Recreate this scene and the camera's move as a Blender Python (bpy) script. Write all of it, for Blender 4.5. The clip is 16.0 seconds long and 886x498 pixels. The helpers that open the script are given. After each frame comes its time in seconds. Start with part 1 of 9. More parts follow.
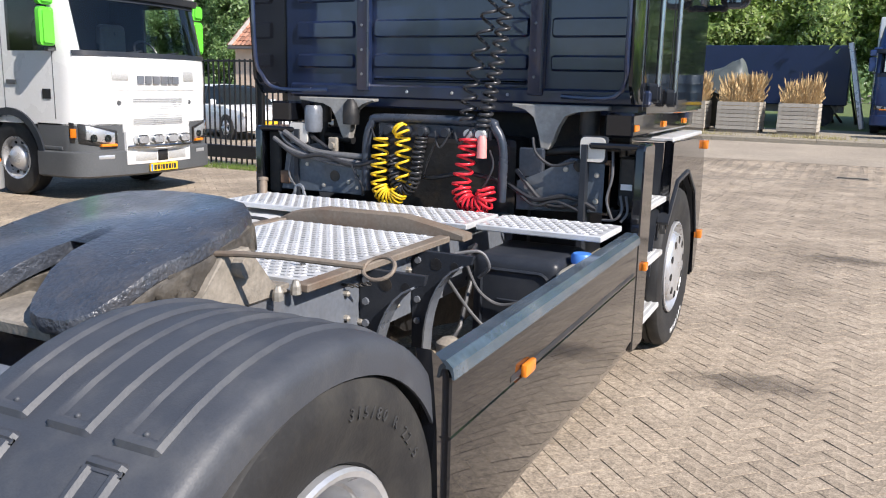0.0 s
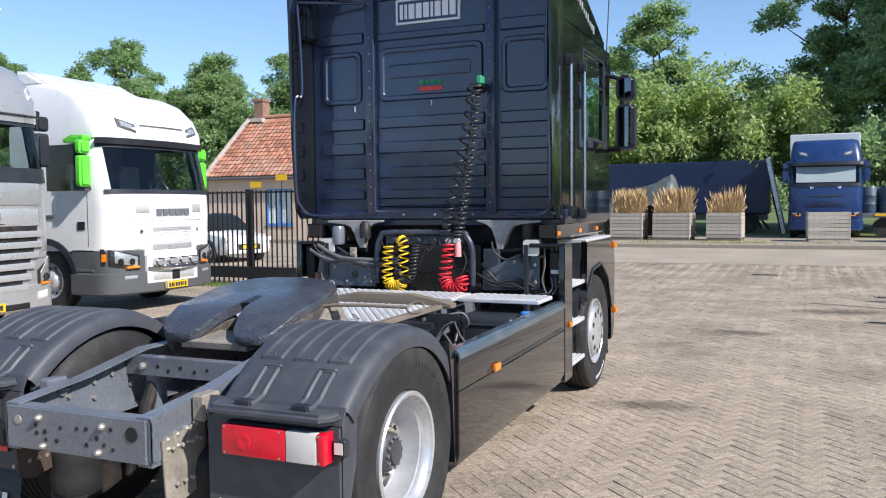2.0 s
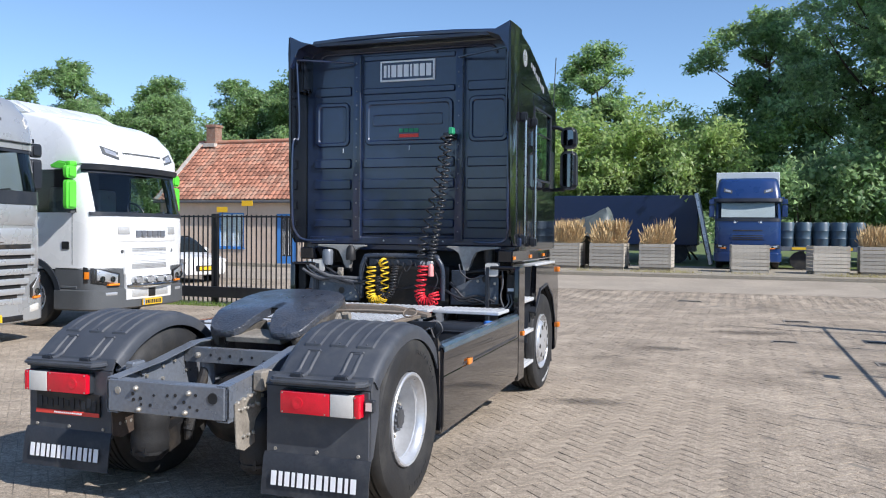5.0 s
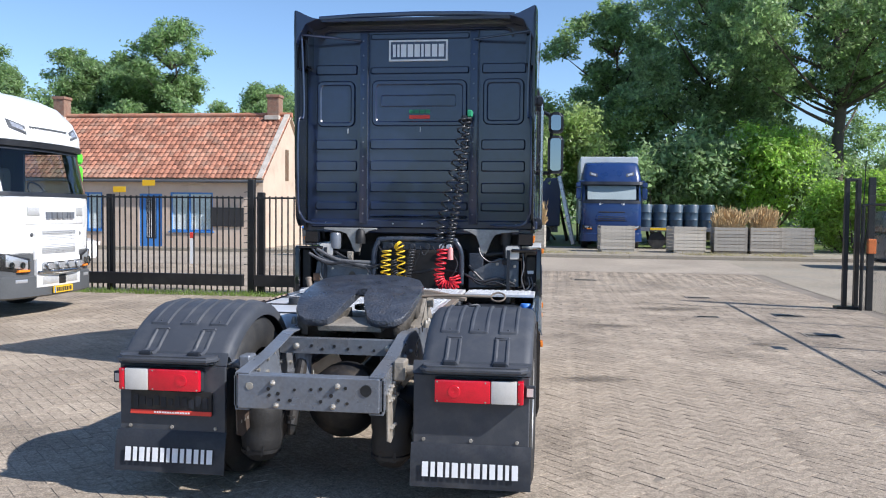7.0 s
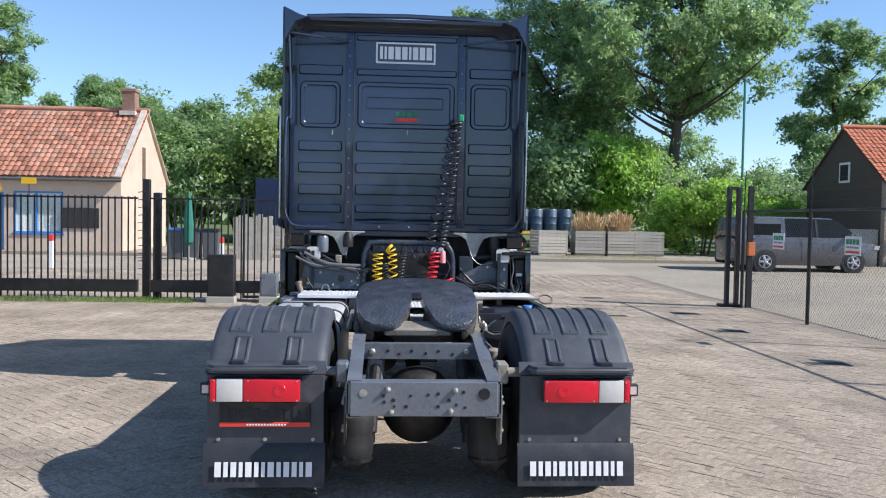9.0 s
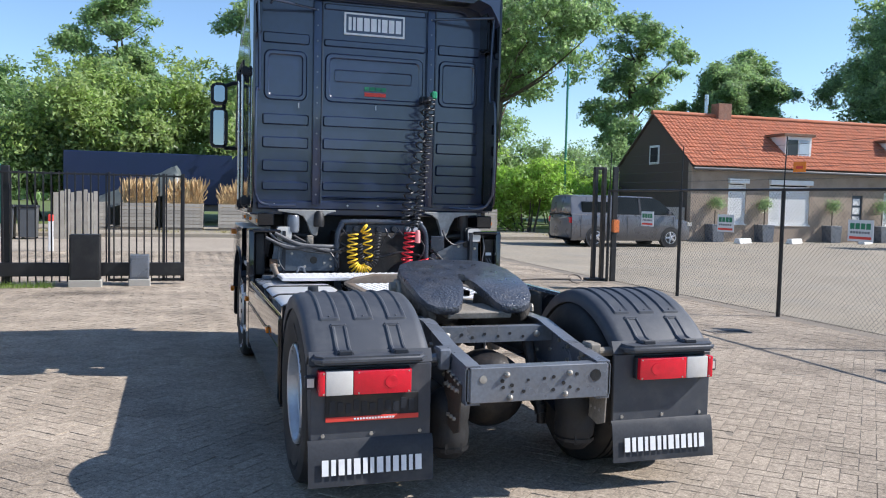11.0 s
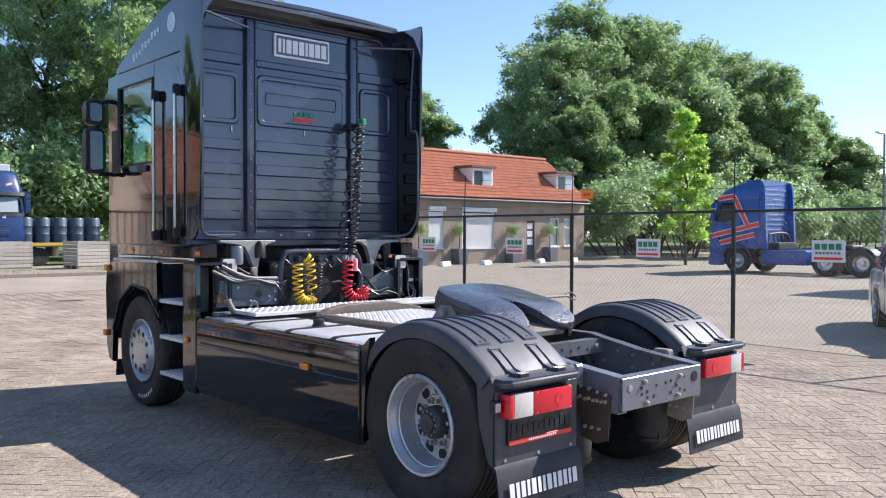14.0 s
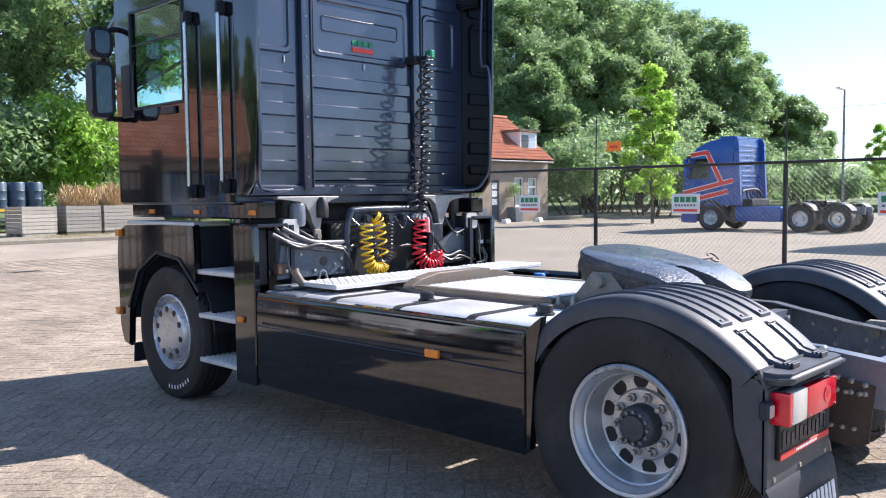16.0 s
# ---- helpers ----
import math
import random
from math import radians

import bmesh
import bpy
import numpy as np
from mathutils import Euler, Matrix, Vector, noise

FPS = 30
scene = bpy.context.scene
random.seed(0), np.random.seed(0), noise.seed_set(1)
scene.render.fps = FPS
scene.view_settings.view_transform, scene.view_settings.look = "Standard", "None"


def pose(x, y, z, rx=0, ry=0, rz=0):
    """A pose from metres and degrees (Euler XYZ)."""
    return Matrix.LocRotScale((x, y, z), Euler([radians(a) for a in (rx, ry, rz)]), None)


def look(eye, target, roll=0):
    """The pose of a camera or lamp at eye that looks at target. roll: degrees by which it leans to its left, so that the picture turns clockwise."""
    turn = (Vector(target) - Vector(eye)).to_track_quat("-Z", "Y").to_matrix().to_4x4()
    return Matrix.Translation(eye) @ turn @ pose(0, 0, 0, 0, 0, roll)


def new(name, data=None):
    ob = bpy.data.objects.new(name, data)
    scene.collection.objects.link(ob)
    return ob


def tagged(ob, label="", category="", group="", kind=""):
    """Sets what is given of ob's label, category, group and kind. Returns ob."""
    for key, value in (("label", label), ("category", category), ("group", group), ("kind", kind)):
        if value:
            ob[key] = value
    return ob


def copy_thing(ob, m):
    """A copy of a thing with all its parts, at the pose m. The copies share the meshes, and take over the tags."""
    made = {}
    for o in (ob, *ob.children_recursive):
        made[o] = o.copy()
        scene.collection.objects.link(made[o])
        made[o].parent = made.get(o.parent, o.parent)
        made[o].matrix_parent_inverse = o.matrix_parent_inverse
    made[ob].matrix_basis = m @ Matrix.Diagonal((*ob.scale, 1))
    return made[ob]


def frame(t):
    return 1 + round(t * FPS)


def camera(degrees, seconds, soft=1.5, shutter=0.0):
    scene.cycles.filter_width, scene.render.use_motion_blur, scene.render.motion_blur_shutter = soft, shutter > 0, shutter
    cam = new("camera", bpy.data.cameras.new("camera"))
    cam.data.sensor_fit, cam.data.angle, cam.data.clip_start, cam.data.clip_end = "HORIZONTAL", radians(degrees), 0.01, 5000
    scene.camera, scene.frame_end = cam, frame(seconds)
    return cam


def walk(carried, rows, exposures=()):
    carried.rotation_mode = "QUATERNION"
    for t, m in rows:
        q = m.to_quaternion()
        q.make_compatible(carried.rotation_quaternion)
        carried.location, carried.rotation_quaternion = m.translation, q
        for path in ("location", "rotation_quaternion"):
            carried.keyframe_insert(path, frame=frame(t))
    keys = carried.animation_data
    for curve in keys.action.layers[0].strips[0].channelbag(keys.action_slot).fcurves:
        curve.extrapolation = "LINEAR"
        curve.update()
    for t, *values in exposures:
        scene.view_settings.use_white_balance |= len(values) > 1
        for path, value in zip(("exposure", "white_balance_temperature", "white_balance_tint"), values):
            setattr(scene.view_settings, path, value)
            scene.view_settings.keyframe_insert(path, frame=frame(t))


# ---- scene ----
cam = camera(55.9, 16.0, 1.1)
PATH = [
    (0, (2.169, -0.778, 1.654), (1.301, 0.982, 1.265), 1.3),
    (0.5, (2.277, -1.305, 1.634), (1.464, 0.501, 1.351), -0.4),
    (1, (2.526, -1.794, 1.657), (1.75, 0.038, 1.451), -0.8),
    (1.5, (2.729, -2.35, 1.693), (1.973, -0.504, 1.544), -1.0),
    (2, (2.907, -2.864, 1.687), (2.114, -1.031, 1.58), -0.6),
    (2.5, (3.179, -3.339, 1.728), (2.363, -1.514, 1.657), -0.0),
    (3, (3.39, -3.803, 1.697), (2.58, -1.975, 1.649), 0.3),
    (3.5, (3.648, -4.033, 1.707), (2.828, -2.209, 1.665), 0.6),
    (4, (3.718, -4.135, 1.718), (2.904, -2.309, 1.687), 0.5),
    (4.2, (3.655, -4.154, 1.712), (2.858, -2.32, 1.686), 0.6),
    (6.3, (1.986, -4.538, 1.699), (1.607, -2.576, 1.613), 0.2),
    (6.5, (1.808, -4.574, 1.693), (1.462, -2.606, 1.607), 0.4),
    (7, (1.351, -4.654, 1.713), (1.082, -2.674, 1.627), 0.6),
    (7.5, (0.943, -4.83, 1.716), (0.756, -2.841, 1.616), 0.9),
    (8, (0.569, -4.792, 1.698), (0.452, -2.798, 1.603), 0.8),
    (8.5, (0.175, -4.792, 1.699), (0.173, -2.794, 1.622), 1.0),
    (9, (-0.217, -4.749, 1.699), (-0.083, -2.755, 1.625), 1.0),
    (9.5, (-0.587, -4.578, 1.706), (-0.334, -2.596, 1.626), 1.2),
    (9.7, (-0.741, -4.538, 1.697), (-0.443, -2.563, 1.607), 1.3),
    (11.8, (-2.545, -3.904, 1.684), (-1.744, -2.074, 1.569), 1.8),
    (12, (-2.684, -3.762, 1.65), (-1.839, -1.952, 1.543), 2.0),
    (12.5, (-3.078, -3.651, 1.658), (-2.128, -1.892, 1.579), 1.2),
    (13, (-3.509, -3.555, 1.668), (-2.437, -1.867, 1.624), 0.3),
    (13.5, (-3.907, -3.308, 1.664), (-2.695, -1.718, 1.638), 0.1),
    (14, (-4.288, -3.059, 1.628), (-2.961, -1.563, 1.588), 0.1),
    (14.5, (-4.526, -2.735, 1.6), (-3.112, -1.322, 1.519), 0.5),
    (15, (-4.568, -2.294, 1.563), (-3.091, -0.95, 1.443), 0.9),
    (15.5, (-4.572, -1.803, 1.549), (-3.093, -0.462, 1.422), 0.6),
    (16, (-4.336, -1.326, 1.56), (-2.907, 0.067, 1.429), -0.6),
]
EXPOSURES = [(0, 0.62, 6750, 12), (3.5, 0.37, 6250, 10), (7, 0.46, 6230, 11), (9.5, 0.50, 6200, 10), (12, 0.64, 6350, 11), (13, 0.72, 6400, 12), (14, 0.72, 6420, 15), (15, 0.78, 6450, 15), (16, 0.98, 6430, 15)]
walk(cam, [(t, look(eye, target, roll)) for t, eye, target, roll in PATH], EXPOSURES)

# ---- light ----
SUN_DIR = Vector((1.0, -0.3, 0.86)).normalized()
world = bpy.data.worlds.new("sky")
scene.world = world
world.use_nodes = True
_nt = world.node_tree
_sky = _nt.nodes.new("ShaderNodeTexSky")
_sky.sky_type, _sky.sun_disc = "NISHITA", False
_sky.sun_elevation, _sky.sun_rotation = math.asin(SUN_DIR.z), math.atan2(SUN_DIR.x, SUN_DIR.y)
_sky.air_density, _sky.dust_density, _sky.ozone_density = 0.9, 0.14, 4.0
_bg = _nt.nodes["Background"]
_bg.inputs["Strength"].default_value = 0.128
_nt.links.new(_sky.outputs[0], _bg.inputs["Color"])
_sun = bpy.data.lights.new("sun", "SUN")
_sun.energy, _sun.angle, _sun.color = 4.8, radians(0.53), (1.0, 0.955, 0.905)
sun = new("sun", _sun)
sun.matrix_world = look(tuple(SUN_DIR * 60), (0, 0, 0))


# ---- materials ----
def mat(name, col, rough=0.5, metal=0.0, var=0.12, scale=2.5, fine=45.0, bump=0.05, coat=0.0, dirt=None, dirt_amount=0.35, rough_var=0.1, spread=0.0, island=0.0, spec=0.5, coat_rough=0.03, grit=0.0, grit_size=30.0):
    """Painted or raw surface: two scales of noise in colour, roughness and relief, and stains in a second colour."""
    m = bpy.data.materials.new(name)
    m.use_nodes = True
    nt = m.node_tree
    n, ln = nt.nodes, nt.links.new
    b = n["Principled BSDF"]
    b.inputs["Metallic"].default_value, b.inputs["Coat Weight"].default_value = metal, coat
    b.inputs["Specular IOR Level"].default_value = spec
    b.inputs["Coat Roughness"].default_value = coat_rough
    tc = n.new("ShaderNodeTexCoord")
    big, small = n.new("ShaderNodeTexNoise"), n.new("ShaderNodeTexNoise")
    for t, s, d in ((big, scale, 5), (small, fine, 3)):
        t.inputs["Scale"].default_value, t.inputs["Detail"].default_value = s, d
        ln(tc.outputs["Object"], t.inputs["Vector"])
    add = n.new("ShaderNodeMath")
    add.operation = "MULTIPLY_ADD"
    ln(small.outputs["Fac"], add.inputs[0])
    add.inputs[1].default_value = 0.5
    half = n.new("ShaderNodeMath")
    half.operation = "MULTIPLY"
    ln(big.outputs["Fac"], half.inputs[0])
    half.inputs[1].default_value = 0.5
    ln(half.outputs[0], add.inputs[2])
    ramp = n.new("ShaderNodeMapRange")
    ramp.inputs["From Min"].default_value, ramp.inputs["From Max"].default_value = 0.3, 0.7
    ramp.inputs["To Min"].default_value, ramp.inputs["To Max"].default_value = 1 - var, 1 + var
    ln(add.outputs[0], ramp.inputs["Value"])
    value = ramp.outputs[0]
    if grit:
        gn, gm, gx = n.new("ShaderNodeTexNoise"), n.new("ShaderNodeMapRange"), n.new("ShaderNodeMath")
        gn.inputs["Scale"].default_value, gn.inputs["Detail"].default_value, gn.inputs["Roughness"].default_value = grit_size, 6, 0.85
        ln(tc.outputs["Object"], gn.inputs["Vector"])
        gm.inputs["From Min"].default_value, gm.inputs["From Max"].default_value = 0.36, 0.64
        gm.inputs["To Min"].default_value, gm.inputs["To Max"].default_value = 1 - grit, 1 + grit
        ln(gn.outputs["Fac"], gm.inputs["Value"])
        gx.operation = "MULTIPLY"
        ln(value, gx.inputs[0]), ln(gm.outputs[0], gx.inputs[1])
        value = gx.outputs[0]
    for amount, kind, socket in ((spread, "ShaderNodeObjectInfo", "Random"), (island, "ShaderNodeNewGeometry", "Random Per Island")):
        if amount:
            src, mr, mul = n.new(kind), n.new("ShaderNodeMapRange"), n.new("ShaderNodeMath")
            mr.inputs["To Min"].default_value, mr.inputs["To Max"].default_value = 1 - amount, 1 + amount
            ln(src.outputs[socket], mr.inputs["Value"])
            mul.operation = "MULTIPLY"
            ln(value, mul.inputs[0]), ln(mr.outputs[0], mul.inputs[1])
            value = mul.outputs[0]
    hsv = n.new("ShaderNodeHueSaturation")
    hsv.inputs["Color"].default_value = (*col, 1)
    ln(value, hsv.inputs["Value"])
    out = hsv.outputs[0]
    if dirt:
        st = n.new("ShaderNodeTexNoise")
        st.inputs["Scale"].default_value, st.inputs["Detail"].default_value, st.inputs["Roughness"].default_value = scale * 0.7 + 0.3, 8, 0.65
        ln(tc.outputs["Object"], st.inputs["Vector"])
        sr, mx = n.new("ShaderNodeMapRange"), n.new("ShaderNodeMix")
        sr.inputs["From Min"].default_value, sr.inputs["From Max"].default_value = 0.48, 0.72
        sr.inputs["To Max"].default_value = dirt_amount
        ln(st.outputs["Fac"], sr.inputs["Value"])
        mx.data_type = "RGBA"
        ln(sr.outputs[0], mx.inputs["Factor"])
        ln(out, mx.inputs["A"])
        mx.inputs["B"].default_value = (*dirt, 1)
        out = mx.outputs["Result"]
    ln(out, b.inputs["Base Color"])
    rr = n.new("ShaderNodeMapRange")
    rr.inputs["From Min"].default_value, rr.inputs["From Max"].default_value = 0.3, 0.7
    rr.inputs["To Min"].default_value, rr.inputs["To Max"].default_value = max(0.02, rough - rough_var), min(1, rough + rough_var)
    ln(big.outputs["Fac"], rr.inputs["Value"])
    ln(rr.outputs[0], b.inputs["Roughness"])
    if bump:
        bp = n.new("ShaderNodeBump")
        bp.inputs["Strength"].default_value, bp.inputs["Distance"].default_value = bump, 0.01
        ln(small.outputs["Fac"], bp.inputs["Height"])
        ln(bp.outputs[0], b.inputs["Normal"])
    return m


def glass(name, tint, rough=0.02):
    """Tinted pane: part clear, part glossy."""
    m = bpy.data.materials.new(name)
    m.use_nodes = True
    n, ln = m.node_tree.nodes, m.node_tree.links.new
    n.remove(n["Principled BSDF"])
    tr, gl, lw, mx = n.new("ShaderNodeBsdfTransparent"), n.new("ShaderNodeBsdfGlossy"), n.new("ShaderNodeLayerWeight"), n.new("ShaderNodeMixShader")
    tr.inputs["Color"].default_value = (*tint, 1)
    gl.inputs["Roughness"].default_value = rough
    lw.inputs["Blend"].default_value = 0.5
    pw, fr = n.new("ShaderNodeMath"), n.new("ShaderNodeMath")
    pw.operation, fr.operation = "POWER", "MULTIPLY_ADD"
    pw.inputs[1].default_value, fr.inputs[1].default_value, fr.inputs[2].default_value = 4.0, 0.9, 0.045
    ln(lw.outputs["Facing"], pw.inputs[0]), ln(pw.outputs[0], fr.inputs[0])
    ln(fr.outputs[0], mx.inputs["Fac"]), ln(tr.outputs[0], mx.inputs[1]), ln(gl.outputs[0], mx.inputs[2])
    ln(mx.outputs[0], n["Material Output"].inputs["Surface"])
    return m


def leaf_mat(name, col, tint=0.35):
    m = mat(name, col, 0.45, var=0.25, scale=0.5, fine=4, bump=0, island=tint, spec=0.5)
    n, ln = m.node_tree.nodes, m.node_tree.links.new
    b = n["Principled BSDF"]
    src = b.inputs["Base Color"].links[0].from_socket
    tl, mx = n.new("ShaderNodeBsdfTranslucent"), n.new("ShaderNodeMixShader")
    lift = n.new("ShaderNodeHueSaturation")
    lift.inputs["Value"].default_value, lift.inputs["Saturation"].default_value = 1.9, 1.05
    ln(src, lift.inputs["Color"]), ln(lift.outputs[0], tl.inputs["Color"])
    mx.inputs["Fac"].default_value = 0.46
    ln(b.outputs[0], mx.inputs[1]), ln(tl.outputs[0], mx.inputs[2])
    ln(mx.outputs[0], n["Material Output"].inputs["Surface"])
    return m


BLACK = mat("black_lacquer", (0.006, 0.007, 0.010), 0.08, var=0.2, scale=1.2, bump=0.004, fine=8, coat=0.6, rough_var=0.04, dirt=(0.10, 0.085, 0.065), dirt_amount=0.08)
NAVY = mat("dark_navy_cab_paint", (0.0060, 0.0155, 0.052), 0.34, var=0.25, scale=1.5, bump=0.006, fine=14, coat=1.0, coat_rough=0.06, rough_var=0.06, dirt=(0.07, 0.085, 0.11), dirt_amount=0.12, spec=0.70)
PLASTIC = mat("black_moulded_plastic", (0.022, 0.026, 0.034), 0.42, var=0.25, scale=3, fine=160, bump=0.06, dirt=(0.12, 0.12, 0.12), dirt_amount=0.22, spec=0.35)
GUARDP = mat("dusty_mudguard_plastic", (0.050, 0.055, 0.066), 0.54, var=0.12, scale=9, fine=190, bump=0.08, dirt=(0.20, 0.195, 0.18), dirt_amount=0.20, spec=0.55, rough_var=0.06)
RUBBER = mat("tyre_rubber", (0.016, 0.016, 0.017), 0.68, var=0.3, scale=4, fine=90, bump=0.15, dirt=(0.12, 0.11, 0.09), dirt_amount=0.3)
FLAP = mat("mud_flap_rubber", (0.022, 0.025, 0.032), 0.6, var=0.3, scale=5, fine=60, bump=0.08, dirt=(0.14, 0.13, 0.12), dirt_amount=0.35)
RIM = mat("silver_rim_paint", (0.55, 0.56, 0.58), 0.32, 0.55, var=0.1, scale=6, bump=0.03, dirt=(0.25, 0.22, 0.18), dirt_amount=0.3)
HOOP = mat("blue_black_frame_paint", (0.035, 0.045, 0.065), 0.32, var=0.3, scale=5, fine=50, bump=0.06, dirt=(0.14, 0.13, 0.12), dirt_amount=0.3)
CHASSIS = mat("grey_chassis_paint", (0.135, 0.150, 0.175), 0.32, spec=0.9, var=0.25, scale=4, fine=50, bump=0.08, dirt=(0.17, 0.14, 0.11), dirt_amount=0.4)
GRIME = mat("oily_black_metal", (0.011, 0.011, 0.012), 0.55, var=0.4, scale=5, fine=40, bump=0.25, dirt=(0.12, 0.09, 0.06), dirt_amount=0.45)
GREASE = mat("greasy_fifth_wheel_steel", (0.050, 0.057, 0.072), 0.40, 0.10, var=0.30, scale=11, fine=55, bump=0.9, rough_var=0.16, coat=0.5, coat_rough=0.18, dirt=(0.12, 0.10, 0.08), dirt_amount=0.35)
CAKED = mat("caked_grease", (0.062, 0.055, 0.047), 0.6, var=0.4, scale=8, fine=45, bump=0.6, dirt=(0.19, 0.165, 0.13), dirt_amount=0.6)
WEATHERED = mat("weathered_bare_steel", (0.20, 0.165, 0.13), 0.65, 0.1, var=0.25, scale=6, fine=60, bump=0.15, dirt=(0.17, 0.09, 0.05), dirt_amount=0.55)
RUST = mat("rusty_steel", (0.15, 0.085, 0.05), 0.75, var=0.35, scale=6, fine=70, bump=0.25, dirt=(0.20, 0.18, 0.15), dirt_amount=0.5)
DUSTY = mat("dusty_cast_steel", (0.26, 0.23, 0.19), 0.8, var=0.3, scale=7, fine=60, bump=0.3, dirt=(0.07, 0.06, 0.05), dirt_amount=0.6)
ALU = mat("aluminium_tread_plate", (0.70, 0.705, 0.71), 0.40, 0.35, var=0.08, scale=5, bump=0.05, dirt=(0.4, 0.38, 0.34), dirt_amount=0.45)
CHROME = mat("chrome_tube", (0.46, 0.47, 0.48), 0.24, 1.0, var=0.05, bump=0.01)
BOLT = mat("zinc_bolt", (0.42, 0.39, 0.34), 0.5, 0.6, var=0.3, scale=30, bump=0.1)
AMBER = mat("amber_lens", (0.85, 0.24, 0.02), 0.18, var=0.1, scale=40, bump=0.05, coat=0.5)
RED = mat("red_lens", (0.70, 0.004, 0.024), 0.15, var=0.15, scale=25, fine=150, bump=0.08, coat=0.6)
CLEAR = mat("clear_lamp_lens", (0.66, 0.63, 0.58), 0.12, var=0.08, scale=25, fine=150, bump=0.08, coat=0.7)
WHITE = mat("white_lettering", (0.82, 0.82, 0.82), 0.5, var=0.06, scale=20, bump=0.02)
YELLOW = mat("yellow_hose", (0.80, 0.50, 0.02), 0.4, var=0.15, scale=12, bump=0.03)
REDHOSE = mat("red_hose", (0.72, 0.025, 0.04), 0.35, var=0.15, scale=12, bump=0.03)
CABLE = mat("black_cable", (0.034, 0.034, 0.037), 0.34, var=0.3, scale=12, bump=0.05)
CABLE_GREY = mat("grey_cable", (0.12, 0.12, 0.125), 0.5, var=0.3, scale=12, bump=0.05)
GREEN = mat("green_print", (0.02, 0.22, 0.10), 0.5, var=0.1)
REDPRINT = mat("red_print", (0.75, 0.06, 0.04), 0.5, var=0.1)
BLUECAP = mat("blue_cap", (0.06, 0.22, 0.65), 0.4, var=0.12, scale=20)
FILM = mat("blue_grey_trim_film", (0.15, 0.21, 0.27), 0.14, 0.65, var=0.25, scale=6, bump=0.02, dirt=(0.55, 0.55, 0.55), dirt_amount=0.35)
WINDOW = glass("tinted_window", (0.86, 0.98, 0.96))
PANE = glass("clear_window", (0.94, 0.97, 0.97))
MIRROR = mat("mirror", (0.30, 0.34, 0.37), 0.02, 1.0, var=0.01, bump=0, rough_var=0.01)
INTERIOR = mat("dark_interior", (0.05, 0.05, 0.055), 0.8, var=0.2)


# ---- mesh helpers ----
def part(name, bm, material, parent=None, label="", smooth=None):
    if parent and parent.parent and parent.parent.parent:
        parent = parent.parent
    me = bpy.data.meshes.new(name)
    bmesh.ops.recalc_face_normals(bm, faces=bm.faces)
    bm.to_mesh(me)
    bm.free()
    me.materials.append(material)
    if smooth is not None:
        me.polygons.foreach_set("use_smooth", [True] * len(me.polygons))
        me.set_sharp_from_angle(angle=radians(smooth))
    ob = new(name, me)
    ob.parent = parent
    return tagged(ob, label)


def share(name, ob, parent, m):
    """Another object on the same mesh."""
    o = new(name, ob.data)
    o.parent, o.matrix_basis = parent, m
    return o


def thing(name, label, category, m=None, group="", kind=""):
    ob = new(name)
    ob.empty_display_size = 0.2
    if m is not None:
        ob.matrix_basis = m
    return tagged(ob, label, category, group, kind)


def B():
    return bmesh.new()


def box(bm, x0, x1, y0, y1, z0, z1, bev=0.0, seg=1):
    m = Matrix.Translation(((x0 + x1) / 2, (y0 + y1) / 2, (z0 + z1) / 2)) @ Matrix.Diagonal((x1 - x0, y1 - y0, z1 - z0, 1))
    vs = bmesh.ops.create_cube(bm, size=1, matrix=m)["verts"]
    if bev:
        es = list({e for v in vs for e in v.link_edges})
        bmesh.ops.bevel(bm, geom=es, offset=bev, segments=seg, affect="EDGES", profile=0.6)
    return bm


def prism(bm, poly, axis, a0, a1, bev=0.0, seg=1):
    """A polygon given in the other two axes, drawn out along axis."""
    def p(u, v, a):
        return {"x": (a, u, v), "y": (u, a, v), "z": (u, v, a)}[axis]
    lo, hi = [bm.verts.new(p(u, v, a0)) for u, v in poly], [bm.verts.new(p(u, v, a1)) for u, v in poly]
    n = len(poly)
    fs = [bm.faces.new(lo), bm.faces.new(hi[::-1])]
    for i in range(n):
        fs.append(bm.faces.new((lo[i], lo[(i + 1) % n], hi[(i + 1) % n], hi[i])))
    if bev:
        es = list({e for f in fs[:2] for e in f.edges})
        bmesh.ops.bevel(bm, geom=es, offset=bev, segments=seg, affect="EDGES")
    return bm


def sheet(bm, prof, axis, a0, a1, th):
    """A bent sheet of thickness th: an open line in the other two axes, drawn out along axis."""
    pts = [Vector(p) for p in prof]
    offs = []
    for i, p in enumerate(pts):
        d = (pts[min(i + 1, len(pts) - 1)] - pts[max(i - 1, 0)]).normalized()
        offs.append(p + Vector((-d.y, d.x)) * th)
    def q(p, a):
        return {"x": (a, p.x, p.y), "y": (p.x, a, p.y), "z": (p.x, p.y, a)}[axis]
    rows = [[bm.verts.new(q(p, a)) for p in line] for line in (pts, offs) for a in (a0, a1)]
    a, b, c, d = rows
    for i in range(len(pts) - 1):
        for u, v in ((a, b), (b, d), (d, c), (c, a)):
            bm.faces.new((u[i], u[i + 1], v[i + 1], v[i]))
    for i in (0, -1):
        bm.faces.new((a[i], b[i], d[i], c[i]))
    return bm


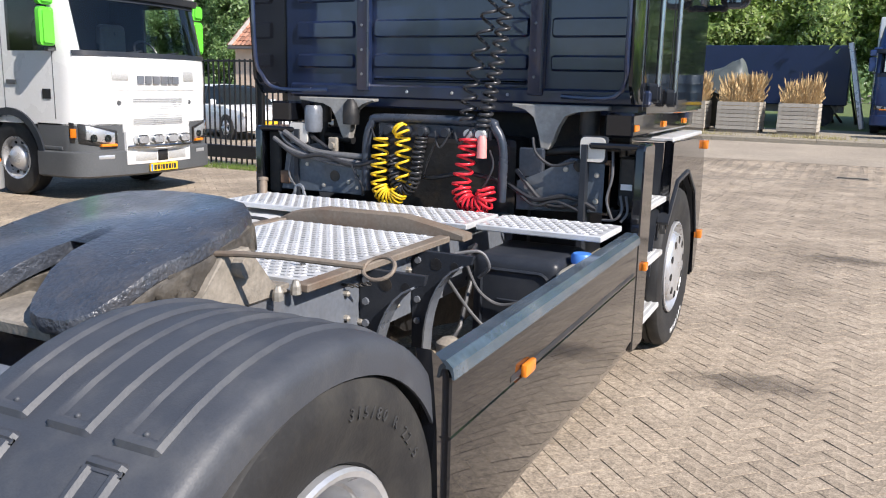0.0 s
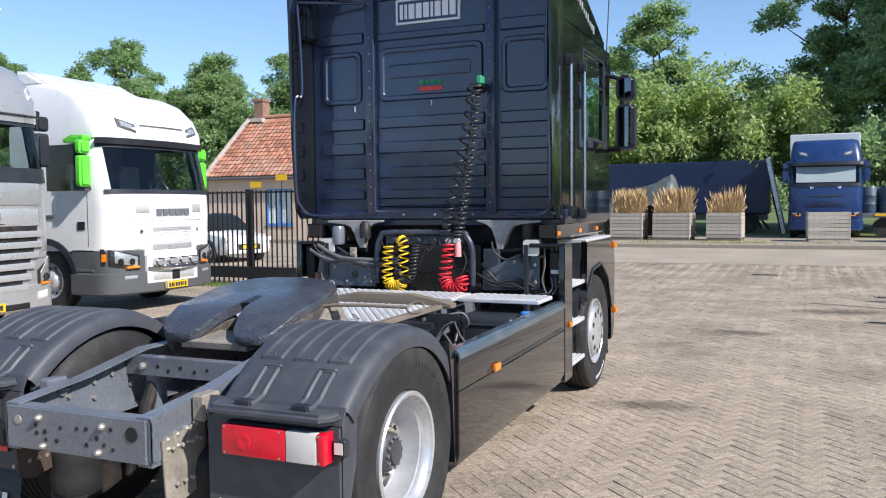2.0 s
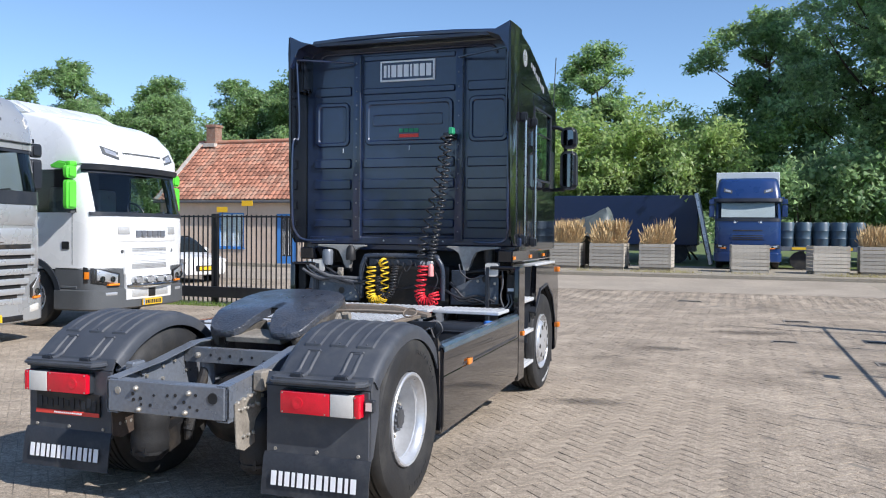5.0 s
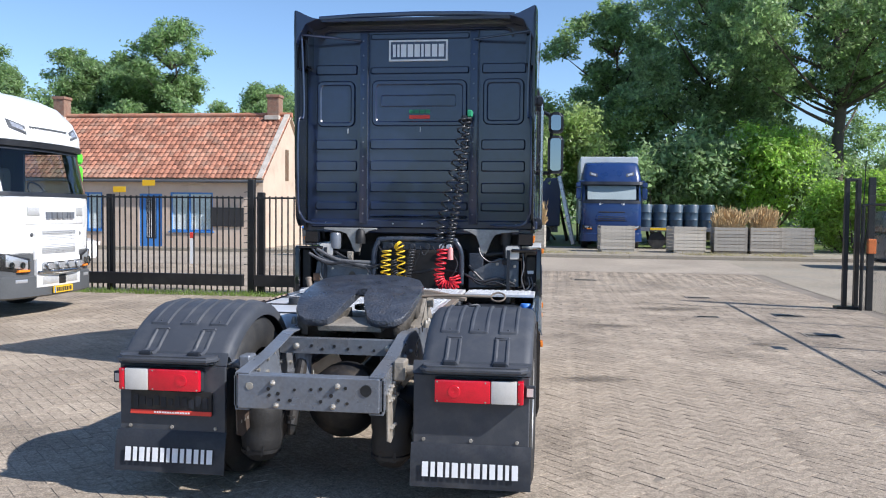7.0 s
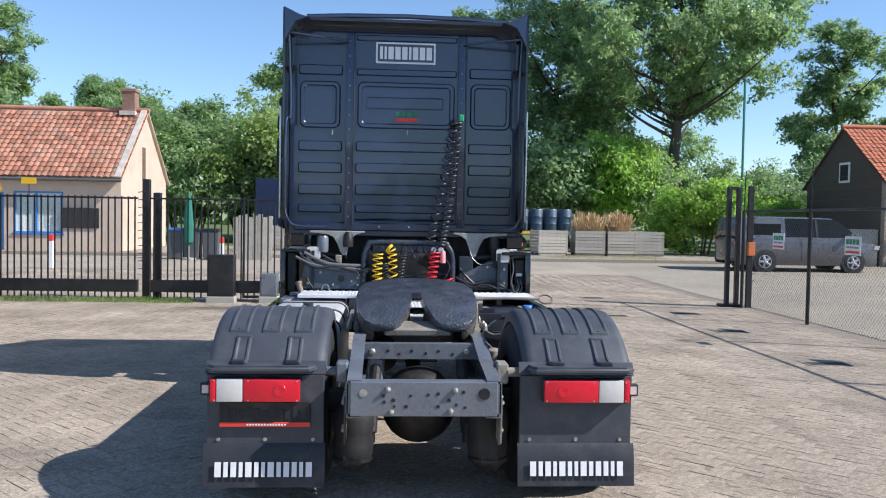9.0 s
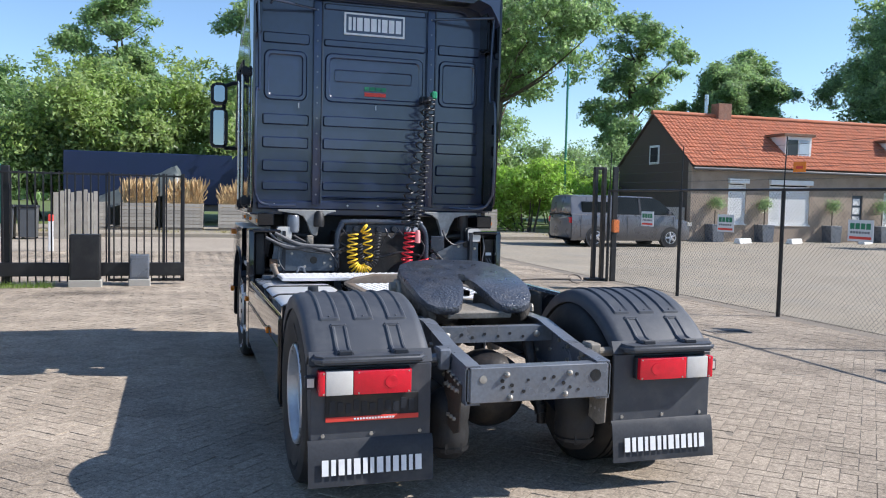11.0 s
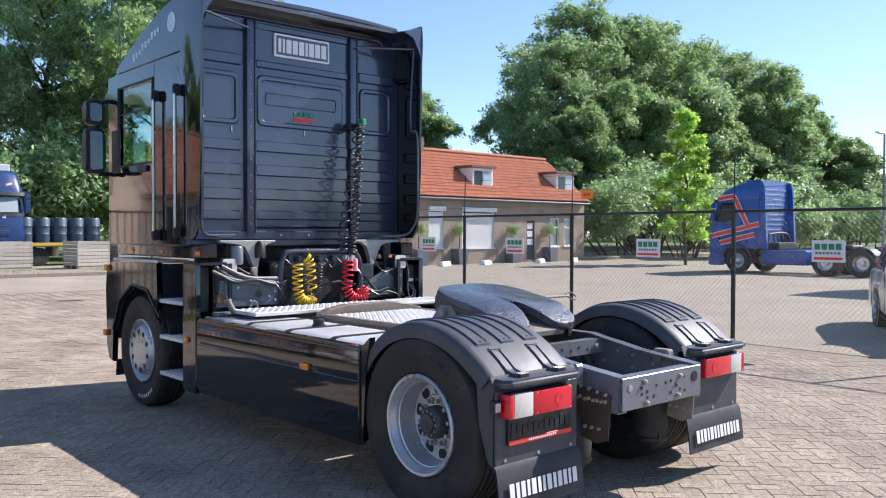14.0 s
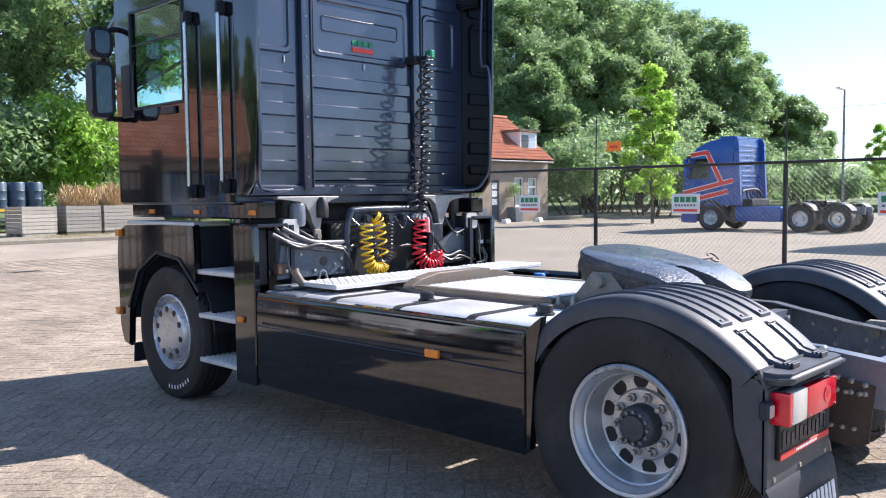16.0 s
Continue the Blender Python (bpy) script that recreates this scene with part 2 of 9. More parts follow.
def lathe(bm, prof, centre, axis="x", seg=40, flip=1, caps=True):
    """A line of (along, radius) turned round an axis through centre; flip mirrors it along the axis."""
    rings = []
    for a, r in prof:
        ring = []
        for k in range(seg):
            t = 2 * math.pi * k / seg
            c, s = r * math.cos(t), r * math.sin(t)
            v = {"x": (a * flip, c, s), "y": (c, a * flip, s), "z": (c, s, a * flip)}[axis]
            ring.append(bm.verts.new(Vector(centre) + Vector(v)))
        rings.append(ring)
    for p, q in zip(rings, rings[1:]):
        for k in range(seg):
            bm.faces.new((p[k], p[(k + 1) % seg], q[(k + 1) % seg], q[k]))
    if caps:
        for ring in (rings[0], rings[-1]):
            bm.faces.new(ring)
    return bm


def tube(bm, pts, r, seg=8, closed=False):
    pts = [Vector(p) for p in pts]
    n = len(pts)
    up = Vector((0.13, 0.31, 0.94))
    rings = []
    last = None
    for i, p in enumerate(pts):
        d = (pts[(i + 1) % n] - pts[i - 1]) if closed else (pts[min(i + 1, n - 1)] - pts[max(i - 1, 0)])
        d.normalize()
        if last is None:
            u = d.cross(up)
            if u.length < 0.05:
                u = d.cross(Vector((1, 0, 0)))
        else:
            u = last - d * last.dot(d)
        u.normalize()
        last = u
        w = d.cross(u)
        rr = r[i] if isinstance(r, (list, tuple)) else r
        rings.append([bm.verts.new(p + (u * math.cos(2 * math.pi * k / seg) + w * math.sin(2 * math.pi * k / seg)) * rr) for k in range(seg)])
    for i in range(n - (0 if closed else 1)):
        a, b = rings[i], rings[(i + 1) % n]
        for k in range(seg):
            bm.faces.new((a[k], a[(k + 1) % seg], b[(k + 1) % seg], b[k]))
    if not closed:
        bm.faces.new(rings[0]), bm.faces.new(rings[-1])
    return bm


def rod(bm, p, q, r, seg=10):
    return tube(bm, [p, q], r, seg)


def arc(cu, cv, r, a0, a1, n):
    """Points of an arc, in degrees, in a plane."""
    return [(cu + r * math.cos(radians(a0 + (a1 - a0) * i / n)), cv + r * math.sin(radians(a0 + (a1 - a0) * i / n))) for i in range(n + 1)]


def round_rect(u0, u1, v0, v1, r, n=4):
    return arc(u1 - r, v1 - r, r, 0, 90, n) + arc(u0 + r, v1 - r, r, 90, 180, n) + arc(u0 + r, v0 + r, r, 180, 270, n) + arc(u1 - r, v0 + r, r, 270, 360, n)


def spline(pts, n=8):
    """A smooth line through points."""
    pts = [Vector(p) for p in pts]
    out = []
    for i in range(len(pts) - 1):
        p0, p1, p2, p3 = pts[max(i - 1, 0)], pts[i], pts[i + 1], pts[min(i + 2, len(pts) - 1)]
        for k in range(n):
            t = k / n
            out.append(0.5 * (2 * p1 + (p2 - p0) * t + (2 * p0 - 5 * p1 + 4 * p2 - p3) * t * t + (3 * p1 - p0 - 3 * p2 + p3) * t ** 3))
    out.append(pts[-1])
    return out


def coil(pts, radius, turns, steps=10):
    """A helix round a smooth line."""
    line = spline(pts, 16)
    out, total = [], turns * steps
    for i in range(total + 1):
        f = i / total * (len(line) - 1)
        k = min(int(f), len(line) - 2)
        p = line[k].lerp(line[k + 1], f - k)
        d = (line[k + 1] - line[k]).normalized()
        u = d.cross(Vector((0.2, 1, 0.1))).normalized()
        w = d.cross(u)
        a = 2 * math.pi * i / steps
        out.append(p + (u * math.cos(a) + w * math.sin(a)) * radius)
    return out


def bars(bm, x0, x1, z0, z1, widths, y, depth=0.003, gap=0.2):
    """A row of plain upright bars that stands for a word, facing -y."""
    unit = (x1 - x0) / (sum(widths) + gap * (len(widths) - 1))
    x = x0
    for w in widths:
        box(bm, x, x + w * unit, y - depth, y, z0, z1)
        x += (w + gap) * unit
    return bm


def bolts(name, parent, places, axis, s, prof, mt=BOLT, seg=8):
    """Bolts that share one mesh, one object each."""
    bm = B()
    lathe(bm, prof, (0, 0, 0), axis, seg, s)
    first = part(name, bm, mt, parent)
    par = first.parent
    for i, p in enumerate(places):
        if i == 0:
            first.matrix_basis = Matrix.Translation(p)
        else:
            share(name, first, par, Matrix.Translation(p))


# ---- ground ----
def rise(y):
    """The yard climbs a little towards the far kerb."""
    f = min(1.0, max(0.0, (y - 15.0) / 11.0))
    return 0.12 * f * f * (3 - 2 * f)


KERB_Y, STEP = 26.4, 0.13
FAR = rise(40) + STEP + 0.03
PAVER = mat("concrete_pavers", (0.358, 0.296, 0.229), 0.85, var=0.55, scale=0.9, fine=75, bump=0.5, dirt=(0.22, 0.195, 0.16), dirt_amount=0.22, island=0.10, spread=0.10, spec=0.12, grit=0.42, grit_size=24.0)
JOINT = mat("sandy_joint", (0.22, 0.185, 0.145), 0.95, var=0.3, scale=1.2, fine=90, bump=0.3, dirt=(0.30, 0.27, 0.21), dirt_amount=0.4)
ASPHALT = mat("worn_asphalt", (0.318, 0.276, 0.216), 0.9, var=0.25, scale=0.5, fine=45, bump=0.3, grit=0.30, grit_size=16.0, dirt=(0.26, 0.25, 0.22), dirt_amount=0.5, spec=0.15)
CONCRETE = mat("pale_concrete", (0.40, 0.38, 0.34), 0.85, var=0.15, scale=1.0, fine=60, bump=0.2, dirt=(0.24, 0.22, 0.18), dirt_amount=0.5)
GRASS = mat("grass_ground", (0.10, 0.14, 0.03), 0.9, var=0.4, scale=0.8, fine=40, bump=0.3, dirt=(0.20, 0.17, 0.09), dirt_amount=0.5)
bm = B()
xs = [-900, -200, -60, -25, -12, -9, 7.2, 12, 20, 30, 60, 200, 900]
ys = [-900, -200, -40, -8, 0, 8, 12, 15, 17, 19, 21, 23, 25, 26.35, 26.4, 30, 40, 60, 200, 900]
grid = [[bm.verts.new((x, y, (rise(y) if y < 26.38 else rise(40)) - 0.0032)) for x in xs] for y in ys]
for a, b in zip(grid, grid[1:]):
    for i in range(len(xs) - 1):
        bm.faces.new((a[i], a[i + 1], b[i + 1], b[i]))
ground = tagged(part("ground", bm, JOINT), "sandy ground of the yard under its pavers", "ground", kind="structure")

# ---- the tractor unit ----
RY, FY, WZ = 0.62, 4.67, 0.515      # rear axle, front axle, wheel centre
truck = thing("tractor_unit", "black two-axle tractor unit with bare fifth wheel, parked on pavers", "truck")


def wheel(name, side, y, front):
    s = side
    w = thing(name, "", "")
    w.parent = truck
    outer = 1.215
    def tyre(x_out, nm):
        pr = [(-0.29, 0.30), (-0.30, 0.33), (-0.305, 0.40), (-0.295, 0.46), (-0.27, 0.50), (-0.235, 0.515)]
        for g in (-0.19, -0.145, -0.10, -0.055):
            pr += [(g - 0.008, 0.517), (g - 0.006, 0.503), (g + 0.006, 0.503), (g + 0.008, 0.517)]
        pr += [(-0.01, 0.515), (0.012, 0.50), (0.024, 0.465), (0.022, 0.41), (0.010, 0.35), (-0.004, 0.305), (-0.03, 0.292)]
        bm = B()
        pr = [(a - 0.01, r) for a, r in pr]
        lathe(bm, pr + pr[:1], (s * x_out, y, WZ), "x", 64, s, False)
        return part(nm, bm, RUBBER, w, "", 35)
    t = tyre(outer, "tyre")
    # raised ring lines and a row of plain marks on the side wall
    for k in range(8):
        bm = B()
        a = radians((-128 if s < 0 else -52) + k * 6.0 * (1 if s < 0 else -1))
        c = Vector((s * (outer + 0.012), y + 0.425 * math.cos(a), WZ + 0.425 * math.sin(a)))
        m = Matrix.Translation(c) @ Matrix.Rotation(a - math.pi / 2, 4, "X") @ Matrix.Diagonal((0.005, 0.017, 0.030, 1))
        bmesh.ops.create_cube(bm, size=1, matrix=m)
        part("sidewall_mark", bm, WHITE if front else RUBBER, w)
    bm = B()
    if front:
        prof = [(-0.10, 0.290), (0.0, 0.296), (0.004, 0.285), (-0.012, 0.272), (-0.035, 0.262), (-0.050, 0.250), (-0.050, 0.236), (-0.012, 0.230), (0.012, 0.212), (0.018, 0.19), (0.022, 0.10), (0.023, 0.001)]
    else:
        prof = [(-0.16, 0.288), (-0.004, 0.296), (0.004, 0.288), (0.0, 0.274), (-0.018, 0.268), (-0.03, 0.255), (-0.055, 0.250), (-0.06, 0.242), (-0.135, 0.236), (-0.168, 0.228), (-0.174, 0.21), (-0.172, 0.165), (-0.158, 0.155), (-0.156, 0.001)]
    lathe(bm, prof, (s * outer, y, WZ), "x", 48, s, False)
    rim = part("rim", bm, RIM, w, "", 40)
    n = 10
    for k in range(n):
        a = 2 * math.pi * k / n + 0.2
        if front:
            bm = B()
            r = 0.178
            c = (s * (outer + 0.0185), y + r * math.cos(a), WZ + r * math.sin(a))
            lathe(bm, [(-0.01, 0.024), (0.0030, 0.024), (0.0030, 0.019), (0.0015, 0.018), (0.0015, 0.001)], c, "x", 14, s)
            part("rim_hole", bm, GRIME, rim)
        else:
            bm = B()
            r = 0.196
            c = (s * (outer - 0.172), y + r * math.cos(a), WZ + r * math.sin(a))
            lathe(bm, [(-0.02, 0.037), (0.0012, 0.037), (0.0012, 0.001)], c, "x", 14, s)
            part("rim_hole", bm, GRIME, rim)
            bm = B()
            a2 = a + math.pi / n
            r = 0.128
            c = (s * (outer - 0.156), y + r * math.cos(a2), WZ + r * math.sin(a2))
            lathe(bm, [(0.0, 0.022), (0.016, 0.020), (0.018, 0.013), (0.045, 0.012), (0.045, 0.001)], c, "x", 6, s)
            part("wheel_nut", bm, BOLT, rim)
    bm = B()
    if not front:
        lathe(bm, [(-0.16, 0.098), (-0.10, 0.095), (-0.085, 0.082), (-0.080, 0.060), (-0.062, 0.055), (-0.058, 0.001)], (s * outer, y, WZ), "x", 24, s)
        hub = part("hub", bm, mat("dark_grey_hub", (0.060, 0.062, 0.068), 0.5, var=0.3, scale=8, bump=0.15, dirt=(0.02, 0.02, 0.02), dirt_amount=0.6), w, "greasy dark grey hub", 40)
        for k in range(12):
            bm = B()
            a = 2 * math.pi * k / 12
            lathe(bm, [(-0.004, 0.010), (0.009, 0.009), (0.009, 0.001)], (s * (outer - 0.078), y + 0.071 * math.cos(a), WZ + 0.071 * math.sin(a)), "x", 6, s)
            part("hub_bolt", bm, CHASSIS, hub)
        tyre(outer - 0.345, "tyre")
    else:
        bm.free()
    return w


TYRE_PRINT = mat("worn_tyre_lettering", (0.040, 0.040, 0.041), 0.7, var=0.3, scale=20, bump=0.1)


def tyre_words(parent, words, s, y, radius, middle, size):
    """Raised lettering that runs clockwise round the side wall, its middle at an angle in degrees."""
    for i, ch in enumerate(words):
        if ch == " ":
            continue
        bm = B()
        cu = bpy.data.curves.new("letter", "FONT")
        cu.body, cu.size, cu.extrude, cu.align_x, cu.resolution_u = ch, size, 0.0015, "CENTER", 2
        ob = bpy.data.objects.new("letter", cu)
        me = bpy.data.meshes.new_from_object(ob)
        a = radians(middle) - (i - (len(words) - 1) / 2) * size * 0.72 / radius
        u, v = Vector((0, s * math.sin(a), -math.cos(a))), Vector((0, s * math.cos(a), math.sin(a)))
        m = Matrix((u, v, u.cross(v))).transposed().to_4x4()
        me.transform(Matrix.Translation(Vector((s * 1.2305, y, WZ)) + v * radius) @ m)
        bm.from_mesh(me)
        bpy.data.objects.remove(ob), bpy.data.curves.remove(cu), bpy.data.meshes.remove(me)
        part("tyre_letter", bm, TYRE_PRINT, parent, "raised tyre size lettering")


for s in (-1, 1):
    tyre_words(wheel("rear_wheel", s, RY, False), "315/80 R 22.5", s, RY, 0.41, 55, 0.042)
    wheel("front_wheel", s, FY, True).location.x = -0.05 if s > 0 else 0.0

# axles and underside
bm = B()
rod(bm, (-0.9, RY, WZ), (0.9, RY, WZ), 0.085, 16)
lathe(bm, [(-0.22, 0.09), (-0.16, 0.19), (-0.05, 0.235), (0.10, 0.235), (0.2, 0.16), (0.3, 0.1)], (0.0, RY - 0.02, WZ - 0.02), "y", 24)
part("rear_axle", bm, GRIME, truck, "", 40)
bm = B()
rod(bm, (-0.95, FY, WZ - 0.05), (0.95, FY, WZ - 0.05), 0.07, 12)
part("front_axle", bm, GRIME, truck)
bm = B()
rod(bm, (0, RY + 0.2, 0.53), (0, 3.3, 0.62), 0.06, 12)
part("drive_shaft", bm, GRIME, truck, "", 40)
# Added dark block where a gearbox sits; keeps sun patches off the ground.
bm = B()
prism(bm, [(2.45, 0.50), (2.6, 0.42), (3.3, 0.36), (3.62, 0.36), (3.62, 0.92), (3.0, 0.90), (2.6, 0.78), (2.45, 0.72)], "x", -0.30, 0.30, 0.06, 3)
part("gearbox", bm, GRIME, truck, "added dark casing between the rails that blocks sun patches", 40)
bm = B()
lathe(bm, [(0, 0.03), (0.04, 0.115), (0.66, 0.115), (0.70, 0.03)], (-0.24, 1.75, 0.60), "y", 18)
part("air_tank", bm, GRIME, truck, "", 40)
for s in (-1, 1):
    bm = B()
    lathe(bm, [(0.0, 0.05), (0.0, 0.10), (0.03, 0.115), (0.09, 0.122), (0.15, 0.112), (0.17, 0.118), (0.25, 0.125), (0.30, 0.11), (0.34, 0.06)], (s * 0.40, 0.16, 0.27), "z", 24)
    part("air_spring", bm, RUBBER, truck, "black rubber air spring bellows", 40)
    bm = B()
    lathe(bm, [(0.0, 0.07), (0.05, 0.12), (0.07, 0.12), (0.07, 0.02)], (s * 0.40, 0.16, 0.22), "z", 20)
    part("spring_plate", bm, GRIME, truck)
    bm = B()
    prism(bm, [(0.05, 0.26), (0.30, 0.24), (0.7, 0.36), (0.9, 0.5), (0.8, 0.56), (0.5, 0.44), (0.05, 0.32)], "x", s * 0.40 - 0.05, s * 0.40 + 0.05)
    part("spring_arm", bm, GRIME, truck)
    bm = B()
    rod(bm, (s * 0.30, 0.42, 0.36), (s * 0.27, 0.62, 0.84), 0.038, 12)
    rod(bm, (s * 0.30, 0.42, 0.30), (s * 0.30, 0.42, 0.42), 0.028, 12)
    part("shock_absorber", bm, GRIME, truck)

# frame rails
for s in (-1, 1):
    bm = B()
    zt = [(-0.20, 0.800), (0.22, 0.845), (0.62, 0.920), (5.0, 0.920)]
    zb = [(5.0, 0.640), (0.62, 0.640), (-0.20, 0.605)]
    xo = s * 0.425
    xi = s * 0.417
    prism(bm, zt + zb, "x", min(xo, xi), max(xo, xi))
    fl = s * 0.345
    sheet(bm, zt, "x", min(xo, fl), max(xo, fl), 0.008)
    sheet(bm, zb, "x", min(xo, fl), max(xo, fl), 0.008)
    rail = part("frame_rail", bm, CHASSIS, truck)
    pos = [(-0.12, 0.66), (-0.12, 0.70), (-0.06, 0.66), (-0.06, 0.71), (0.0, 0.665), (0.0, 0.72), (0.06, 0.67), (0.06, 0.73), (0.14, 0.76), (0.14, 0.70), (0.30, 0.80), (0.30, 0.72), (0.42, 0.82), (0.55, 0.74), (0.62, 0.82), (0.75, 0.70), (1.9, 0.84), (1.9, 0.74), (2.0, 0.70), (2.05, 0.84), (2.15, 0.78), (2.3, 0.70), (2.4, 0.84)]
    bolts("frame_bolt", rail, [(s * 0.428, y, z) for y, z in pos], "x", s, [(-0.004, 0.013), (0.014, 0.013), (0.018, 0.006), (0.022, 0.001)])
    bolts("frame_nut", rail, [(s * 0.414, y, z) for y, z in pos], "x", -s, [(-0.004, 0.012), (0.012, 0.012), (0.012, 0.001)], BOLT, 6)
# rear cross member
bm = B()
box(bm, -0.405, 0.405, -0.215, -0.203, 0.61, 0.80, 0.004)
box(bm, -0.405, 0.405, -0.203, -0.13, 0.79, 0.80)
box(bm, -0.405, 0.405, -0.203, -0.13, 0.61, 0.62)
member = part("rear_cross_member", bm, CHASSIS, truck)
for x, z, r in ((0.33, 0.735, 0.032),):
    bm = B()
    lathe(bm, [(-0.001, r), (0.003, r), (0.003, 0.001)], (x, -0.2165, z), "y", 20, -1)
    part("round_opening", bm, GRIME, member)
for x, z in ((-0.20, 0.76), (-0.18, 0.635), (0.17, 0.755), (0.145, 0.64)):
    bm = B()
    lathe(bm, [(-0.002, 0.016), (0.010, 0.016), (0.022, 0.010), (0.026, 0.001)], (x, -0.215, z), "y", 8, -1)
    part("bolt", bm, BOLT, member)
for x, z, r in ((-0.225, 0.725, 0.011), (-0.22, 0.690, 0.010), (-0.17, 0.700, 0.011), (-0.165, 0.665, 0.008), (-0.10, 0.665, 0.010), (-0.075, 0.725, 0.008), (0.02, 0.73, 0.009), (0.075, 0.735, 0.010), (0.075, 0.665, 0.010), (0.135, 0.700, 0.011), (0.175, 0.675, 0.009), (0.215, 0.745, 0.010), (0.225, 0.66, 0.009)):
    bm = B()
    lathe(bm, [(-0.001, r), (0.0022, r), (0.0022, 0.001)], (x, -0.216, z), "y", 12, -1)
    part("punched_hole", bm, GRIME, member)
bm = B()
lathe(bm, [(-0.001, 0.022), (0.004, 0.021), (0.005, 0.001)], (-0.335, -0.215, 0.738), "y", 18, -1)
part("blank_plug", bm, BOLT, member, "pale round plug")
for s in (-1, 1):
    bm = B()
    prism(bm, [(s * 0.43, 0.62), (s * 0.43, 0.79), (s * 0.40, 0.79), (s * 0.40, 0.62)], "y", -0.20, -0.13)
    part("corner_bracket", bm, CHASSIS, member)
# hanging rear plates
for s, mt in ((1, DUSTY), (-1, mat("dark_rusty_steel", (0.060, 0.042, 0.032), 0.7, var=0.35, scale=6, fine=60, bump=0.25, dirt=(0.12, 0.085, 0.06), dirt_amount=0.5))):
    bm = B()
    prism(bm, [(-0.16, 0.70), (0.12, 0.74), (0.12, 0.50), (0.08, 0.44), (-0.06, 0.41), (-0.14, 0.44)], "x", s * 0.437 - 0.004, s * 0.437 + 0.004)
    pl = part("hanger_plate", bm, mt, truck, "rusty bolted steel plate")
    bolts("plate_bolt", pl, [(s * 0.442, y, 0.50) for y in (-0.08, -0.03, 0.02, 0.07)] + [(s * 0.442, y, 0.66) for y in (-0.10, -0.04, 0.02, 0.08)], "x", s, [(-0.01, 0.011), (0.014, 0.011), (0.018, 0.001)])
# front cross tube
bm = B()
box(bm, -0.412, 0.412, 0.53, 0.542, 0.80, 0.888)
box(bm, -0.412, 0.412, 0.53, 0.60, 0.888, 0.897)
cross = part("cross_member", bm, CHASSIS, truck)
for x, z in ((-0.20, 0.83), (-0.13, 0.81), (-0.05, 0.83), (0.04, 0.815), (0.12, 0.83), (0.21, 0.81)):
    bm = B()
    lathe(bm, [(-0.001, 0.010), (0.002, 0.010), (0.002, 0.001)], (x, 0.529, z + 0.022), "y", 12, -1)
    part("punched_hole", bm, GRIME, cross)
for x in (-0.30, 0.30):
    bm = B()
    lathe(bm, [(0, 0.020), (0.018, 0.020), (0.024, 0.012), (0.026, 0.001)], (x, 0.53, 0.848), "y", 10, -1)
    part("bolt", bm, BOLT, cross)
bm = B()
rod(bm, (-0.275, 0.60, 0.56), (-0.275, 0.60, 0.84), 0.052, 16)
rod(bm, (-0.275, 0.60, 0.84), (-0.275, 0.60, 0.886), 0.034, 12)
part("post", bm, CHASSIS, truck, "grey tubular post under the cross member", 40)
bm = B()
box(bm, -0.345, 0.345, 2.2, 2.35, 0.66, 0.86)
part("cross_member", bm, CHASSIS, truck)

# mudguards with their lamps and flaps
GUARD = [(1.30, 0.33), (1.29, 0.50), (1.245, 0.68), (1.16, 0.84), (1.05, 0.96), (0.92, 1.045), (0.78, 1.095), (0.62, 1.115), (0.46, 1.098), (0.32, 1.055), (0.20, 0.995), (0.10, 0.925), (0.03, 0.865)]


def along(prof, f):
    """The point and direction a share f along a line."""
    pts = [Vector(p) for p in prof]
    ls = [(b - a).length for a, b in zip(pts, pts[1:])]
    d = f * sum(ls)
    for a, b, l in zip(pts, pts[1:], ls):
        if d <= l:
            return a.lerp(b, d / l), (b - a).normalized()
        d -= l
    return pts[-1], (pts[-1] - pts[-2]).normalized()


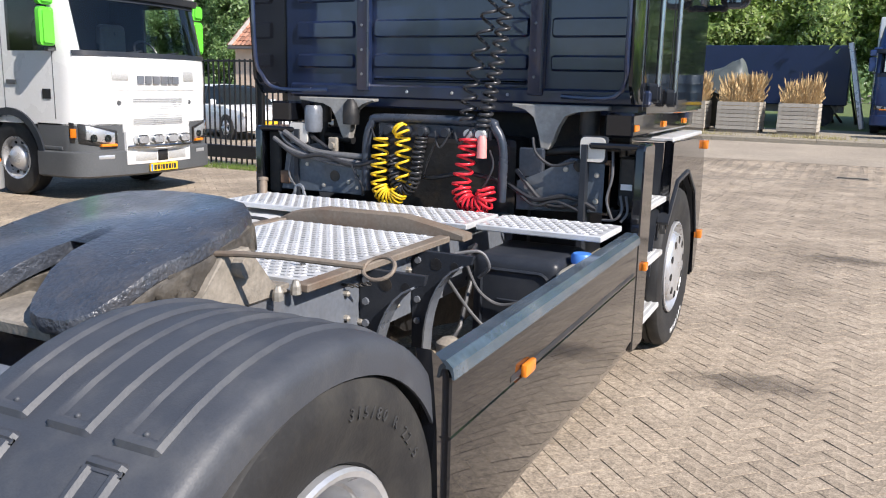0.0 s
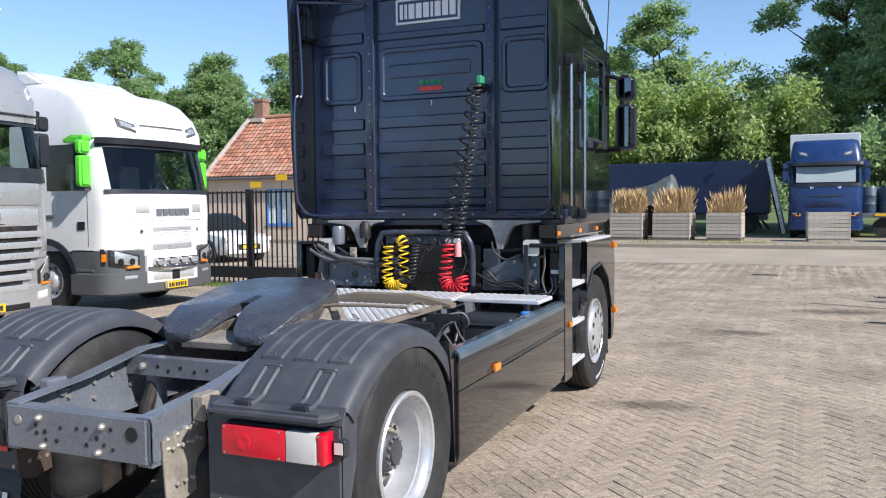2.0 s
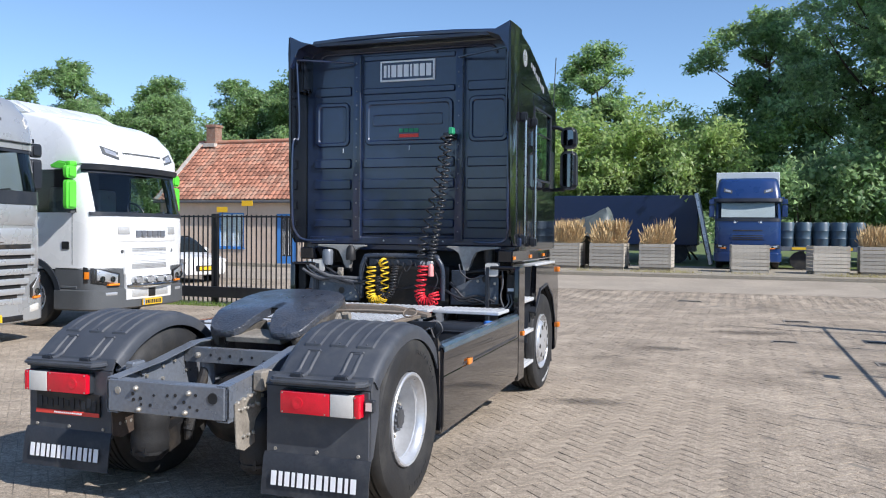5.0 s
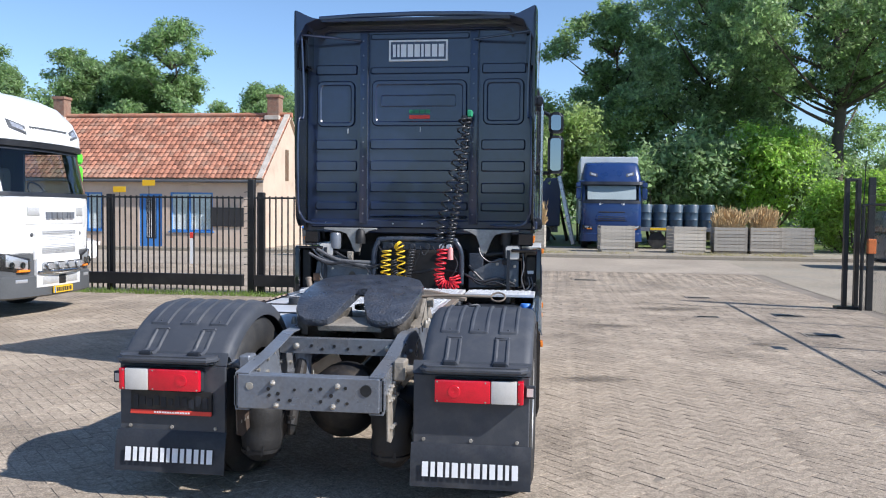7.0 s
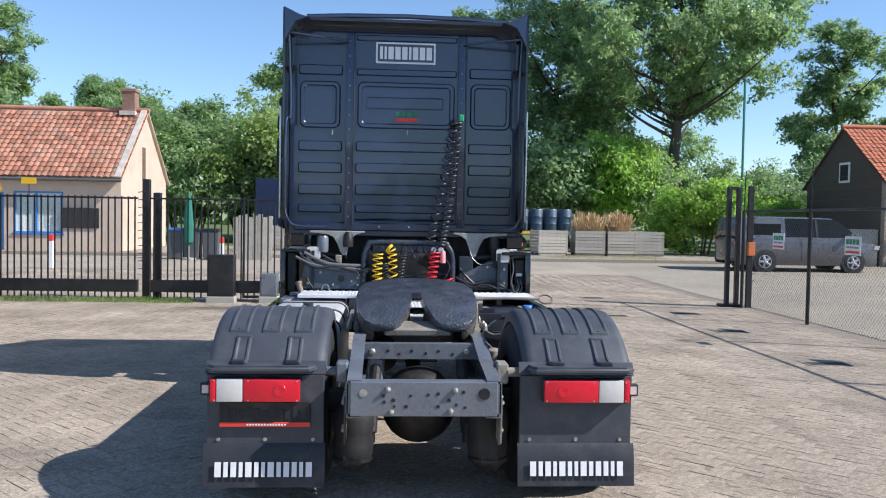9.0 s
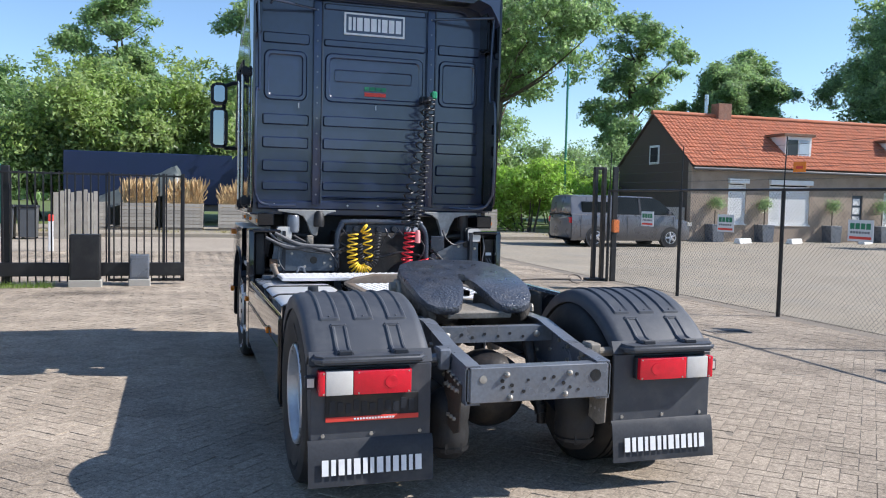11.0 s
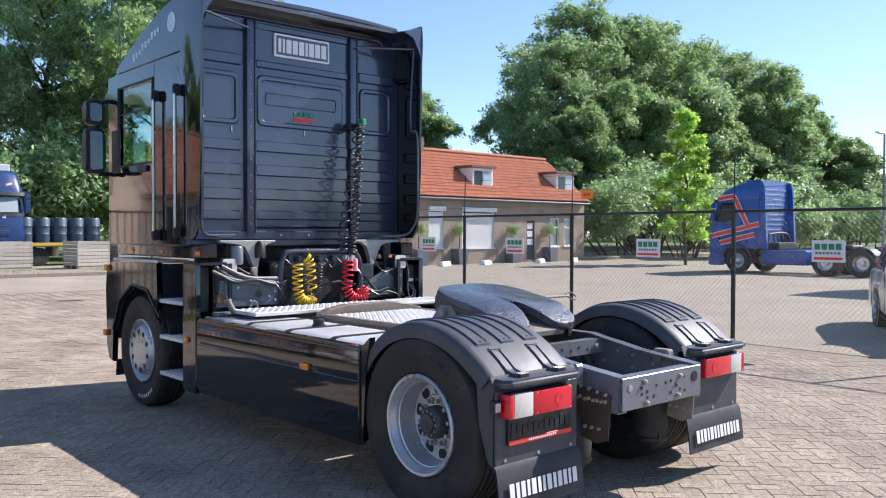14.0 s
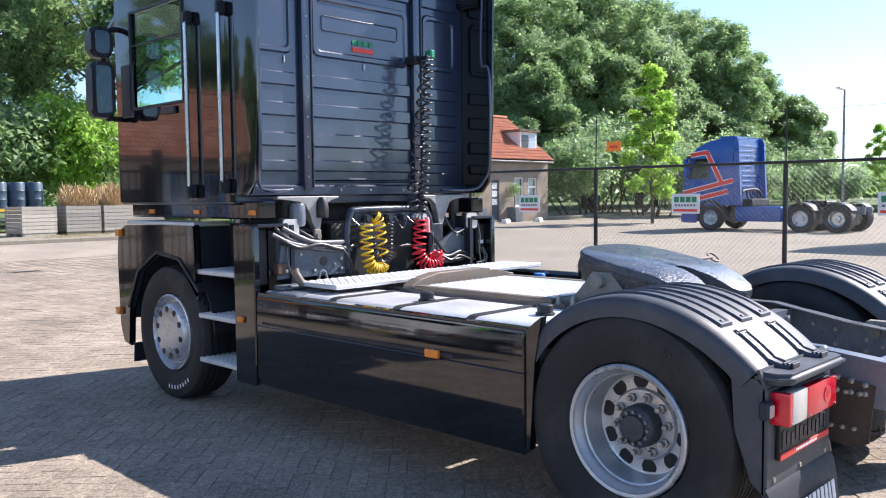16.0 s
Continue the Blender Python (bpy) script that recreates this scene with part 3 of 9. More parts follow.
for s in (-1, 1):
    x0, x1 = sorted((s * 0.555, s * 1.225))
    guard = thing("mudguard", "", "")
    guard.parent = truck
    bm = B()
    fine = [tuple(v) for v in spline([(p[0], p[1], 0) for p in GUARD], 3)]
    fine = [(p[0], p[1]) for p in fine]
    cs = [(1.226, -0.095), (1.227, -0.05), (1.222, -0.024), (1.205, -0.008), (1.175, 0.0), (0.61, 0.0), (0.575, -0.008), (0.556, -0.028), (0.553, -0.085)]
    cs = [(x + (0.04 if s > 0 and x < 0.9 else 0.0), d) for x, d in cs]
    ring = cs + [(x + (0.010 if x < 0.9 else -0.010), d - (0.012 if i not in (0, len(cs) - 1) else 0.0)) for i, (x, d) in reversed(list(enumerate(cs)))]
    rows = []
    for i in range(len(fine)):
        p = Vector(fine[i])
        d = (Vector(fine[min(i + 1, len(fine) - 1)]) - Vector(fine[max(i - 1, 0)])).normalized()
        nrm = Vector((d.y, -d.x))
        rows.append([bm.verts.new((s * x, p.x + nrm.x * q, p.y + nrm.y * q)) for x, q in ring])
    for p, q in zip(rows, rows[1:]):
        for i in range(len(ring)):
            bm.faces.new((p[i], p[(i + 1) % len(ring)], q[(i + 1) % len(ring)], q[i]))
    bm.faces.new(rows[0]), bm.faces.new(rows[-1])
    part("shell", bm, GUARDP, guard, "", 50)

    def pad(cx, w, f0, f1, h, tail=()):
        """A raised band with sloping edges along the guard."""
        b = B()
        ends = [(0.0, 0.0, 0.0), (0.005, 1.0, 1.0), (0.011, 1.0, 1.0), (0.017, 1.0, 0.30)]
        steps = [(f0 + e, a, c) for e, a, c in ends] + [(f0 + (f1 - f0) * i / 20, 1.0, 0.30) for i in range(2, 19)]
        steps += [(f1 - e, a, c) for e, a, c in reversed(ends)] if not tail else [(f1, 1.0, 0.30)]
        line = [(along(fine, f)[0], a, c) for f, a, c in steps] + [(Vector(q), 1.0, 0.30) for q in tail]
        rws = []
        for i, (p, a, c) in enumerate(line):
            d = (line[min(i + 1, len(line) - 1)][0] - line[max(i - 1, 0)][0]).normalized()
            nrm = Vector((d.y, -d.x))
            hh, hi, k = h * a, h * a * c, w - 0.006 * (1 - a)
            rws.append([b.verts.new((s * (cx + dx), p.x + nrm.x * q, p.y + nrm.y * q)) for dx, q in ((-k, -0.006), (-k, 0.001), (-k + 0.008, hh), (-k + 0.017, hh), (-k + 0.026, hi), (k - 0.026, hi), (k - 0.017, hh), (k - 0.008, hh), (k, 0.001), (k, -0.006))])
        for p, q in zip(rws, rws[1:]):
            for i in range(10):
                b.faces.new((p[i], p[(i + 1) % 10], q[(i + 1) % 10], q[i]))
        b.faces.new(rws[0]), b.faces.new(rws[-1])
        part("rib", b, GUARDP, guard, "", 30)

    ribs = (0.735, 0.905, 1.080) if s > 0 else (0.70, 0.89, 1.08)
    straps = (0.77, 1.05) if s > 0 else (0.74, 1.04)
    for cx in ribs:
        pad(cx, 0.058, 0.22, 0.872, 0.011)
    for cx in straps:
        pad(cx, 0.046, 0.886, 0.985, 0.011, [(0.0, 0.868), (-0.04, 0.866)])
    for cx in ribs:
        q, d = along(fine, 0.852)
        b = B()
        bmesh.ops.create_icosphere(b, subdivisions=2, radius=0.0065, matrix=Matrix.Translation((s * cx, q.x + d.y * 0.003, q.y - d.x * 0.003)))
        part("rib_stud", b, GUARDP, guard, "", 60)
    for cx in straps:
        for k in range(3):
            b = B()
            box(b, *sorted((s * (cx - 0.036), s * (cx + 0.036))), -0.052 + k * 0.017, -0.042 + k * 0.017, 0.862, 0.884, 0.003)
            part("buckle_bar", b, PLASTIC, guard)
    # ledge over the lamp
    bm = B()
    poly = [(s * 0.60, 0.06), (s * 0.60, -0.05), (s * 0.64, -0.10), (s * 1.17, -0.10), (s * 1.215, -0.05), (s * 1.215, 0.06)]
    prism(bm, poly, "z", 0.818, 0.862, 0.016, 3)
    part("ledge", bm, GUARDP, guard, "", 40)
    # back panel and skirt
    bm = B()
    prism(bm, [(s * 0.56, 0.375), (s * 1.215, 0.375), (s * 1.215, 0.80), (s * 0.56, 0.80)], "y", -0.012, 0.012, 0.004)
    o0, o1 = sorted((s * 1.215, s * 1.203))
    prism(bm, [(0.0, 0.38), (0.0, 0.80), (0.06, 0.86), (0.14, 0.90), (0.12, 0.62), (0.05, 0.42)], "x", o0, o1)
    part("back_panel", bm, GUARDP, guard)
    bm = B()
    sheet(bm, [(0.0, 0.80), (0.03, 0.87)], "x", x0, x1, 0.012)
    part("gusset", bm, GUARDP, guard)
    # bracing tube to the frame
    bm = B()
    rod(bm, (s * 0.40, 0.10, 0.80), (s * 0.60, 0.10, 0.80), 0.028, 12)
    box(bm, *sorted((s * 0.43, s * 0.50)), 0.04, 0.16, 0.74, 0.86, 0.01)
    part("bracket", bm, DUSTY if s > 0 else CHASSIS, guard)
    # lamp
    lx0, lx1 = 0.685, 1.18
    lamp = thing("tail_lamp", "", "")
    lamp.parent = truck
    bm = B()
    box(bm, *sorted((s * lx0, s * lx1)), -0.05, -0.012, 0.655, 0.79, 0.006)
    part("housing", bm, PLASTIC, lamp)
    for a, b, mt, nm in ((lx0 + 0.005, 1.003, RED, "red_lens"), (1.005, 1.150, CLEAR, "white_lens"), (1.152, lx1 + 0.006, RED, "red_lens")):
        bm = B()
        box(bm, *sorted((s * a, s * b)), -0.085, -0.05 if b < 1.16 else -0.008, 0.658, 0.787, 0.008, 2)
        part(nm, bm, mt, lamp, "", 40)
    bm = B()
    lathe(bm, [(0, 0.036), (0.004, 0.034), (0.004, 0.02), (0.002, 0.001)], (s * 0.80, -0.0845, 0.722), "y", 20, -1)
    part("reflector", bm, RED, lamp, "dark round reflector in the red lens")
    for x in (lx0 + 0.02, 0.975, lx1 - 0.02):
        for z in (0.668, 0.776):
            bm = B()
            lathe(bm, [(0, 0.005), (0.002, 0.005), (0.002, 0.001)], (s * x, -0.0848, z), "y", 8, -1)
            part("screw", bm, BOLT, lamp)
    bm = B()
    box(bm, *sorted((s * 1.19, s * 1.25)), -0.03, 0.01, 0.685, 0.755, 0.006)
    hs = part("marker_housing", bm, PLASTIC, lamp)
    bm = B()
    box(bm, *sorted((s * 1.202, s * 1.238)), -0.034, -0.03, 0.697, 0.743)
    part("marker_lens", bm, CLEAR, hs, "small clear side lamp")
    # flap
    fl = thing("mud_flap", "", "")
    fl.parent = truck
    bm = B()
    f0, f1 = sorted((s * 0.55, s * 1.23))
    sheet(bm, [(-0.014, 0.41), (-0.03, 0.385), (-0.045, 0.30), (-0.06, 0.17)], "x", f0, f1, 0.008)
    part("flap", bm, FLAP, fl, "", 40)
    bm = B()
    n0, n1 = sorted((s * 0.62, s * 1.16))
    bars(bm, n0, n1, 0.0, 0.082, (1.0, 0.7, 0.9, 0.6, 1.0, 0.7, 0.6, 1.0, 0.7, 0.9, 0.8, 0.6, 1.0), 0, 0.002, 0.42)
    bmesh.ops.transform(bm, matrix=Matrix.Translation((0, -0.066, 0.232)) @ Matrix.Rotation(radians(-7), 4, "X"), verts=bm.verts)
    part("lettering", bm, WHITE, fl, "white maker's lettering, kept as plain blocks")
    for x in (0.62, 0.89, 1.15):
        bm = B()
        lathe(bm, [(0, 0.011), (0.006, 0.010), (0.006, 0.001)], (s * x, -0.012, 0.43), "y", 10, -1)
        part("bolt", bm, BOLT, fl)
# empty number plate holder on the near side
holder = thing("plate_holder", "", "")
holder.parent = truck
bm = B()
box(bm, -1.14, -0.635, -0.03, -0.013, 0.505, 0.648, 0.004)
part("backing", bm, GRIME, holder)
for i in range(11):
    bm = B()
    box(bm, -1.12 + i * 0.043, -1.09 + i * 0.043, -0.034, -0.03, 0.55 + 0.012 * (i % 2), 0.62 - 0.01 * (i % 3))
    part("embossing", bm, PLASTIC, holder)
bm = B()
box(bm, -1.14, -0.635, -0.036, -0.03, 0.507, 0.533, 0.002)
st = part("red_strip", bm, REDPRINT, holder, "red strip under an empty plate holder")
bm = B()
bars(bm, -0.99, -0.77, 0.515, 0.525, [1] * 14, -0.036, 0.0012, 0.5)
part("strip_print", bm, WHITE, st)

# fifth wheel: a tilted plate with a slot that opens to the rear
fifth = thing("fifth_wheel", "", "")
fifth.parent = truck
TILT5 = Matrix.Translation((-0.005, 1.16, 1.165)) @ Matrix.Rotation(radians(11.5), 4, "X") @ Matrix.Diagonal((0.90, 0.92, 1.0, 1.0))


def plate_outline():
    half = [(0.036, -0.05), (0.040, -0.15), (0.050, -0.22), (0.082, -0.34), (0.128, -0.455), (0.165, -0.497), (0.22, -0.513), (0.33, -0.508), (0.395, -0.468), (0.438, -0.38), (0.458, -0.25), (0.468, -0.05), (0.455, 0.15), (0.405, 0.29), (0.31, 0.375), (0.17, 0.42), (0.0, 0.432)]
    left = [(-x, y) for x, y in half[::-1][1:]]
    return half + left + [(-0.03, 0.0), (0.0, 0.012), (0.03, 0.0)]


bm = B()
poly = plate_outline()
n = len(poly)
layers = []
for k, z in ((0.972, 0.0), (0.99, -0.004), (1.0, -0.014), (1.0, -0.045), (0.985, -0.055)):
    layers.append([bm.verts.new((x * k, y * k, z - 0.32 * max(0.0, -0.29 - y))) for x, y in poly])
for p, q in zip(layers, layers[1:]):
    for i in range(n):
        bm.faces.new((p[i], p[(i + 1) % n], q[(i + 1) % n], q[i]))
bmesh.ops.triangulate(bm, faces=[bm.faces.new(layers[0]), bm.faces.new(layers[-1][::-1])])
bmesh.ops.transform(bm, matrix=TILT5, verts=bm.verts)
part("coupling_plate", bm, GREASE, fifth, "greasy blue-grey coupling plate", 30)
for s in (-1, 1):
    bm = B()
    prism(bm, [(s * 0.42, -0.25), (s * 0.462, -0.20), (s * 0.462, 0.12), (s * 0.425, 0.26), (s * 0.36, 0.26), (s * 0.36, -0.25)], "z", -0.15, -0.035, 0.008)
    bmesh.ops.transform(bm, matrix=TILT5, verts=bm.verts)
    part("caked_rim", bm, CAKED, fifth, "rim caked with dried grease")
    bm = B()
    rg = random.Random(17 + s)
    edge = [(0.372, -0.475), (0.410, -0.43), (0.435, -0.36), (0.452, -0.27), (0.460, -0.18), (0.464, -0.06), (0.460, 0.06), (0.448, 0.16), (0.420, 0.25), (0.37, 0.33), (0.28, 0.385)]
    rings = []
    for x, y, z in spline([(s * x, y, -0.050 - 0.32 * max(0.0, -0.29 - y)) for x, y in edge], 6):
        a, b, d = rg.uniform(-0.008, 0.007), rg.uniform(-0.012, 0.010), rg.uniform(0.050, 0.105)
        rings.append([bm.verts.new((x + s * u, y, z + v)) for u, v in ((-0.006, 0.006), (0.006 + a * 0.5, -0.012), (0.004 + a, -d * 0.5), (b - 0.006, -d), (-0.045, -d - 0.006), (-0.055, 0.0))])
    for p, q in zip(rings, rings[1:]):
        for i in range(6):
            bm.faces.new((p[i], p[(i + 1) % 6], q[(i + 1) % 6], q[i]))
    bm.faces.new(rings[0]), bm.faces.new(rings[-1])
    bmesh.ops.transform(bm, matrix=TILT5, verts=bm.verts)
    part("grease_crust", bm, CAKED, fifth, "crust of dried grease under the edge", 60)
    bm = B()
    prism(bm, [(0.95, 0.925), (1.55, 0.925), (1.42, 0.98), (1.32, 1.12), (1.20, 1.12), (1.08, 0.98)], "x", s * 0.40 - 0.04, s * 0.40 + 0.04, 0.008)
    part("pedestal", bm, DUSTY, fifth, "dusty cast pedestal")
    for y in (1.0, 1.12, 1.42, 1.52):
        bm = B()
        lathe(bm, [(0, 0.020), (0.03, 0.018), (0.05, 0.010), (0.05, 0.001)], (s * 0.47, y, 0.925), "z", 8)
        part("stud", bm, BOLT, fifth)
    bm = B()
    lathe(bm, [(-0.03, 0.036), (0.03, 0.036), (0.034, 0.001)], (s * 0.45, 1.26, 1.07), "x", 14, s)
    part("pivot_pin", bm, DUSTY, fifth)
for s in (-1, 1):
    bm = B()
    prism(bm, [(s * 0.05, -0.20), (s * 0.150, -0.46), (s * 0.19, -0.46), (s * 0.10, -0.20)], "z", -0.15, -0.075, 0.004)
    bmesh.ops.transform(bm, matrix=TILT5, verts=bm.verts)
    part("guide_ramp", bm, CAKED, fifth, "dusty guide ramp beside the throat")
bm = B()
prism(bm, [(-0.24, -0.50), (0.24, -0.50), (0.30, -0.30), (-0.30, -0.30)], "z", -0.16, -0.115, 0.006)
bmesh.ops.transform(bm, matrix=TILT5, verts=bm.verts)
part("rear_web", bm, DUSTY, fifth)
bm = B()
lathe(bm, [(0.0, 0.075), (0.03, 0.075), (0.035, 0.05), (0.035, 0.001)], (0.0, 1.18, 1.02), "z", 20)
part("lock_jaw", bm, GRIME, fifth, "greasy locking jaw")
bm = B()
box(bm, -0.40, 0.40, 0.92, 1.58, 0.921, 0.945, 0.004)
part("mounting_plate", bm, DUSTY, fifth, "dusty mounting plate")
bm = B()
tube(bm, [(0.36, 1.18, 1.115), (0.50, 1.205, 1.125), (0.64, 1.225, 1.128), (0.90, 1.272, 1.120)], 0.010, 8)
hd = part("release_handle", bm, WEATHERED, fifth, "rusty release rod with a ring at its end", 40)
bm = B()
tube(bm, [(0.945 + 0.050 * math.cos(a), 1.283 + 0.034 * math.sin(a), 1.118 + 0.028 * math.sin(a)) for a in np.linspace(0, 2 * math.pi, 18, endpoint=False)], 0.0065, 8, True)
part("pull_ring", bm, WEATHERED, hd, "", 40)


# tread plates
def tread(name, x0, x1, y0, y1, z, mt=ALU, label=""):
    pl = thing(name, "", "")
    pl.parent = truck
    bm = B()
    box(bm, x0, x1, y0, y1, z - 0.03, z, 0.005)
    part("plate", bm, mt, pl, label)
    bm = B()
    ny, nx = max(2, int((y1 - y0) / 0.042)), max(2, int((x1 - x0) / 0.062))
    verts, faces = [], []
    for j in range(ny):
        for i in range(nx):
            cx = x0 + 0.03 + (x1 - x0 - 0.06) * (i + 0.5 * (j % 2)) / nx
            cy = y0 + 0.02 + (y1 - y0 - 0.04) * j / max(1, ny - 1)
            b = len(verts)
            verts += [(cx - 0.022, cy, z), (cx, cy - 0.011, z), (cx + 0.022, cy, z), (cx, cy + 0.011, z), (cx - 0.010, cy, z + 0.006), (cx + 0.010, cy, z + 0.006)]
            faces += [(b, b + 1, b + 5, b + 4), (b + 1, b + 2, b + 5), (b + 2, b + 3, b + 4, b + 5), (b + 3, b, b + 4)]
    bm.free()
    me = bpy.data.meshes.new("tread_bump")
    me.from_pydata(verts, [], faces)
    me.materials.append(mt)
    o = new("tread_bump", me)
    o.parent = pl
    o["kind"] = "stuff"
    # flat dark dashes between the bumps
    verts, faces = [], []
    for j in range(ny - 1):
        for i in range(nx):
            cx = x0 + 0.03 + (x1 - x0 - 0.06) * (i + 0.5 * (j % 2) + 0.5) / nx
            cy = y0 + 0.02 + (y1 - y0 - 0.04) * (j + 0.12) / max(1, ny - 1)
            if cx > x1 - 0.03:
                continue
            b = len(verts)
            verts += [(cx - 0.017, cy - 0.007, z + 0.0012), (cx + 0.013, cy - 0.003, z + 0.0012), (cx + 0.017, cy + 0.007, z + 0.0012), (cx - 0.013, cy + 0.003, z + 0.0012)]
            faces.append((b, b + 1, b + 2, b + 3))
    me = bpy.data.meshes.new("tread_slot")
    me.from_pydata(verts, [], faces)
    me.materials.append(CHASSIS)
    o = new("tread_slot", me)
    o.parent = pl
    o["kind"] = "stuff"
    return pl


tread("deck_plate", -1.02, 0.50, 2.86, 3.26, 0.985, label="white-worn aluminium tread plate")
tread("deck_plate", 0.53, 1.16, 2.90, 3.26, 0.985, label="white-worn aluminium tread plate")
tread("deck_plate", -0.44, 0.44, 1.62, 2.66, 0.950, label="white-worn aluminium tread plate")
bm = B()
prism(bm, [(-0.50, 0.95), (-0.42, 0.99), (-0.25, 1.02), (0.22, 1.02), (0.42, 0.985), (0.56, 0.96), (0.56, 0.93), (-0.50, 0.93)], "y", 2.70, 2.80, 0.006)
part("cross_bearer", bm, WEATHERED, truck, "grey-brown rusted humped bearer")
for s in (-1, 1):
    bm = B()
    box(bm, *sorted((s * 0.44, s * 0.50)), 1.55, 2.68, 0.925, 0.955, 0.004)
    part("edge_strip", bm, WEATHERED, truck)
# bent brackets outside the right rail
for y in (2.00, 2.44):
    bm = B()
    curve = [(0.70 - 0.22 * math.sin(a) + 0.02, 0.885 - 0.40 * (1 - math.cos(a))) for a in np.linspace(0, math.pi / 2, 9)]
    prism(bm, [(0.43, 0.47), (0.43, 0.925), (0.73, 0.925)] + curve + [(0.49, 0.47)], "y", y, y + 0.022, 0.003)
    br = part("tank_bracket", bm, PLASTIC, truck, "black pressed crescent bracket")
    bm = B()
    sheet(bm, curve[1:] + [(0.498, 0.46)], "y", y - 0.03, y + 0.05, 0.008)
    part("bracket_flange", bm, CHASSIS, br, "scuffed grey flange")
    bolts("bolt", br, [(x, y, z) for x, z in ((0.46, 0.88), (0.46, 0.79), (0.46, 0.70), (0.46, 0.60))], "y", -1, [(0, 0.016), (0.010, 0.015), (0.010, 0.001)], CHASSIS)
    for x, r in ((0.55, 0.028), (0.64, 0.018)):
        bm = B()
        lathe(bm, [(0, r), (0.002, r), (0.002, 0.001)], (x, y, 0.87), "y", 14, -1)
        part("bracket_hole", bm, GRIME, br)
for p in ([(0.62, 2.60, 0.86), (0.66, 2.66, 0.72), (0.76, 2.68, 0.66), (0.90, 2.66, 0.70)], [(0.56, 2.52, 0.80), (0.66, 2.60, 0.62), (0.80, 2.62, 0.50), (0.92, 2.60, 0.44)], [(0.58, 2.56, 0.90), (0.68, 2.62, 0.91), (0.72, 2.64, 0.84), (0.66, 2.66, 0.78)]):
    bm = B()
    tube(bm, spline(p, 6), 0.008, 7)
    part("brake_pipe", bm, CABLE_GREY, truck, "thin grey brake pipe", 40)
bm = B()
lathe(bm, [(0, 0.05), (0.02, 0.055), (0.16, 0.055), (0.18, 0.03), (0.18, 0.001)], (0.70, 2.28, 0.42), "z", 16)
part("filter_can", bm, DUSTY, truck, "dusty beige filter can", 40)
bm = B()
box(bm, 0.75, 0.80, 2.34, 2.42, 0.46, 0.58, 0.006)
part("label_box", bm, WHITE, truck, "small white labelled box")
# safety chain from the deck to the rail
for i in range(26):
    f = i / 25
    p = Vector((0.26 + 0.26 * f, 1.80 + 0.12 * f, 0.985 - 0.20 * f * (1 - f) * 0.9 - 0.10 * f))
    bm = B()
    u = (Vector((0.26, 0.12, -0.10)).normalized(), Vector((0, 0, 1)) if i % 2 else Vector((0.4, -0.9, 0)))
    tube(bm, [p + u[0] * 0.012 * math.cos(a) + u[1] * 0.006 * math.sin(a) for a in np.linspace(0, 2 * math.pi, 8, endpoint=False)], 0.0022, 4, True)
    part("chain_link", bm, GRIME, fifth)
bm = B()
tube(bm, [(0.60, 2.50, 0.5)] + [tuple(v) for v in spline([(0.60, 2.60, 0.55), (0.60, 2.75, 0.78), (0.62, 2.95, 0.84)], 5)], 0.012, 8)
tube(bm, spline([(0.55, 2.2, 0.40), (0.7, 2.5, 0.46), (0.9, 2.7, 0.40), (1.0, 2.9, 0.45)], 6), 0.012, 8)
tube(bm, spline([(0.5, 2.9, 0.86), (0.58, 2.8, 0.90), (0.62, 2.62, 0.88), (0.58, 2.5, 0.80)], 6), 0.010, 8)
part("brake_line", bm, CABLE, truck, "loose black brake lines", 40)
# battery box and reservoir on the right
bm = B()
box(bm, 0.60, 1.03, 2.70, 3.16, 0.36, 0.885, 0.06, 4)
bb = part("battery_box", bm, PLASTIC, truck, "black ribbed plastic box", 40)
bm = B()
tube(bm, [(x, 2.700, z) for x, z in round_rect(0.655, 0.985, 0.42, 0.82, 0.05, 5)], 0.010, 6, True)
for z in (0.60, 0.68):
    tube(bm, [(0.74, 2.700, z), (0.90, 2.700, z)], 0.008, 6)
part("rib", bm, PLASTIC, bb, "", 50)
bm = B()
box(bm, 1.03, 1.20, 2.62, 3.30, 0.40, 0.865, 0.05, 3)
tk = part("additive_tank", bm, mat("milky_tank_plastic", (0.50, 0.46, 0.38), 0.5, dirt=(0.2, 0.17, 0.12), dirt_amount=0.5), truck, "milky plastic additive tank", 40)
bm = B()
lathe(bm, [(0, 0.05), (0.035, 0.05), (0.045, 0.042), (0.045, 0.001)], (1.085, 2.86, 0.862), "z", 20)
part("cap", bm, BLUECAP, tk, "blue screw cap", 40)
# fuel tank on the left
bm = B()
prism(bm, round_rect(-1.20, -0.56, 0.32, 0.925, 0.09, 5), "y", 1.18, 3.05, 0.012)
tank = part("fuel_tank", bm, ALU, truck, "long aluminium fuel tank", 40)
for y in (1.55, 2.12, 2.70):
    bm = B()
    sheet(bm, round_rect(-1.206, -0.554, 0.314, 0.931, 0.095, 5)[:12], "y", y, y + 0.055, 0.006)
    part("strap", bm, RUBBER, tank)
for y in (1.32, 2.20):
    bm = B()
    lathe(bm, [(0, 0.052), (0.012, 0.052), (0.015, 0.042), (0.05, 0.042), (0.056, 0.034), (0.056, 0.001)], (-0.86, y, 0.925), "z", 20)
    part("filler_cap", bm, PLASTIC, tank, "black filler cap", 40)
bm = B()
box(bm, -1.20, -0.60, 3.05, 3.40, 0.40, 0.93, 0.02, 2)
box(bm, -1.14, -0.62, 3.27, 3.38, 0.93, 0.962, 0.008)
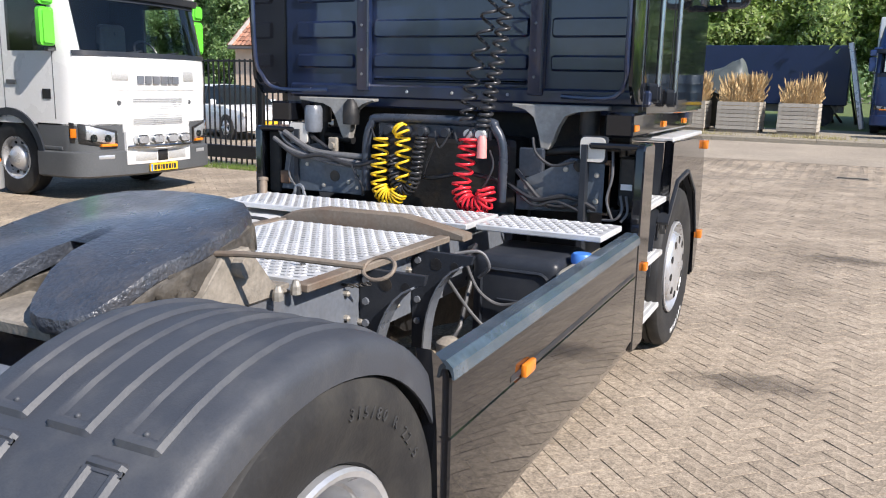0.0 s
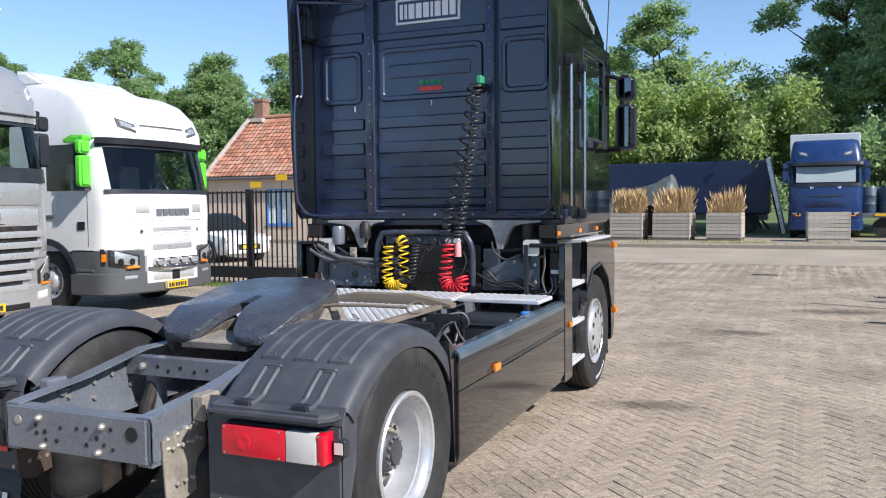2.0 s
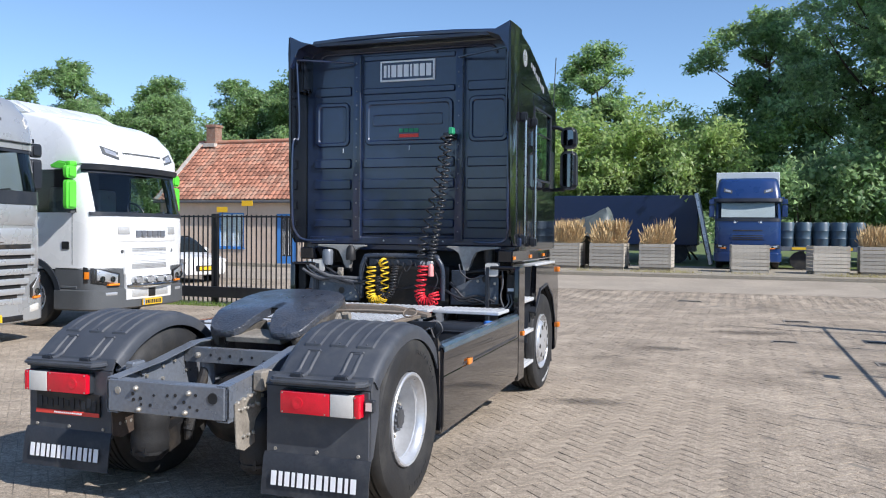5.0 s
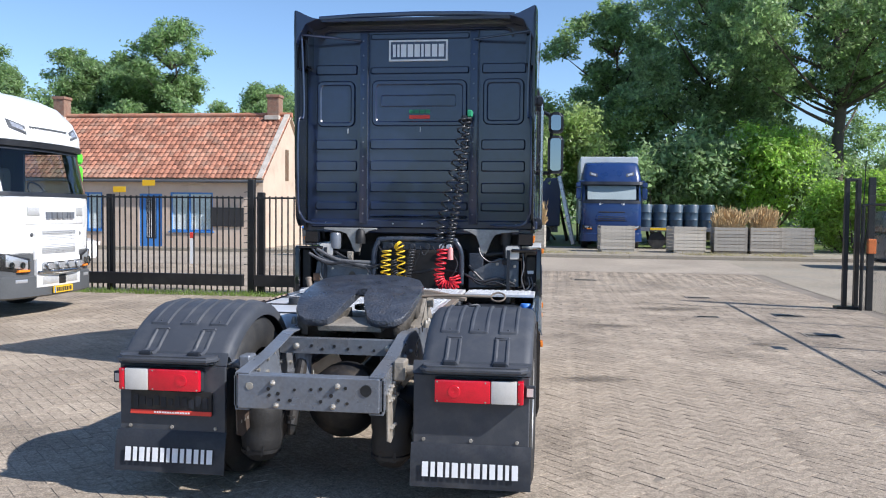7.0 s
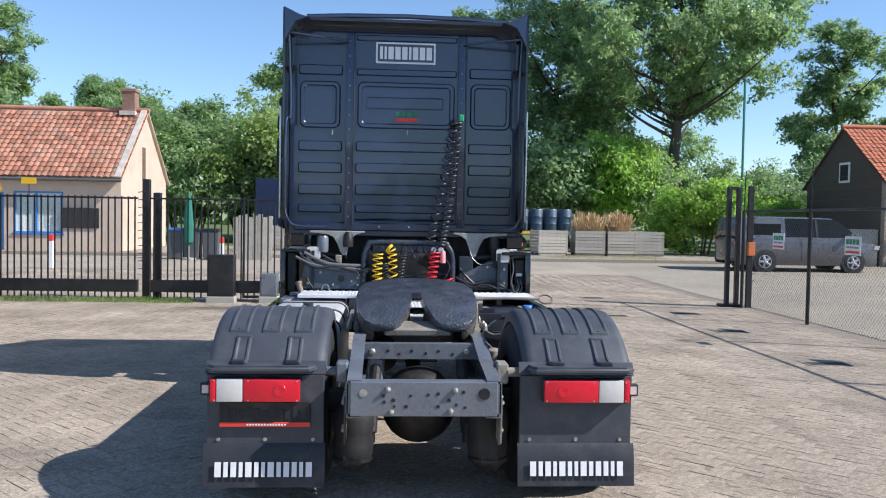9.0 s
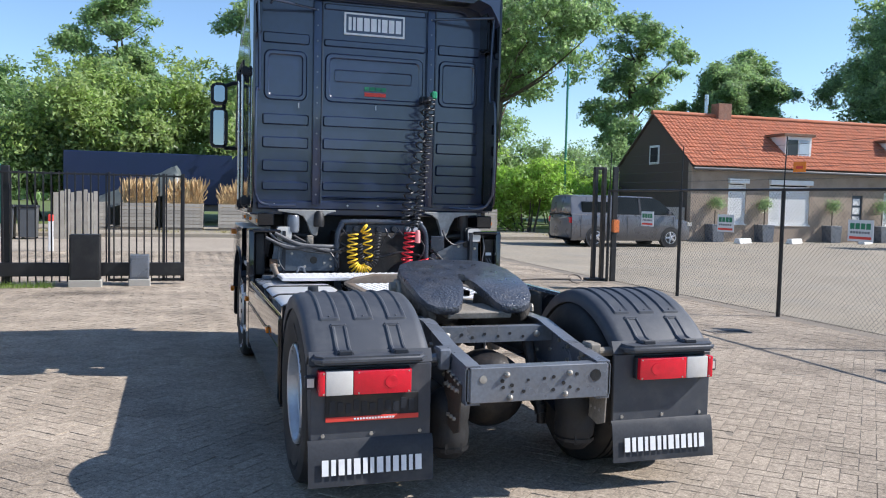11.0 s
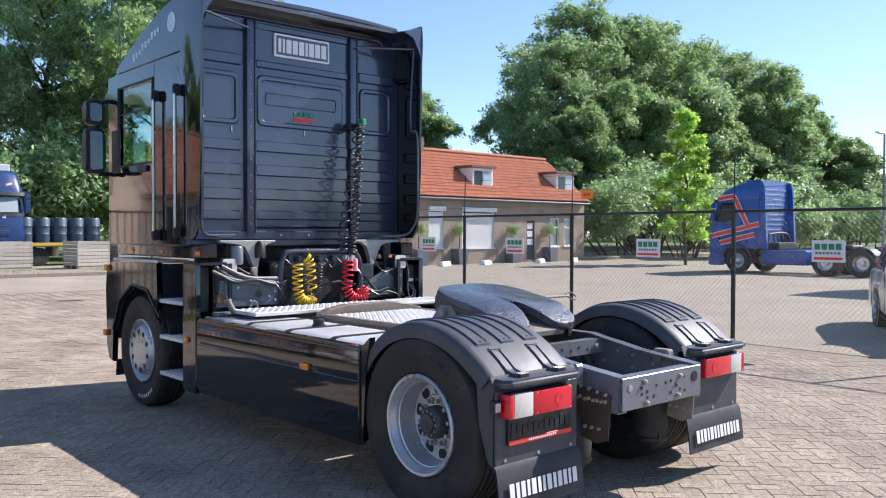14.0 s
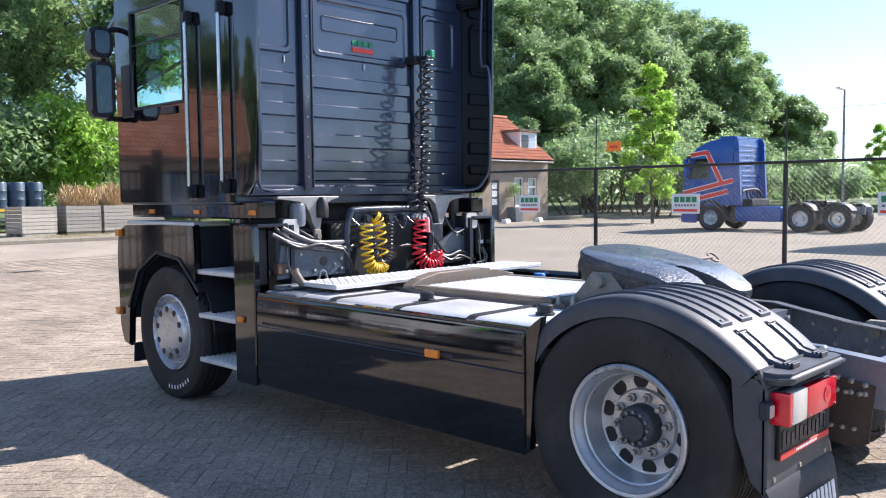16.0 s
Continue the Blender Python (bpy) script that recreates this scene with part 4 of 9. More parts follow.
part("step_box", bm, CHASSIS, truck, "dull aluminium box behind the cab")
bm = B()
tube(bm, [(-0.845, 3.285, 0.97)] + [(u, 3.285, v) for u, v in arc(-0.80, 1.012, 0.030, 190, -10, 10)] + [(-0.755, 3.285, 0.97)], 0.010, 6)
part("lifting_eye", bm, CHASSIS, truck)
bm = B()
rod(bm, (-1.02, 3.22, 0.97), (-1.05, 3.26, 1.05), 0.026, 12)
rod(bm, (-1.05, 3.26, 1.05), (-1.054, 3.265, 1.068), 0.032, 12)
part("filler_neck", bm, WEATHERED, truck, "", 40)

# side panels, step columns, front wings
for s in (-1, 1):
    sp = thing("side_skirt", "", "")
    sp.parent = truck
    if s > 0:
        sp.matrix_basis = Matrix.Translation((1.25, 1.15, 0)) @ Matrix.Rotation(radians(1.1), 4, "Z") @ Matrix.Translation((-1.25, -1.15, 0))
    bm = B()
    sec = [(s * 1.20, 0.30), (s * 1.232, 0.30), (s * 1.25, 0.36), (s * 1.25, 0.695), (s * 1.246, 0.70), (s * 1.25, 0.705), (s * 1.25, 0.875), (s * 1.24, 0.905), (s * 1.20, 0.905)]
    prism(bm, sec, "y", 1.155, 3.425, 0.006)
    part("panel", bm, BLACK, sp, "glossy black side panel", 30)
    bm = B()
    if s > 0:
        prism(bm, [(s * 1.175, 0.900), (s * 1.245, 0.900), (s * 1.252, 0.885), (s * 1.254, 0.872), (s * 1.262, 0.872), (s * 1.256, 0.905), (s * 1.235, 0.925), (s * 1.185, 0.925)], "y", 1.15, 3.43)
        part("top_trim", bm, FILM, sp, "scuffed blue-grey film on the top edge", 30)
    else:
        prism(bm, [(s * 1.175, 0.906), (s * 1.235, 0.906), (s * 1.235, 0.918), (s * 1.185, 0.918)], "y", 1.15, 3.43)
        part("top_trim", bm, BLACK, sp)
    bm = B()
    box(bm, *sorted((s * 1.247, s * 1.2515)), 1.62, 3.36, 0.712, 0.732)
    part("groove", bm, PLASTIC, sp)
    for y, w in ((1.76, 0.05), (3.60, 0.03)):
        bm = B()
        box(bm, *sorted((s * 1.25, s * 1.272)), y - w, y + w, 0.70, 0.745, 0.008, 2)
        part("side_marker", bm, AMBER, sp, "amber side marker lamp", 40)
    bm = B()
    prism(bm, [(1.13, 0.33), (1.16, 0.30), (1.16, 0.90), (1.10, 0.95), (1.06, 0.98), (1.10, 0.75)], "x", *sorted((s * 1.19, s * 1.235)))
    part("end_trim", bm, BLACK, sp)
    # step column
    bm = B()
    prism(bm, round_rect(3.44, 3.69, 0.28, 1.37, 0.03, 3), "x", *sorted((s * 1.20, s * 1.252)), 0.008)
    box(bm, *sorted((s * 0.96, s * 1.22)), 3.44, 3.66, 1.34, 1.372, 0.01)
    box(bm, *sorted((s * 1.00, s * 1.20)), 3.64, 3.66, 0.3, 1.36)
    part("column", bm, BLACK, sp, "", 30)
    bm = B()
    box(bm, *sorted((s * 0.92, s * 0.95)), 3.44, 4.22, 0.34, 1.36)
    part("step_well", bm, PLASTIC, sp)
    bm = B()
    box(bm, *sorted((s * 0.70, s * 1.195)), 4.215, 4.235, 0.34, 1.34)
    part("step_back", bm, PLASTIC, sp)
    for z in (1.03, 0.71, 0.385):
        bm = B()
        box(bm, *sorted((s * 0.95, s * 1.235)), 3.68, 4.21, z - 0.035, z, 0.006)
        stp = part("step", bm, ALU, sp, "aluminium tread step")
        bm = B()
        for i in range(6):
            box(bm, *sorted((s * (0.98 + i * 0.042), s * (0.995 + i * 0.042))), 3.72, 4.17, z, z + 0.006)
        part("step_ridge", bm, ALU, stp)
    # front wing with wheel arch
    bm = B()
    prism(bm, [(4.21, 0.80), (4.21, 1.355), (5.32, 1.335), (5.44, 1.29), (5.48, 1.10), (5.46, 0.50), (5.40, 0.36), (5.30, 0.34), (5.292, 0.62)] + arc(FY, WZ, 0.625, 14, 145, 4), "x", *sorted((s * 1.20, s * 1.255)), 0.010, 2)
    wing = part("front_wing", bm, BLACK, sp, "glossy black front wing", 30)
    bm = B()
    sheet(bm, arc(FY, WZ, 0.638, 14, 145, 4), "x", *sorted((s * 1.20, s * 1.266)), 0.022)
    part("arch_lip", bm, PLASTIC, wing, "", 35)
    bm = B()
    sheet(bm, arc(FY, WZ, 0.63, 5, 175, 18), "x", *sorted((s * 0.70, s * 1.20)), 0.01)
    part("arch_liner", bm, PLASTIC, wing)
    bm = B()
    box(bm, *sorted((s * 0.95, s * 1.25)), 4.22, 5.30, 1.345, 1.372, 0.006)
    tp = part("wing_top", bm, ALU, wing, "aluminium tread on the wing top")
    for z, y in ((1.27, 5.42), (0.62, 5.46)):
        bm = B()
        box(bm, *sorted((s * 1.25, s * 1.285)), y - 0.05, y + 0.02, z - 0.03, z + 0.03, 0.008, 2)
        part("indicator", bm, AMBER, wing, "amber lamp", 40)
    bm = B()
    sheet(bm, [(5.28, 0.36), (5.30, 0.20)], "x", *sorted((s * 0.95, s * 1.22)), 0.01)
    part("front_flap", bm, FLAP, wing)
    # black strip under the cab with amber lamps
    bm = B()
    box(bm, *sorted((s * 1.02, s * 1.17)), 3.50, 5.35, 1.40, 1.525, 0.012)
    stp = part("lower_strip", bm, BLACK, sp)
    for y in (3.56, 4.30, 5.00):
        bm = B()
        box(bm, *sorted((s * 1.168, s * 1.182)), y - 0.04, y + 0.04, 1.43, 1.465, 0.004)
        part("strip_lamp", bm, AMBER, stp)

# ---- cab ----
cab = thing("cab", "", "")
cab.parent = truck
YB = 3.72       # back wall
CAB_FIT = Matrix.Translation((-0.055, 0, 0)) @ Matrix.Diagonal((0.971, 1, 1, 1))
cab.matrix_basis = CAB_FIT
# body: side walls, floor, front, roof as one closed shell of panels
bm = B()
box(bm, -1.20, 1.20, YB, YB + 0.04, 1.56, 3.60)
box(bm, -1.20, 1.20, YB, 5.42, 1.50, 1.58, 0.01)
box(bm, -1.18, 1.18, 5.38, 5.44, 1.50, 2.25, 0.01)
part("body", bm, NAVY, cab)


def side_wall(s):
    """One side with its door window cut through it."""
    x0, x1 = sorted((s * 1.18, s * 1.225))
    w0, w1, v0, v1 = 4.31, 5.13, 2.26, 3.01
    bm = B()
    top = 3.15
    for a, b, c, d in ((3.72, w0, 1.52, top), (w1, 5.40, 1.52, top), (w0, w1, 1.52, v0), (w0, w1, v1, top)):
        box(bm, x0, x1, a, b, c, d)
    bmesh.ops.remove_doubles(bm, verts=bm.verts, dist=0.001)
    wall = part("side_panel", bm, BLACK, cab, "glossy black cab side")
    bm = B()
    for a, b, c, d in ((w0 - 0.012, w0 + 0.012, v0 - 0.012, v1 + 0.012), (w1 - 0.012, w1 + 0.012, v0 - 0.012, v1 + 0.012), (w0, w1, v0 - 0.012, v0 + 0.010), (w0, w1, v1 - 0.010, v1 + 0.012), (w0, w1, 2.745, 2.757)):
        box(bm, *sorted((s * 1.215, s * 1.235)), a, b, c, d, 0.004)
    part("window_seal", bm, PLASTIC, wall)
    bm = B()
    box(bm, *sorted((s * 1.20, s * 1.206)), w0, w1, v0, v1)
    g = part("door_window", bm, WINDOW, wall, "tinted door window")
    for y in (4.275, 3.62):
        bm = B()
        box(bm, *sorted((s * 1.2235, s * 1.227)), y - 0.004, y + 0.004, 1.54, 3.14)
        part("door_seam", bm, PLASTIC, wall)
    bm = B()
    box(bm, *sorted((s * 1.225, s * 1.25)), 4.42, 4.62, 2.18, 2.235, 0.01, 2)
    part("door_handle", bm, PLASTIC, wall)
    for y, z0, z1 in ((4.18, 1.60, 2.83), (3.735, 1.63, 2.83)):
        bm = B()
        tube(bm, [(s * 1.275, y, z0 + 0.03), (s * 1.275, y, z1 - 0.03)], 0.016, 12)
        gr = part("grab_rail", bm, CHROME, cab, "dull steel grab rail", 40)
        for z in (z0, z1):
            bm = B()
            prism(bm, round_rect(y - 0.026, y + 0.026, z - 0.05, z + 0.05, 0.022, 4), "x", *sorted((s * 1.225, s * 1.292)), 0.012, 2)
            part("rail_end", bm, PLASTIC, gr, "black rail end", 40)
    # roof flank: from the wing top down to the windscreen
    bm = B()
    prof = [(3.50, 3.15), (3.50, 3.66), (3.70, 3.68), (4.10, 3.60), (4.55, 3.47), (4.95, 3.32), (5.20, 3.19), (5.40, 3.15)]
    prism(bm, prof, "x", *sorted((s * 1.12, s * 1.215)), 0.02, 2)
    rf = part("roof_flank", bm, BLACK, cab, "", 35)
    bm = B()
    lathe(bm, [(0, 0.085), (0.003, 0.085), (0.003, 0.070), (0.001, 0.001)], (s * 1.2155, 3.92, 3.44), "x", 28, s)
    part("round_badge", bm, RIM, rf, "pale round sticker")
    bm = B()
    for i in range(9):
        box(bm, *sorted((s * 1.215, s * 1.218)), 4.18 + i * 0.07, 4.225 + i * 0.07, 3.40 - i * 0.022, 3.445 - i * 0.022 + 0.012 * (i % 3))
    part("script_lettering", bm, RIM, rf, "pale script, kept as plain marks")
    # air deflector wing behind the cab side
    bm = B()
    pts = []
    zs = [1.57, 1.66, 2.2, 2.8, 3.3, 3.52, 3.68]
    back = [3.50, 3.42, 3.38, 3.37, 3.36, 3.35, 3.36]
    for i, z in enumerate(zs):
        pts.append([bm.verts.new((s * xx, yy, z)) for xx, yy in ((1.225, 3.74), (1.228, 3.55), (1.215, back[i]), (1.195, back[i] + 0.004), (1.198, 3.55), (1.19, 3.74))])
    for a, b in zip(pts, pts[1:]):
        for i in range(6):
            bm.faces.new((a[i], a[(i + 1) % 6], b[(i + 1) % 6], b[i]))
    bm.faces.new(pts[0]), bm.faces.new(pts[-1])
    df = part("side_deflector", bm, BLACK, cab, "glossy black side air deflector", 35)
    # top gusset that leans out to the wing
    bm = B()
    prism(bm, [(s * 1.20, 3.36), (s * 1.205, 3.69), (s * 1.06, 3.615), (s * 0.96, 3.60), (s * 1.10, 3.56), (s * 1.16, 3.45)], "y", 3.36, 3.70, 0.006)
    part("corner_gusset", bm, NAVY, cab)
    bm = B()
    tube(bm, spline([(s * 1.17, 3.44, 3.50), (s * 1.15, 3.46, 3.0), (s * 1.15, 3.46, 2.66), (s * 1.185, 3.40, 2.58), (s * 1.185, 3.40, 1.85), (s * 1.17, 3.45, 1.68), (s * 1.08, 3.50, 1.60), (s * 0.78, 3.60, 1.60)], 5), 0.013, 8)
    rod(bm, (s * 1.18, 3.42, 3.46), (s * 0.60, 3.66, 3.44), 0.012, 8)
    part("stay", bm, NAVY, cab, "", 40)
    # mirrors
    mr = thing("mirror_arm", "", "")
    mr.parent = truck
    mr.matrix_basis = CAB_FIT
    bm = B()
    tube(bm, spline([(s * 1.20, 5.36, 2.92), (s * 1.30, 5.34, 2.90), (s * 1.36, 5.32, 2.80), (s * 1.36, 5.32, 2.25), (s * 1.30, 5.34, 2.20), (s * 1.20, 5.36, 2.20)], 5), 0.022, 10)
    part("bracket", bm, PLASTIC, mr, "", 40)
    for z0, z1, w in ((2.19, 2.63, 0.095), (2.66, 2.90, 0.090)):
        bm = B()
        prism(bm, round_rect(s * 1.42 - w, s * 1.42 + w, z0, z1, 0.055, 5), "y", 5.21, 5.33, 0.03, 3)
        hd = part("mirror_head", bm, PLASTIC, mr, "", 40)
        bm = B()
        prism(bm, round_rect(s * 1.42 - w + 0.032, s * 1.42 + w - 0.032, z0 + 0.032, z1 - 0.032, 0.03, 4), "y", -0.003, 0.003)
        bmesh.ops.transform(bm, matrix=Matrix.Translation((0, 5.209, 0)), verts=bm.verts)
        part("mirror_glass", bm, MIRROR, hd, "mirror glass")
    bm = B()
    box(bm, *sorted((s * 1.215, s * 1.235)), 5.10, 5.30, 2.20, 2.62, 0.008)
    part("mirror_foot", bm, PLASTIC, mr)


for s in (-1, 1):
    side_wall(s)
bm = B()
sheet(bm, [(5.42, 3.12), (5.22, 3.20), (4.95, 3.34), (4.55, 3.49), (4.10, 3.60), (3.70, 3.655), (3.50, 3.63)], "x", -1.12, 1.12, 0.03)
part("roof", bm, NAVY, cab, "", 30)
bm = B()
tube(bm, [(-1.0, 3.52, 3.635), (-0.6, 3.52, 3.655), (0, 3.52, 3.665), (0.6, 3.52, 3.655), (1.0, 3.52, 3.635)], 0.025, 8)
part("roof_edge", bm, NAVY, cab, "", 40)
bm = B()
tube(bm, [(-1.02, 3.70, 3.47), (-0.99, 3.69, 3.53), (-0.94, 3.69, 3.55), (0.90, 3.69, 3.55), (0.95, 3.69, 3.53), (0.98, 3.70, 3.47)], 0.012, 8)
part("roof_seam", bm, NAVY, cab, "", 40)
bm = B()
box(bm, -1.16, 1.16, 5.30, 5.306, 2.25, 3.10)
part("windscreen", bm, WINDOW, cab, "tinted windscreen")
bm = B()
for s in (-1, 1):
    box(bm, *sorted((s * 0.35, s * 0.85)), 4.5, 4.62, 1.9, 2.75, 0.06, 3)
    box(bm, *sorted((s * 0.35, s * 0.85)), 4.5, 5.0, 1.8, 1.95, 0.05, 2)
part("cab_seat", bm, INTERIOR, cab)
bm = B()
prism(bm, [(5.06, 3.16), (5.36, 3.10), (5.58, 2.98), (5.60, 2.95), (5.36, 3.05), (5.06, 3.12)], "x", -1.20, 1.20)
part("sun_visor", bm, BLACK, cab)
bm = B()
rod(bm, (-1.10, 5.42, 3.15), (-1.12, 5.46, 3.85), 0.006, 6)
part("whip_aerial", bm, CABLE, truck)
bm = B()
rod(bm, (1.10, 5.42, 3.15), (1.12, 5.46, 3.75), 0.006, 6)
part("whip_aerial", bm, CABLE, truck)

# back wall relief
bk = thing("back_wall", "", "")
bk.parent = truck
for cx in (-0.603, 0.518):
    bm = B()
    box(bm, cx - 0.045, cx + 0.045, YB - 0.045, YB, 1.60, 3.53, 0.010, 2)
    post = part("upright", bm, NAVY, bk, "", 40)
    # paler strip along the right edge: its highlight put in as colour
    bm = B()
    box(bm, cx + 0.030, cx + 0.043, YB - 0.056, YB - 0.044, 1.62, 3.52, 0.003)
    part("upright_edge", bm, HOOP, post, "paler strip painting the highlight on the upright's edge")
    bolts("rivet", post, [(cx - 0.008, YB - 0.045, 1.70 + i * 0.145) for i in range(13)], "y", -1, [(0, 0.009), (0.005, 0.008), (0.005, 0.001)], CHASSIS)


def pressed_pad(x0, x1, z0, z1, d=0.017, inset=0.013):
    """A raised pad pressed into the sheet, with sloping edges."""
    bm = B()
    lo = [bm.verts.new((x, YB + 0.002, z)) for x, z in round_rect(x0, x1, z0, z1, 0.022, 3)]
    hi = [bm.verts.new((x, YB - d, z)) for x, z in round_rect(x0 + inset, x1 - inset, z0 + inset, z1 - inset, 0.012, 3)]
    for i in range(len(lo)):
        bm.faces.new((lo[i], lo[(i + 1) % len(lo)], hi[(i + 1) % len(lo)], hi[i]))
    bm.faces.new(hi), bm.faces.new(lo[::-1])
    return part("pressed_pad", bm, NAVY, bk, "", 25)


PADS = [(1.732, 1.822), (1.912, 2.022), (2.130, 2.240), (2.348, 2.455), (3.106, 3.212)]
for x0, x1 in ((-1.118, -0.680), (0.588, 1.030)):
    for z0, z1 in PADS:
        pressed_pad(x0, x1, z0, z1)
for z0, z1 in PADS[:4] + [(3.106, 3.18)]:
    pressed_pad(-0.548, 0.462, z0 + 0.004, z1 + 0.004)
pressed_pad(-0.548, 0.462, 1.655, 1.690, 0.014, 0.010)
pressed_pad(-0.548, 0.462, 3.455, 3.52, 0.012, 0.012)


def pressed_frame(x0, x1, z0, z1, r, w, d=0.016):
    """A raised frame round a panel that lies back."""
    bm = B()
    rows = []
    for e, y, rr in ((0.0, YB + 0.002, r), (0.014, YB - d, r * 0.8), (w - 0.012, YB - d, r * 0.6), (w, YB - 0.003, r * 0.5)):
        rows.append([bm.verts.new((x, y, z)) for x, z in round_rect(x0 + e, x1 - e, z0 + e, z1 - e, rr, 5)])
    for p, q in zip(rows, rows[1:]):
        for i in range(len(p)):
            bm.faces.new((p[i], p[(i + 1) % len(p)], q[(i + 1) % len(p)], q[i]))
    bm.faces.new(rows[-1]), bm.faces.new(rows[0][::-1])
    return part("pressed_frame", bm, NAVY, bk, "", 25)


pressed_frame(-0.535, 0.445, 2.585, 3.055, 0.07, 0.055)
bm = B()
tube(bm, [(x, YB - 0.004, z) for x, z in round_rect(-0.435, 0.325, 2.79, 2.90, 0.02, 3)], 0.006, 6, True)
part("pressed_line", bm, NAVY, bk, "", 60)
pressed_frame(-1.108, -0.700, 2.578, 3.050, 0.07, 0.052)
pressed_frame(0.600, 1.015, 2.595, 3.060, 0.07, 0.052)
for x, z in ((-0.78, 2.54), (-0.03, 2.555)):
    bm = B()
    box(bm, x - 0.006, x + 0.006, YB - 0.012, YB, z - 0.025, z + 0.025, 0.003)
    part("clip", bm, RIM, bk, "small pale clip")
bm = B()
box(bm, -1.16, 1.16, YB - 0.03, YB, 1.555, 1.64, 0.012)
part("sill", bm, NAVY, bk)
for x in (-1.0, -0.3, 0.0, 0.35, 0.95):
    bm = B()
    lathe(bm, [(0, 0.010), (0.006, 0.008), (0.006, 0.001)], (x, YB - 0.03, 1.60), "y", 8, -1)
    part("rivet", bm, RIM, bk)
# number written on the cab, kept as plain bars in a frame
bm = B()
for a in ((-0.353, 0.24, 3.432, 3.447), (-0.353, 0.24, 3.24, 3.255), (-0.353, -0.338, 3.255, 3.432), (0.225, 0.24, 3.255, 3.432)):
    box(bm, a[0], a[1], YB - 0.022, YB - 0.017, a[2], a[3])
bars(bm, -0.315, 0.205, 3.28, 3.405, (0.55, 0.45, 1, 1, 1, 0.45, 1, 1, 1), YB - 0.017, 0.005, 0.28)
box(bm, -0.356, 0.243, YB - 0.017, YB - 0.001, 3.238, 3.449)
pl = part("painted_number", bm, WHITE, bk, "white framed number, kept as plain bars")
bm = B()
box(bm, -0.337, 0.224, YB - 0.0185, YB - 0.0165, 3.256, 3.431)
part("number_field", bm, NAVY, pl)
bm = B()
bars(bm, -0.145, 0.067, 2.715, 2.753, (1, 1, 1.1, 1), YB - 0.006, 0.004, 0.2)
part("green_sticker", bm, GREEN, bk, "green and red sticker on the back wall")
bm = B()
box(bm, -0.145, 0.067, YB - 0.010, YB - 0.001, 2.662, 2.698)
part("red_sticker", bm, REDPRINT, bk)

# what shows between cab and chassis
CAST = mat("cast_aluminium", (0.34, 0.33, 0.31), 0.55, 0.3, var=0.2, scale=6, bump=0.15, dirt=(0.12, 0.10, 0.08), dirt_amount=0.5)
MOUNT = mat("grey_blue_mount_paint", (0.085, 0.105, 0.13), 0.42, var=0.3, scale=6, fine=50, bump=0.1, dirt=(0.20, 0.17, 0.14), dirt_amount=0.45)
for s in (-1, 1):
    bm = B()
    prism(bm, [(s * 0.44, 1.555), (s * 0.98, 1.555), (s * 0.98, 1.535), (s * 0.80, 1.525), (s * 0.74, 1.50), (s * 0.705, 1.44), (s * 0.685, 1.36), (s * 0.66, 1.315), (s * 0.615, 1.315), (s * 0.60, 1.40), (s * 0.575, 1.49), (s * 0.52, 1.53), (s * 0.44, 1.54)], "y", 3.54, 3.60, 0.006)
    part("cab_bracket", bm, CAST, truck, "pale grey cab suspension bracket")
    bm = B()
    rod(bm, (s * 0.86, 3.62, 1.10), (s * 0.86, 3.62, 1.40), 0.035, 12)
    rod(bm, (s * 0.86, 3.62, 1.40), (s * 0.86, 3.62, 1.54), 0.055, 12)
    rod(bm, (s * 0.62, 3.60, 1.30), (s * 0.86, 3.62, 1.32), 0.025, 10)
    part("cab_damper", bm, GRIME, truck, "", 40)
    bm = B()
    prism(bm, [(s * 0.50, 0.98), (s * 1.02, 1.0), (s * 1.02, 1.26), (s * 0.80, 1.28), (s * 0.62, 1.18), (s * 0.50, 1.14)], "y", 3.50, 3.53, 0.006)
    br = part("cab_mount", bm, MOUNT, truck, "grey-blue steel cab mount")
    bolts("bolt", br, [(s * x, 3.50, z) for x, z in ((0.56, 1.05), (0.56, 1.11), (0.66, 1.04), (0.78, 1.22), (0.95, 1.20), (0.95, 1.06))], "y", -1, [(0, 0.016), (0.010, 0.014), (0.012, 0.001)])
    # work lamp on its stalk
    wl = thing("work_lamp", "", "")
    wl.parent = truck
    cx = 0.93 if s > 0 else -0.93
    bm = B()
    box(bm, cx - 0.072, cx + 0.072, 3.47, 3.52, 1.265, 1.405, 0.02, 2)
    part("lamp_housing", bm, PLASTIC, wl, "", 40)
    bm = B()
    prism(bm, round_rect(cx - 0.066, cx + 0.066, 1.271, 1.399, 0.025, 3), "y", 3.458, 3.47)
    part("lamp_lens", bm, CLEAR, wl, "clear square work lamp lens")
    bm = B()
    rod(bm, (cx, 3.52, 1.335), (cx + s * 0.12, 3.56, 1.335), 0.014, 8)
    part("stalk", bm, GRIME, wl)
bm = B()
box(bm, -1.0, 1.0, 3.95, 4.0, 0.5, 1.50)
box(bm, -0.44, 0.44, 3.65, 3.9, 0.62, 1.36, 0.05, 2)
part("engine_bulk", bm, GRIME, truck, "dark greasy engine and bulkhead")
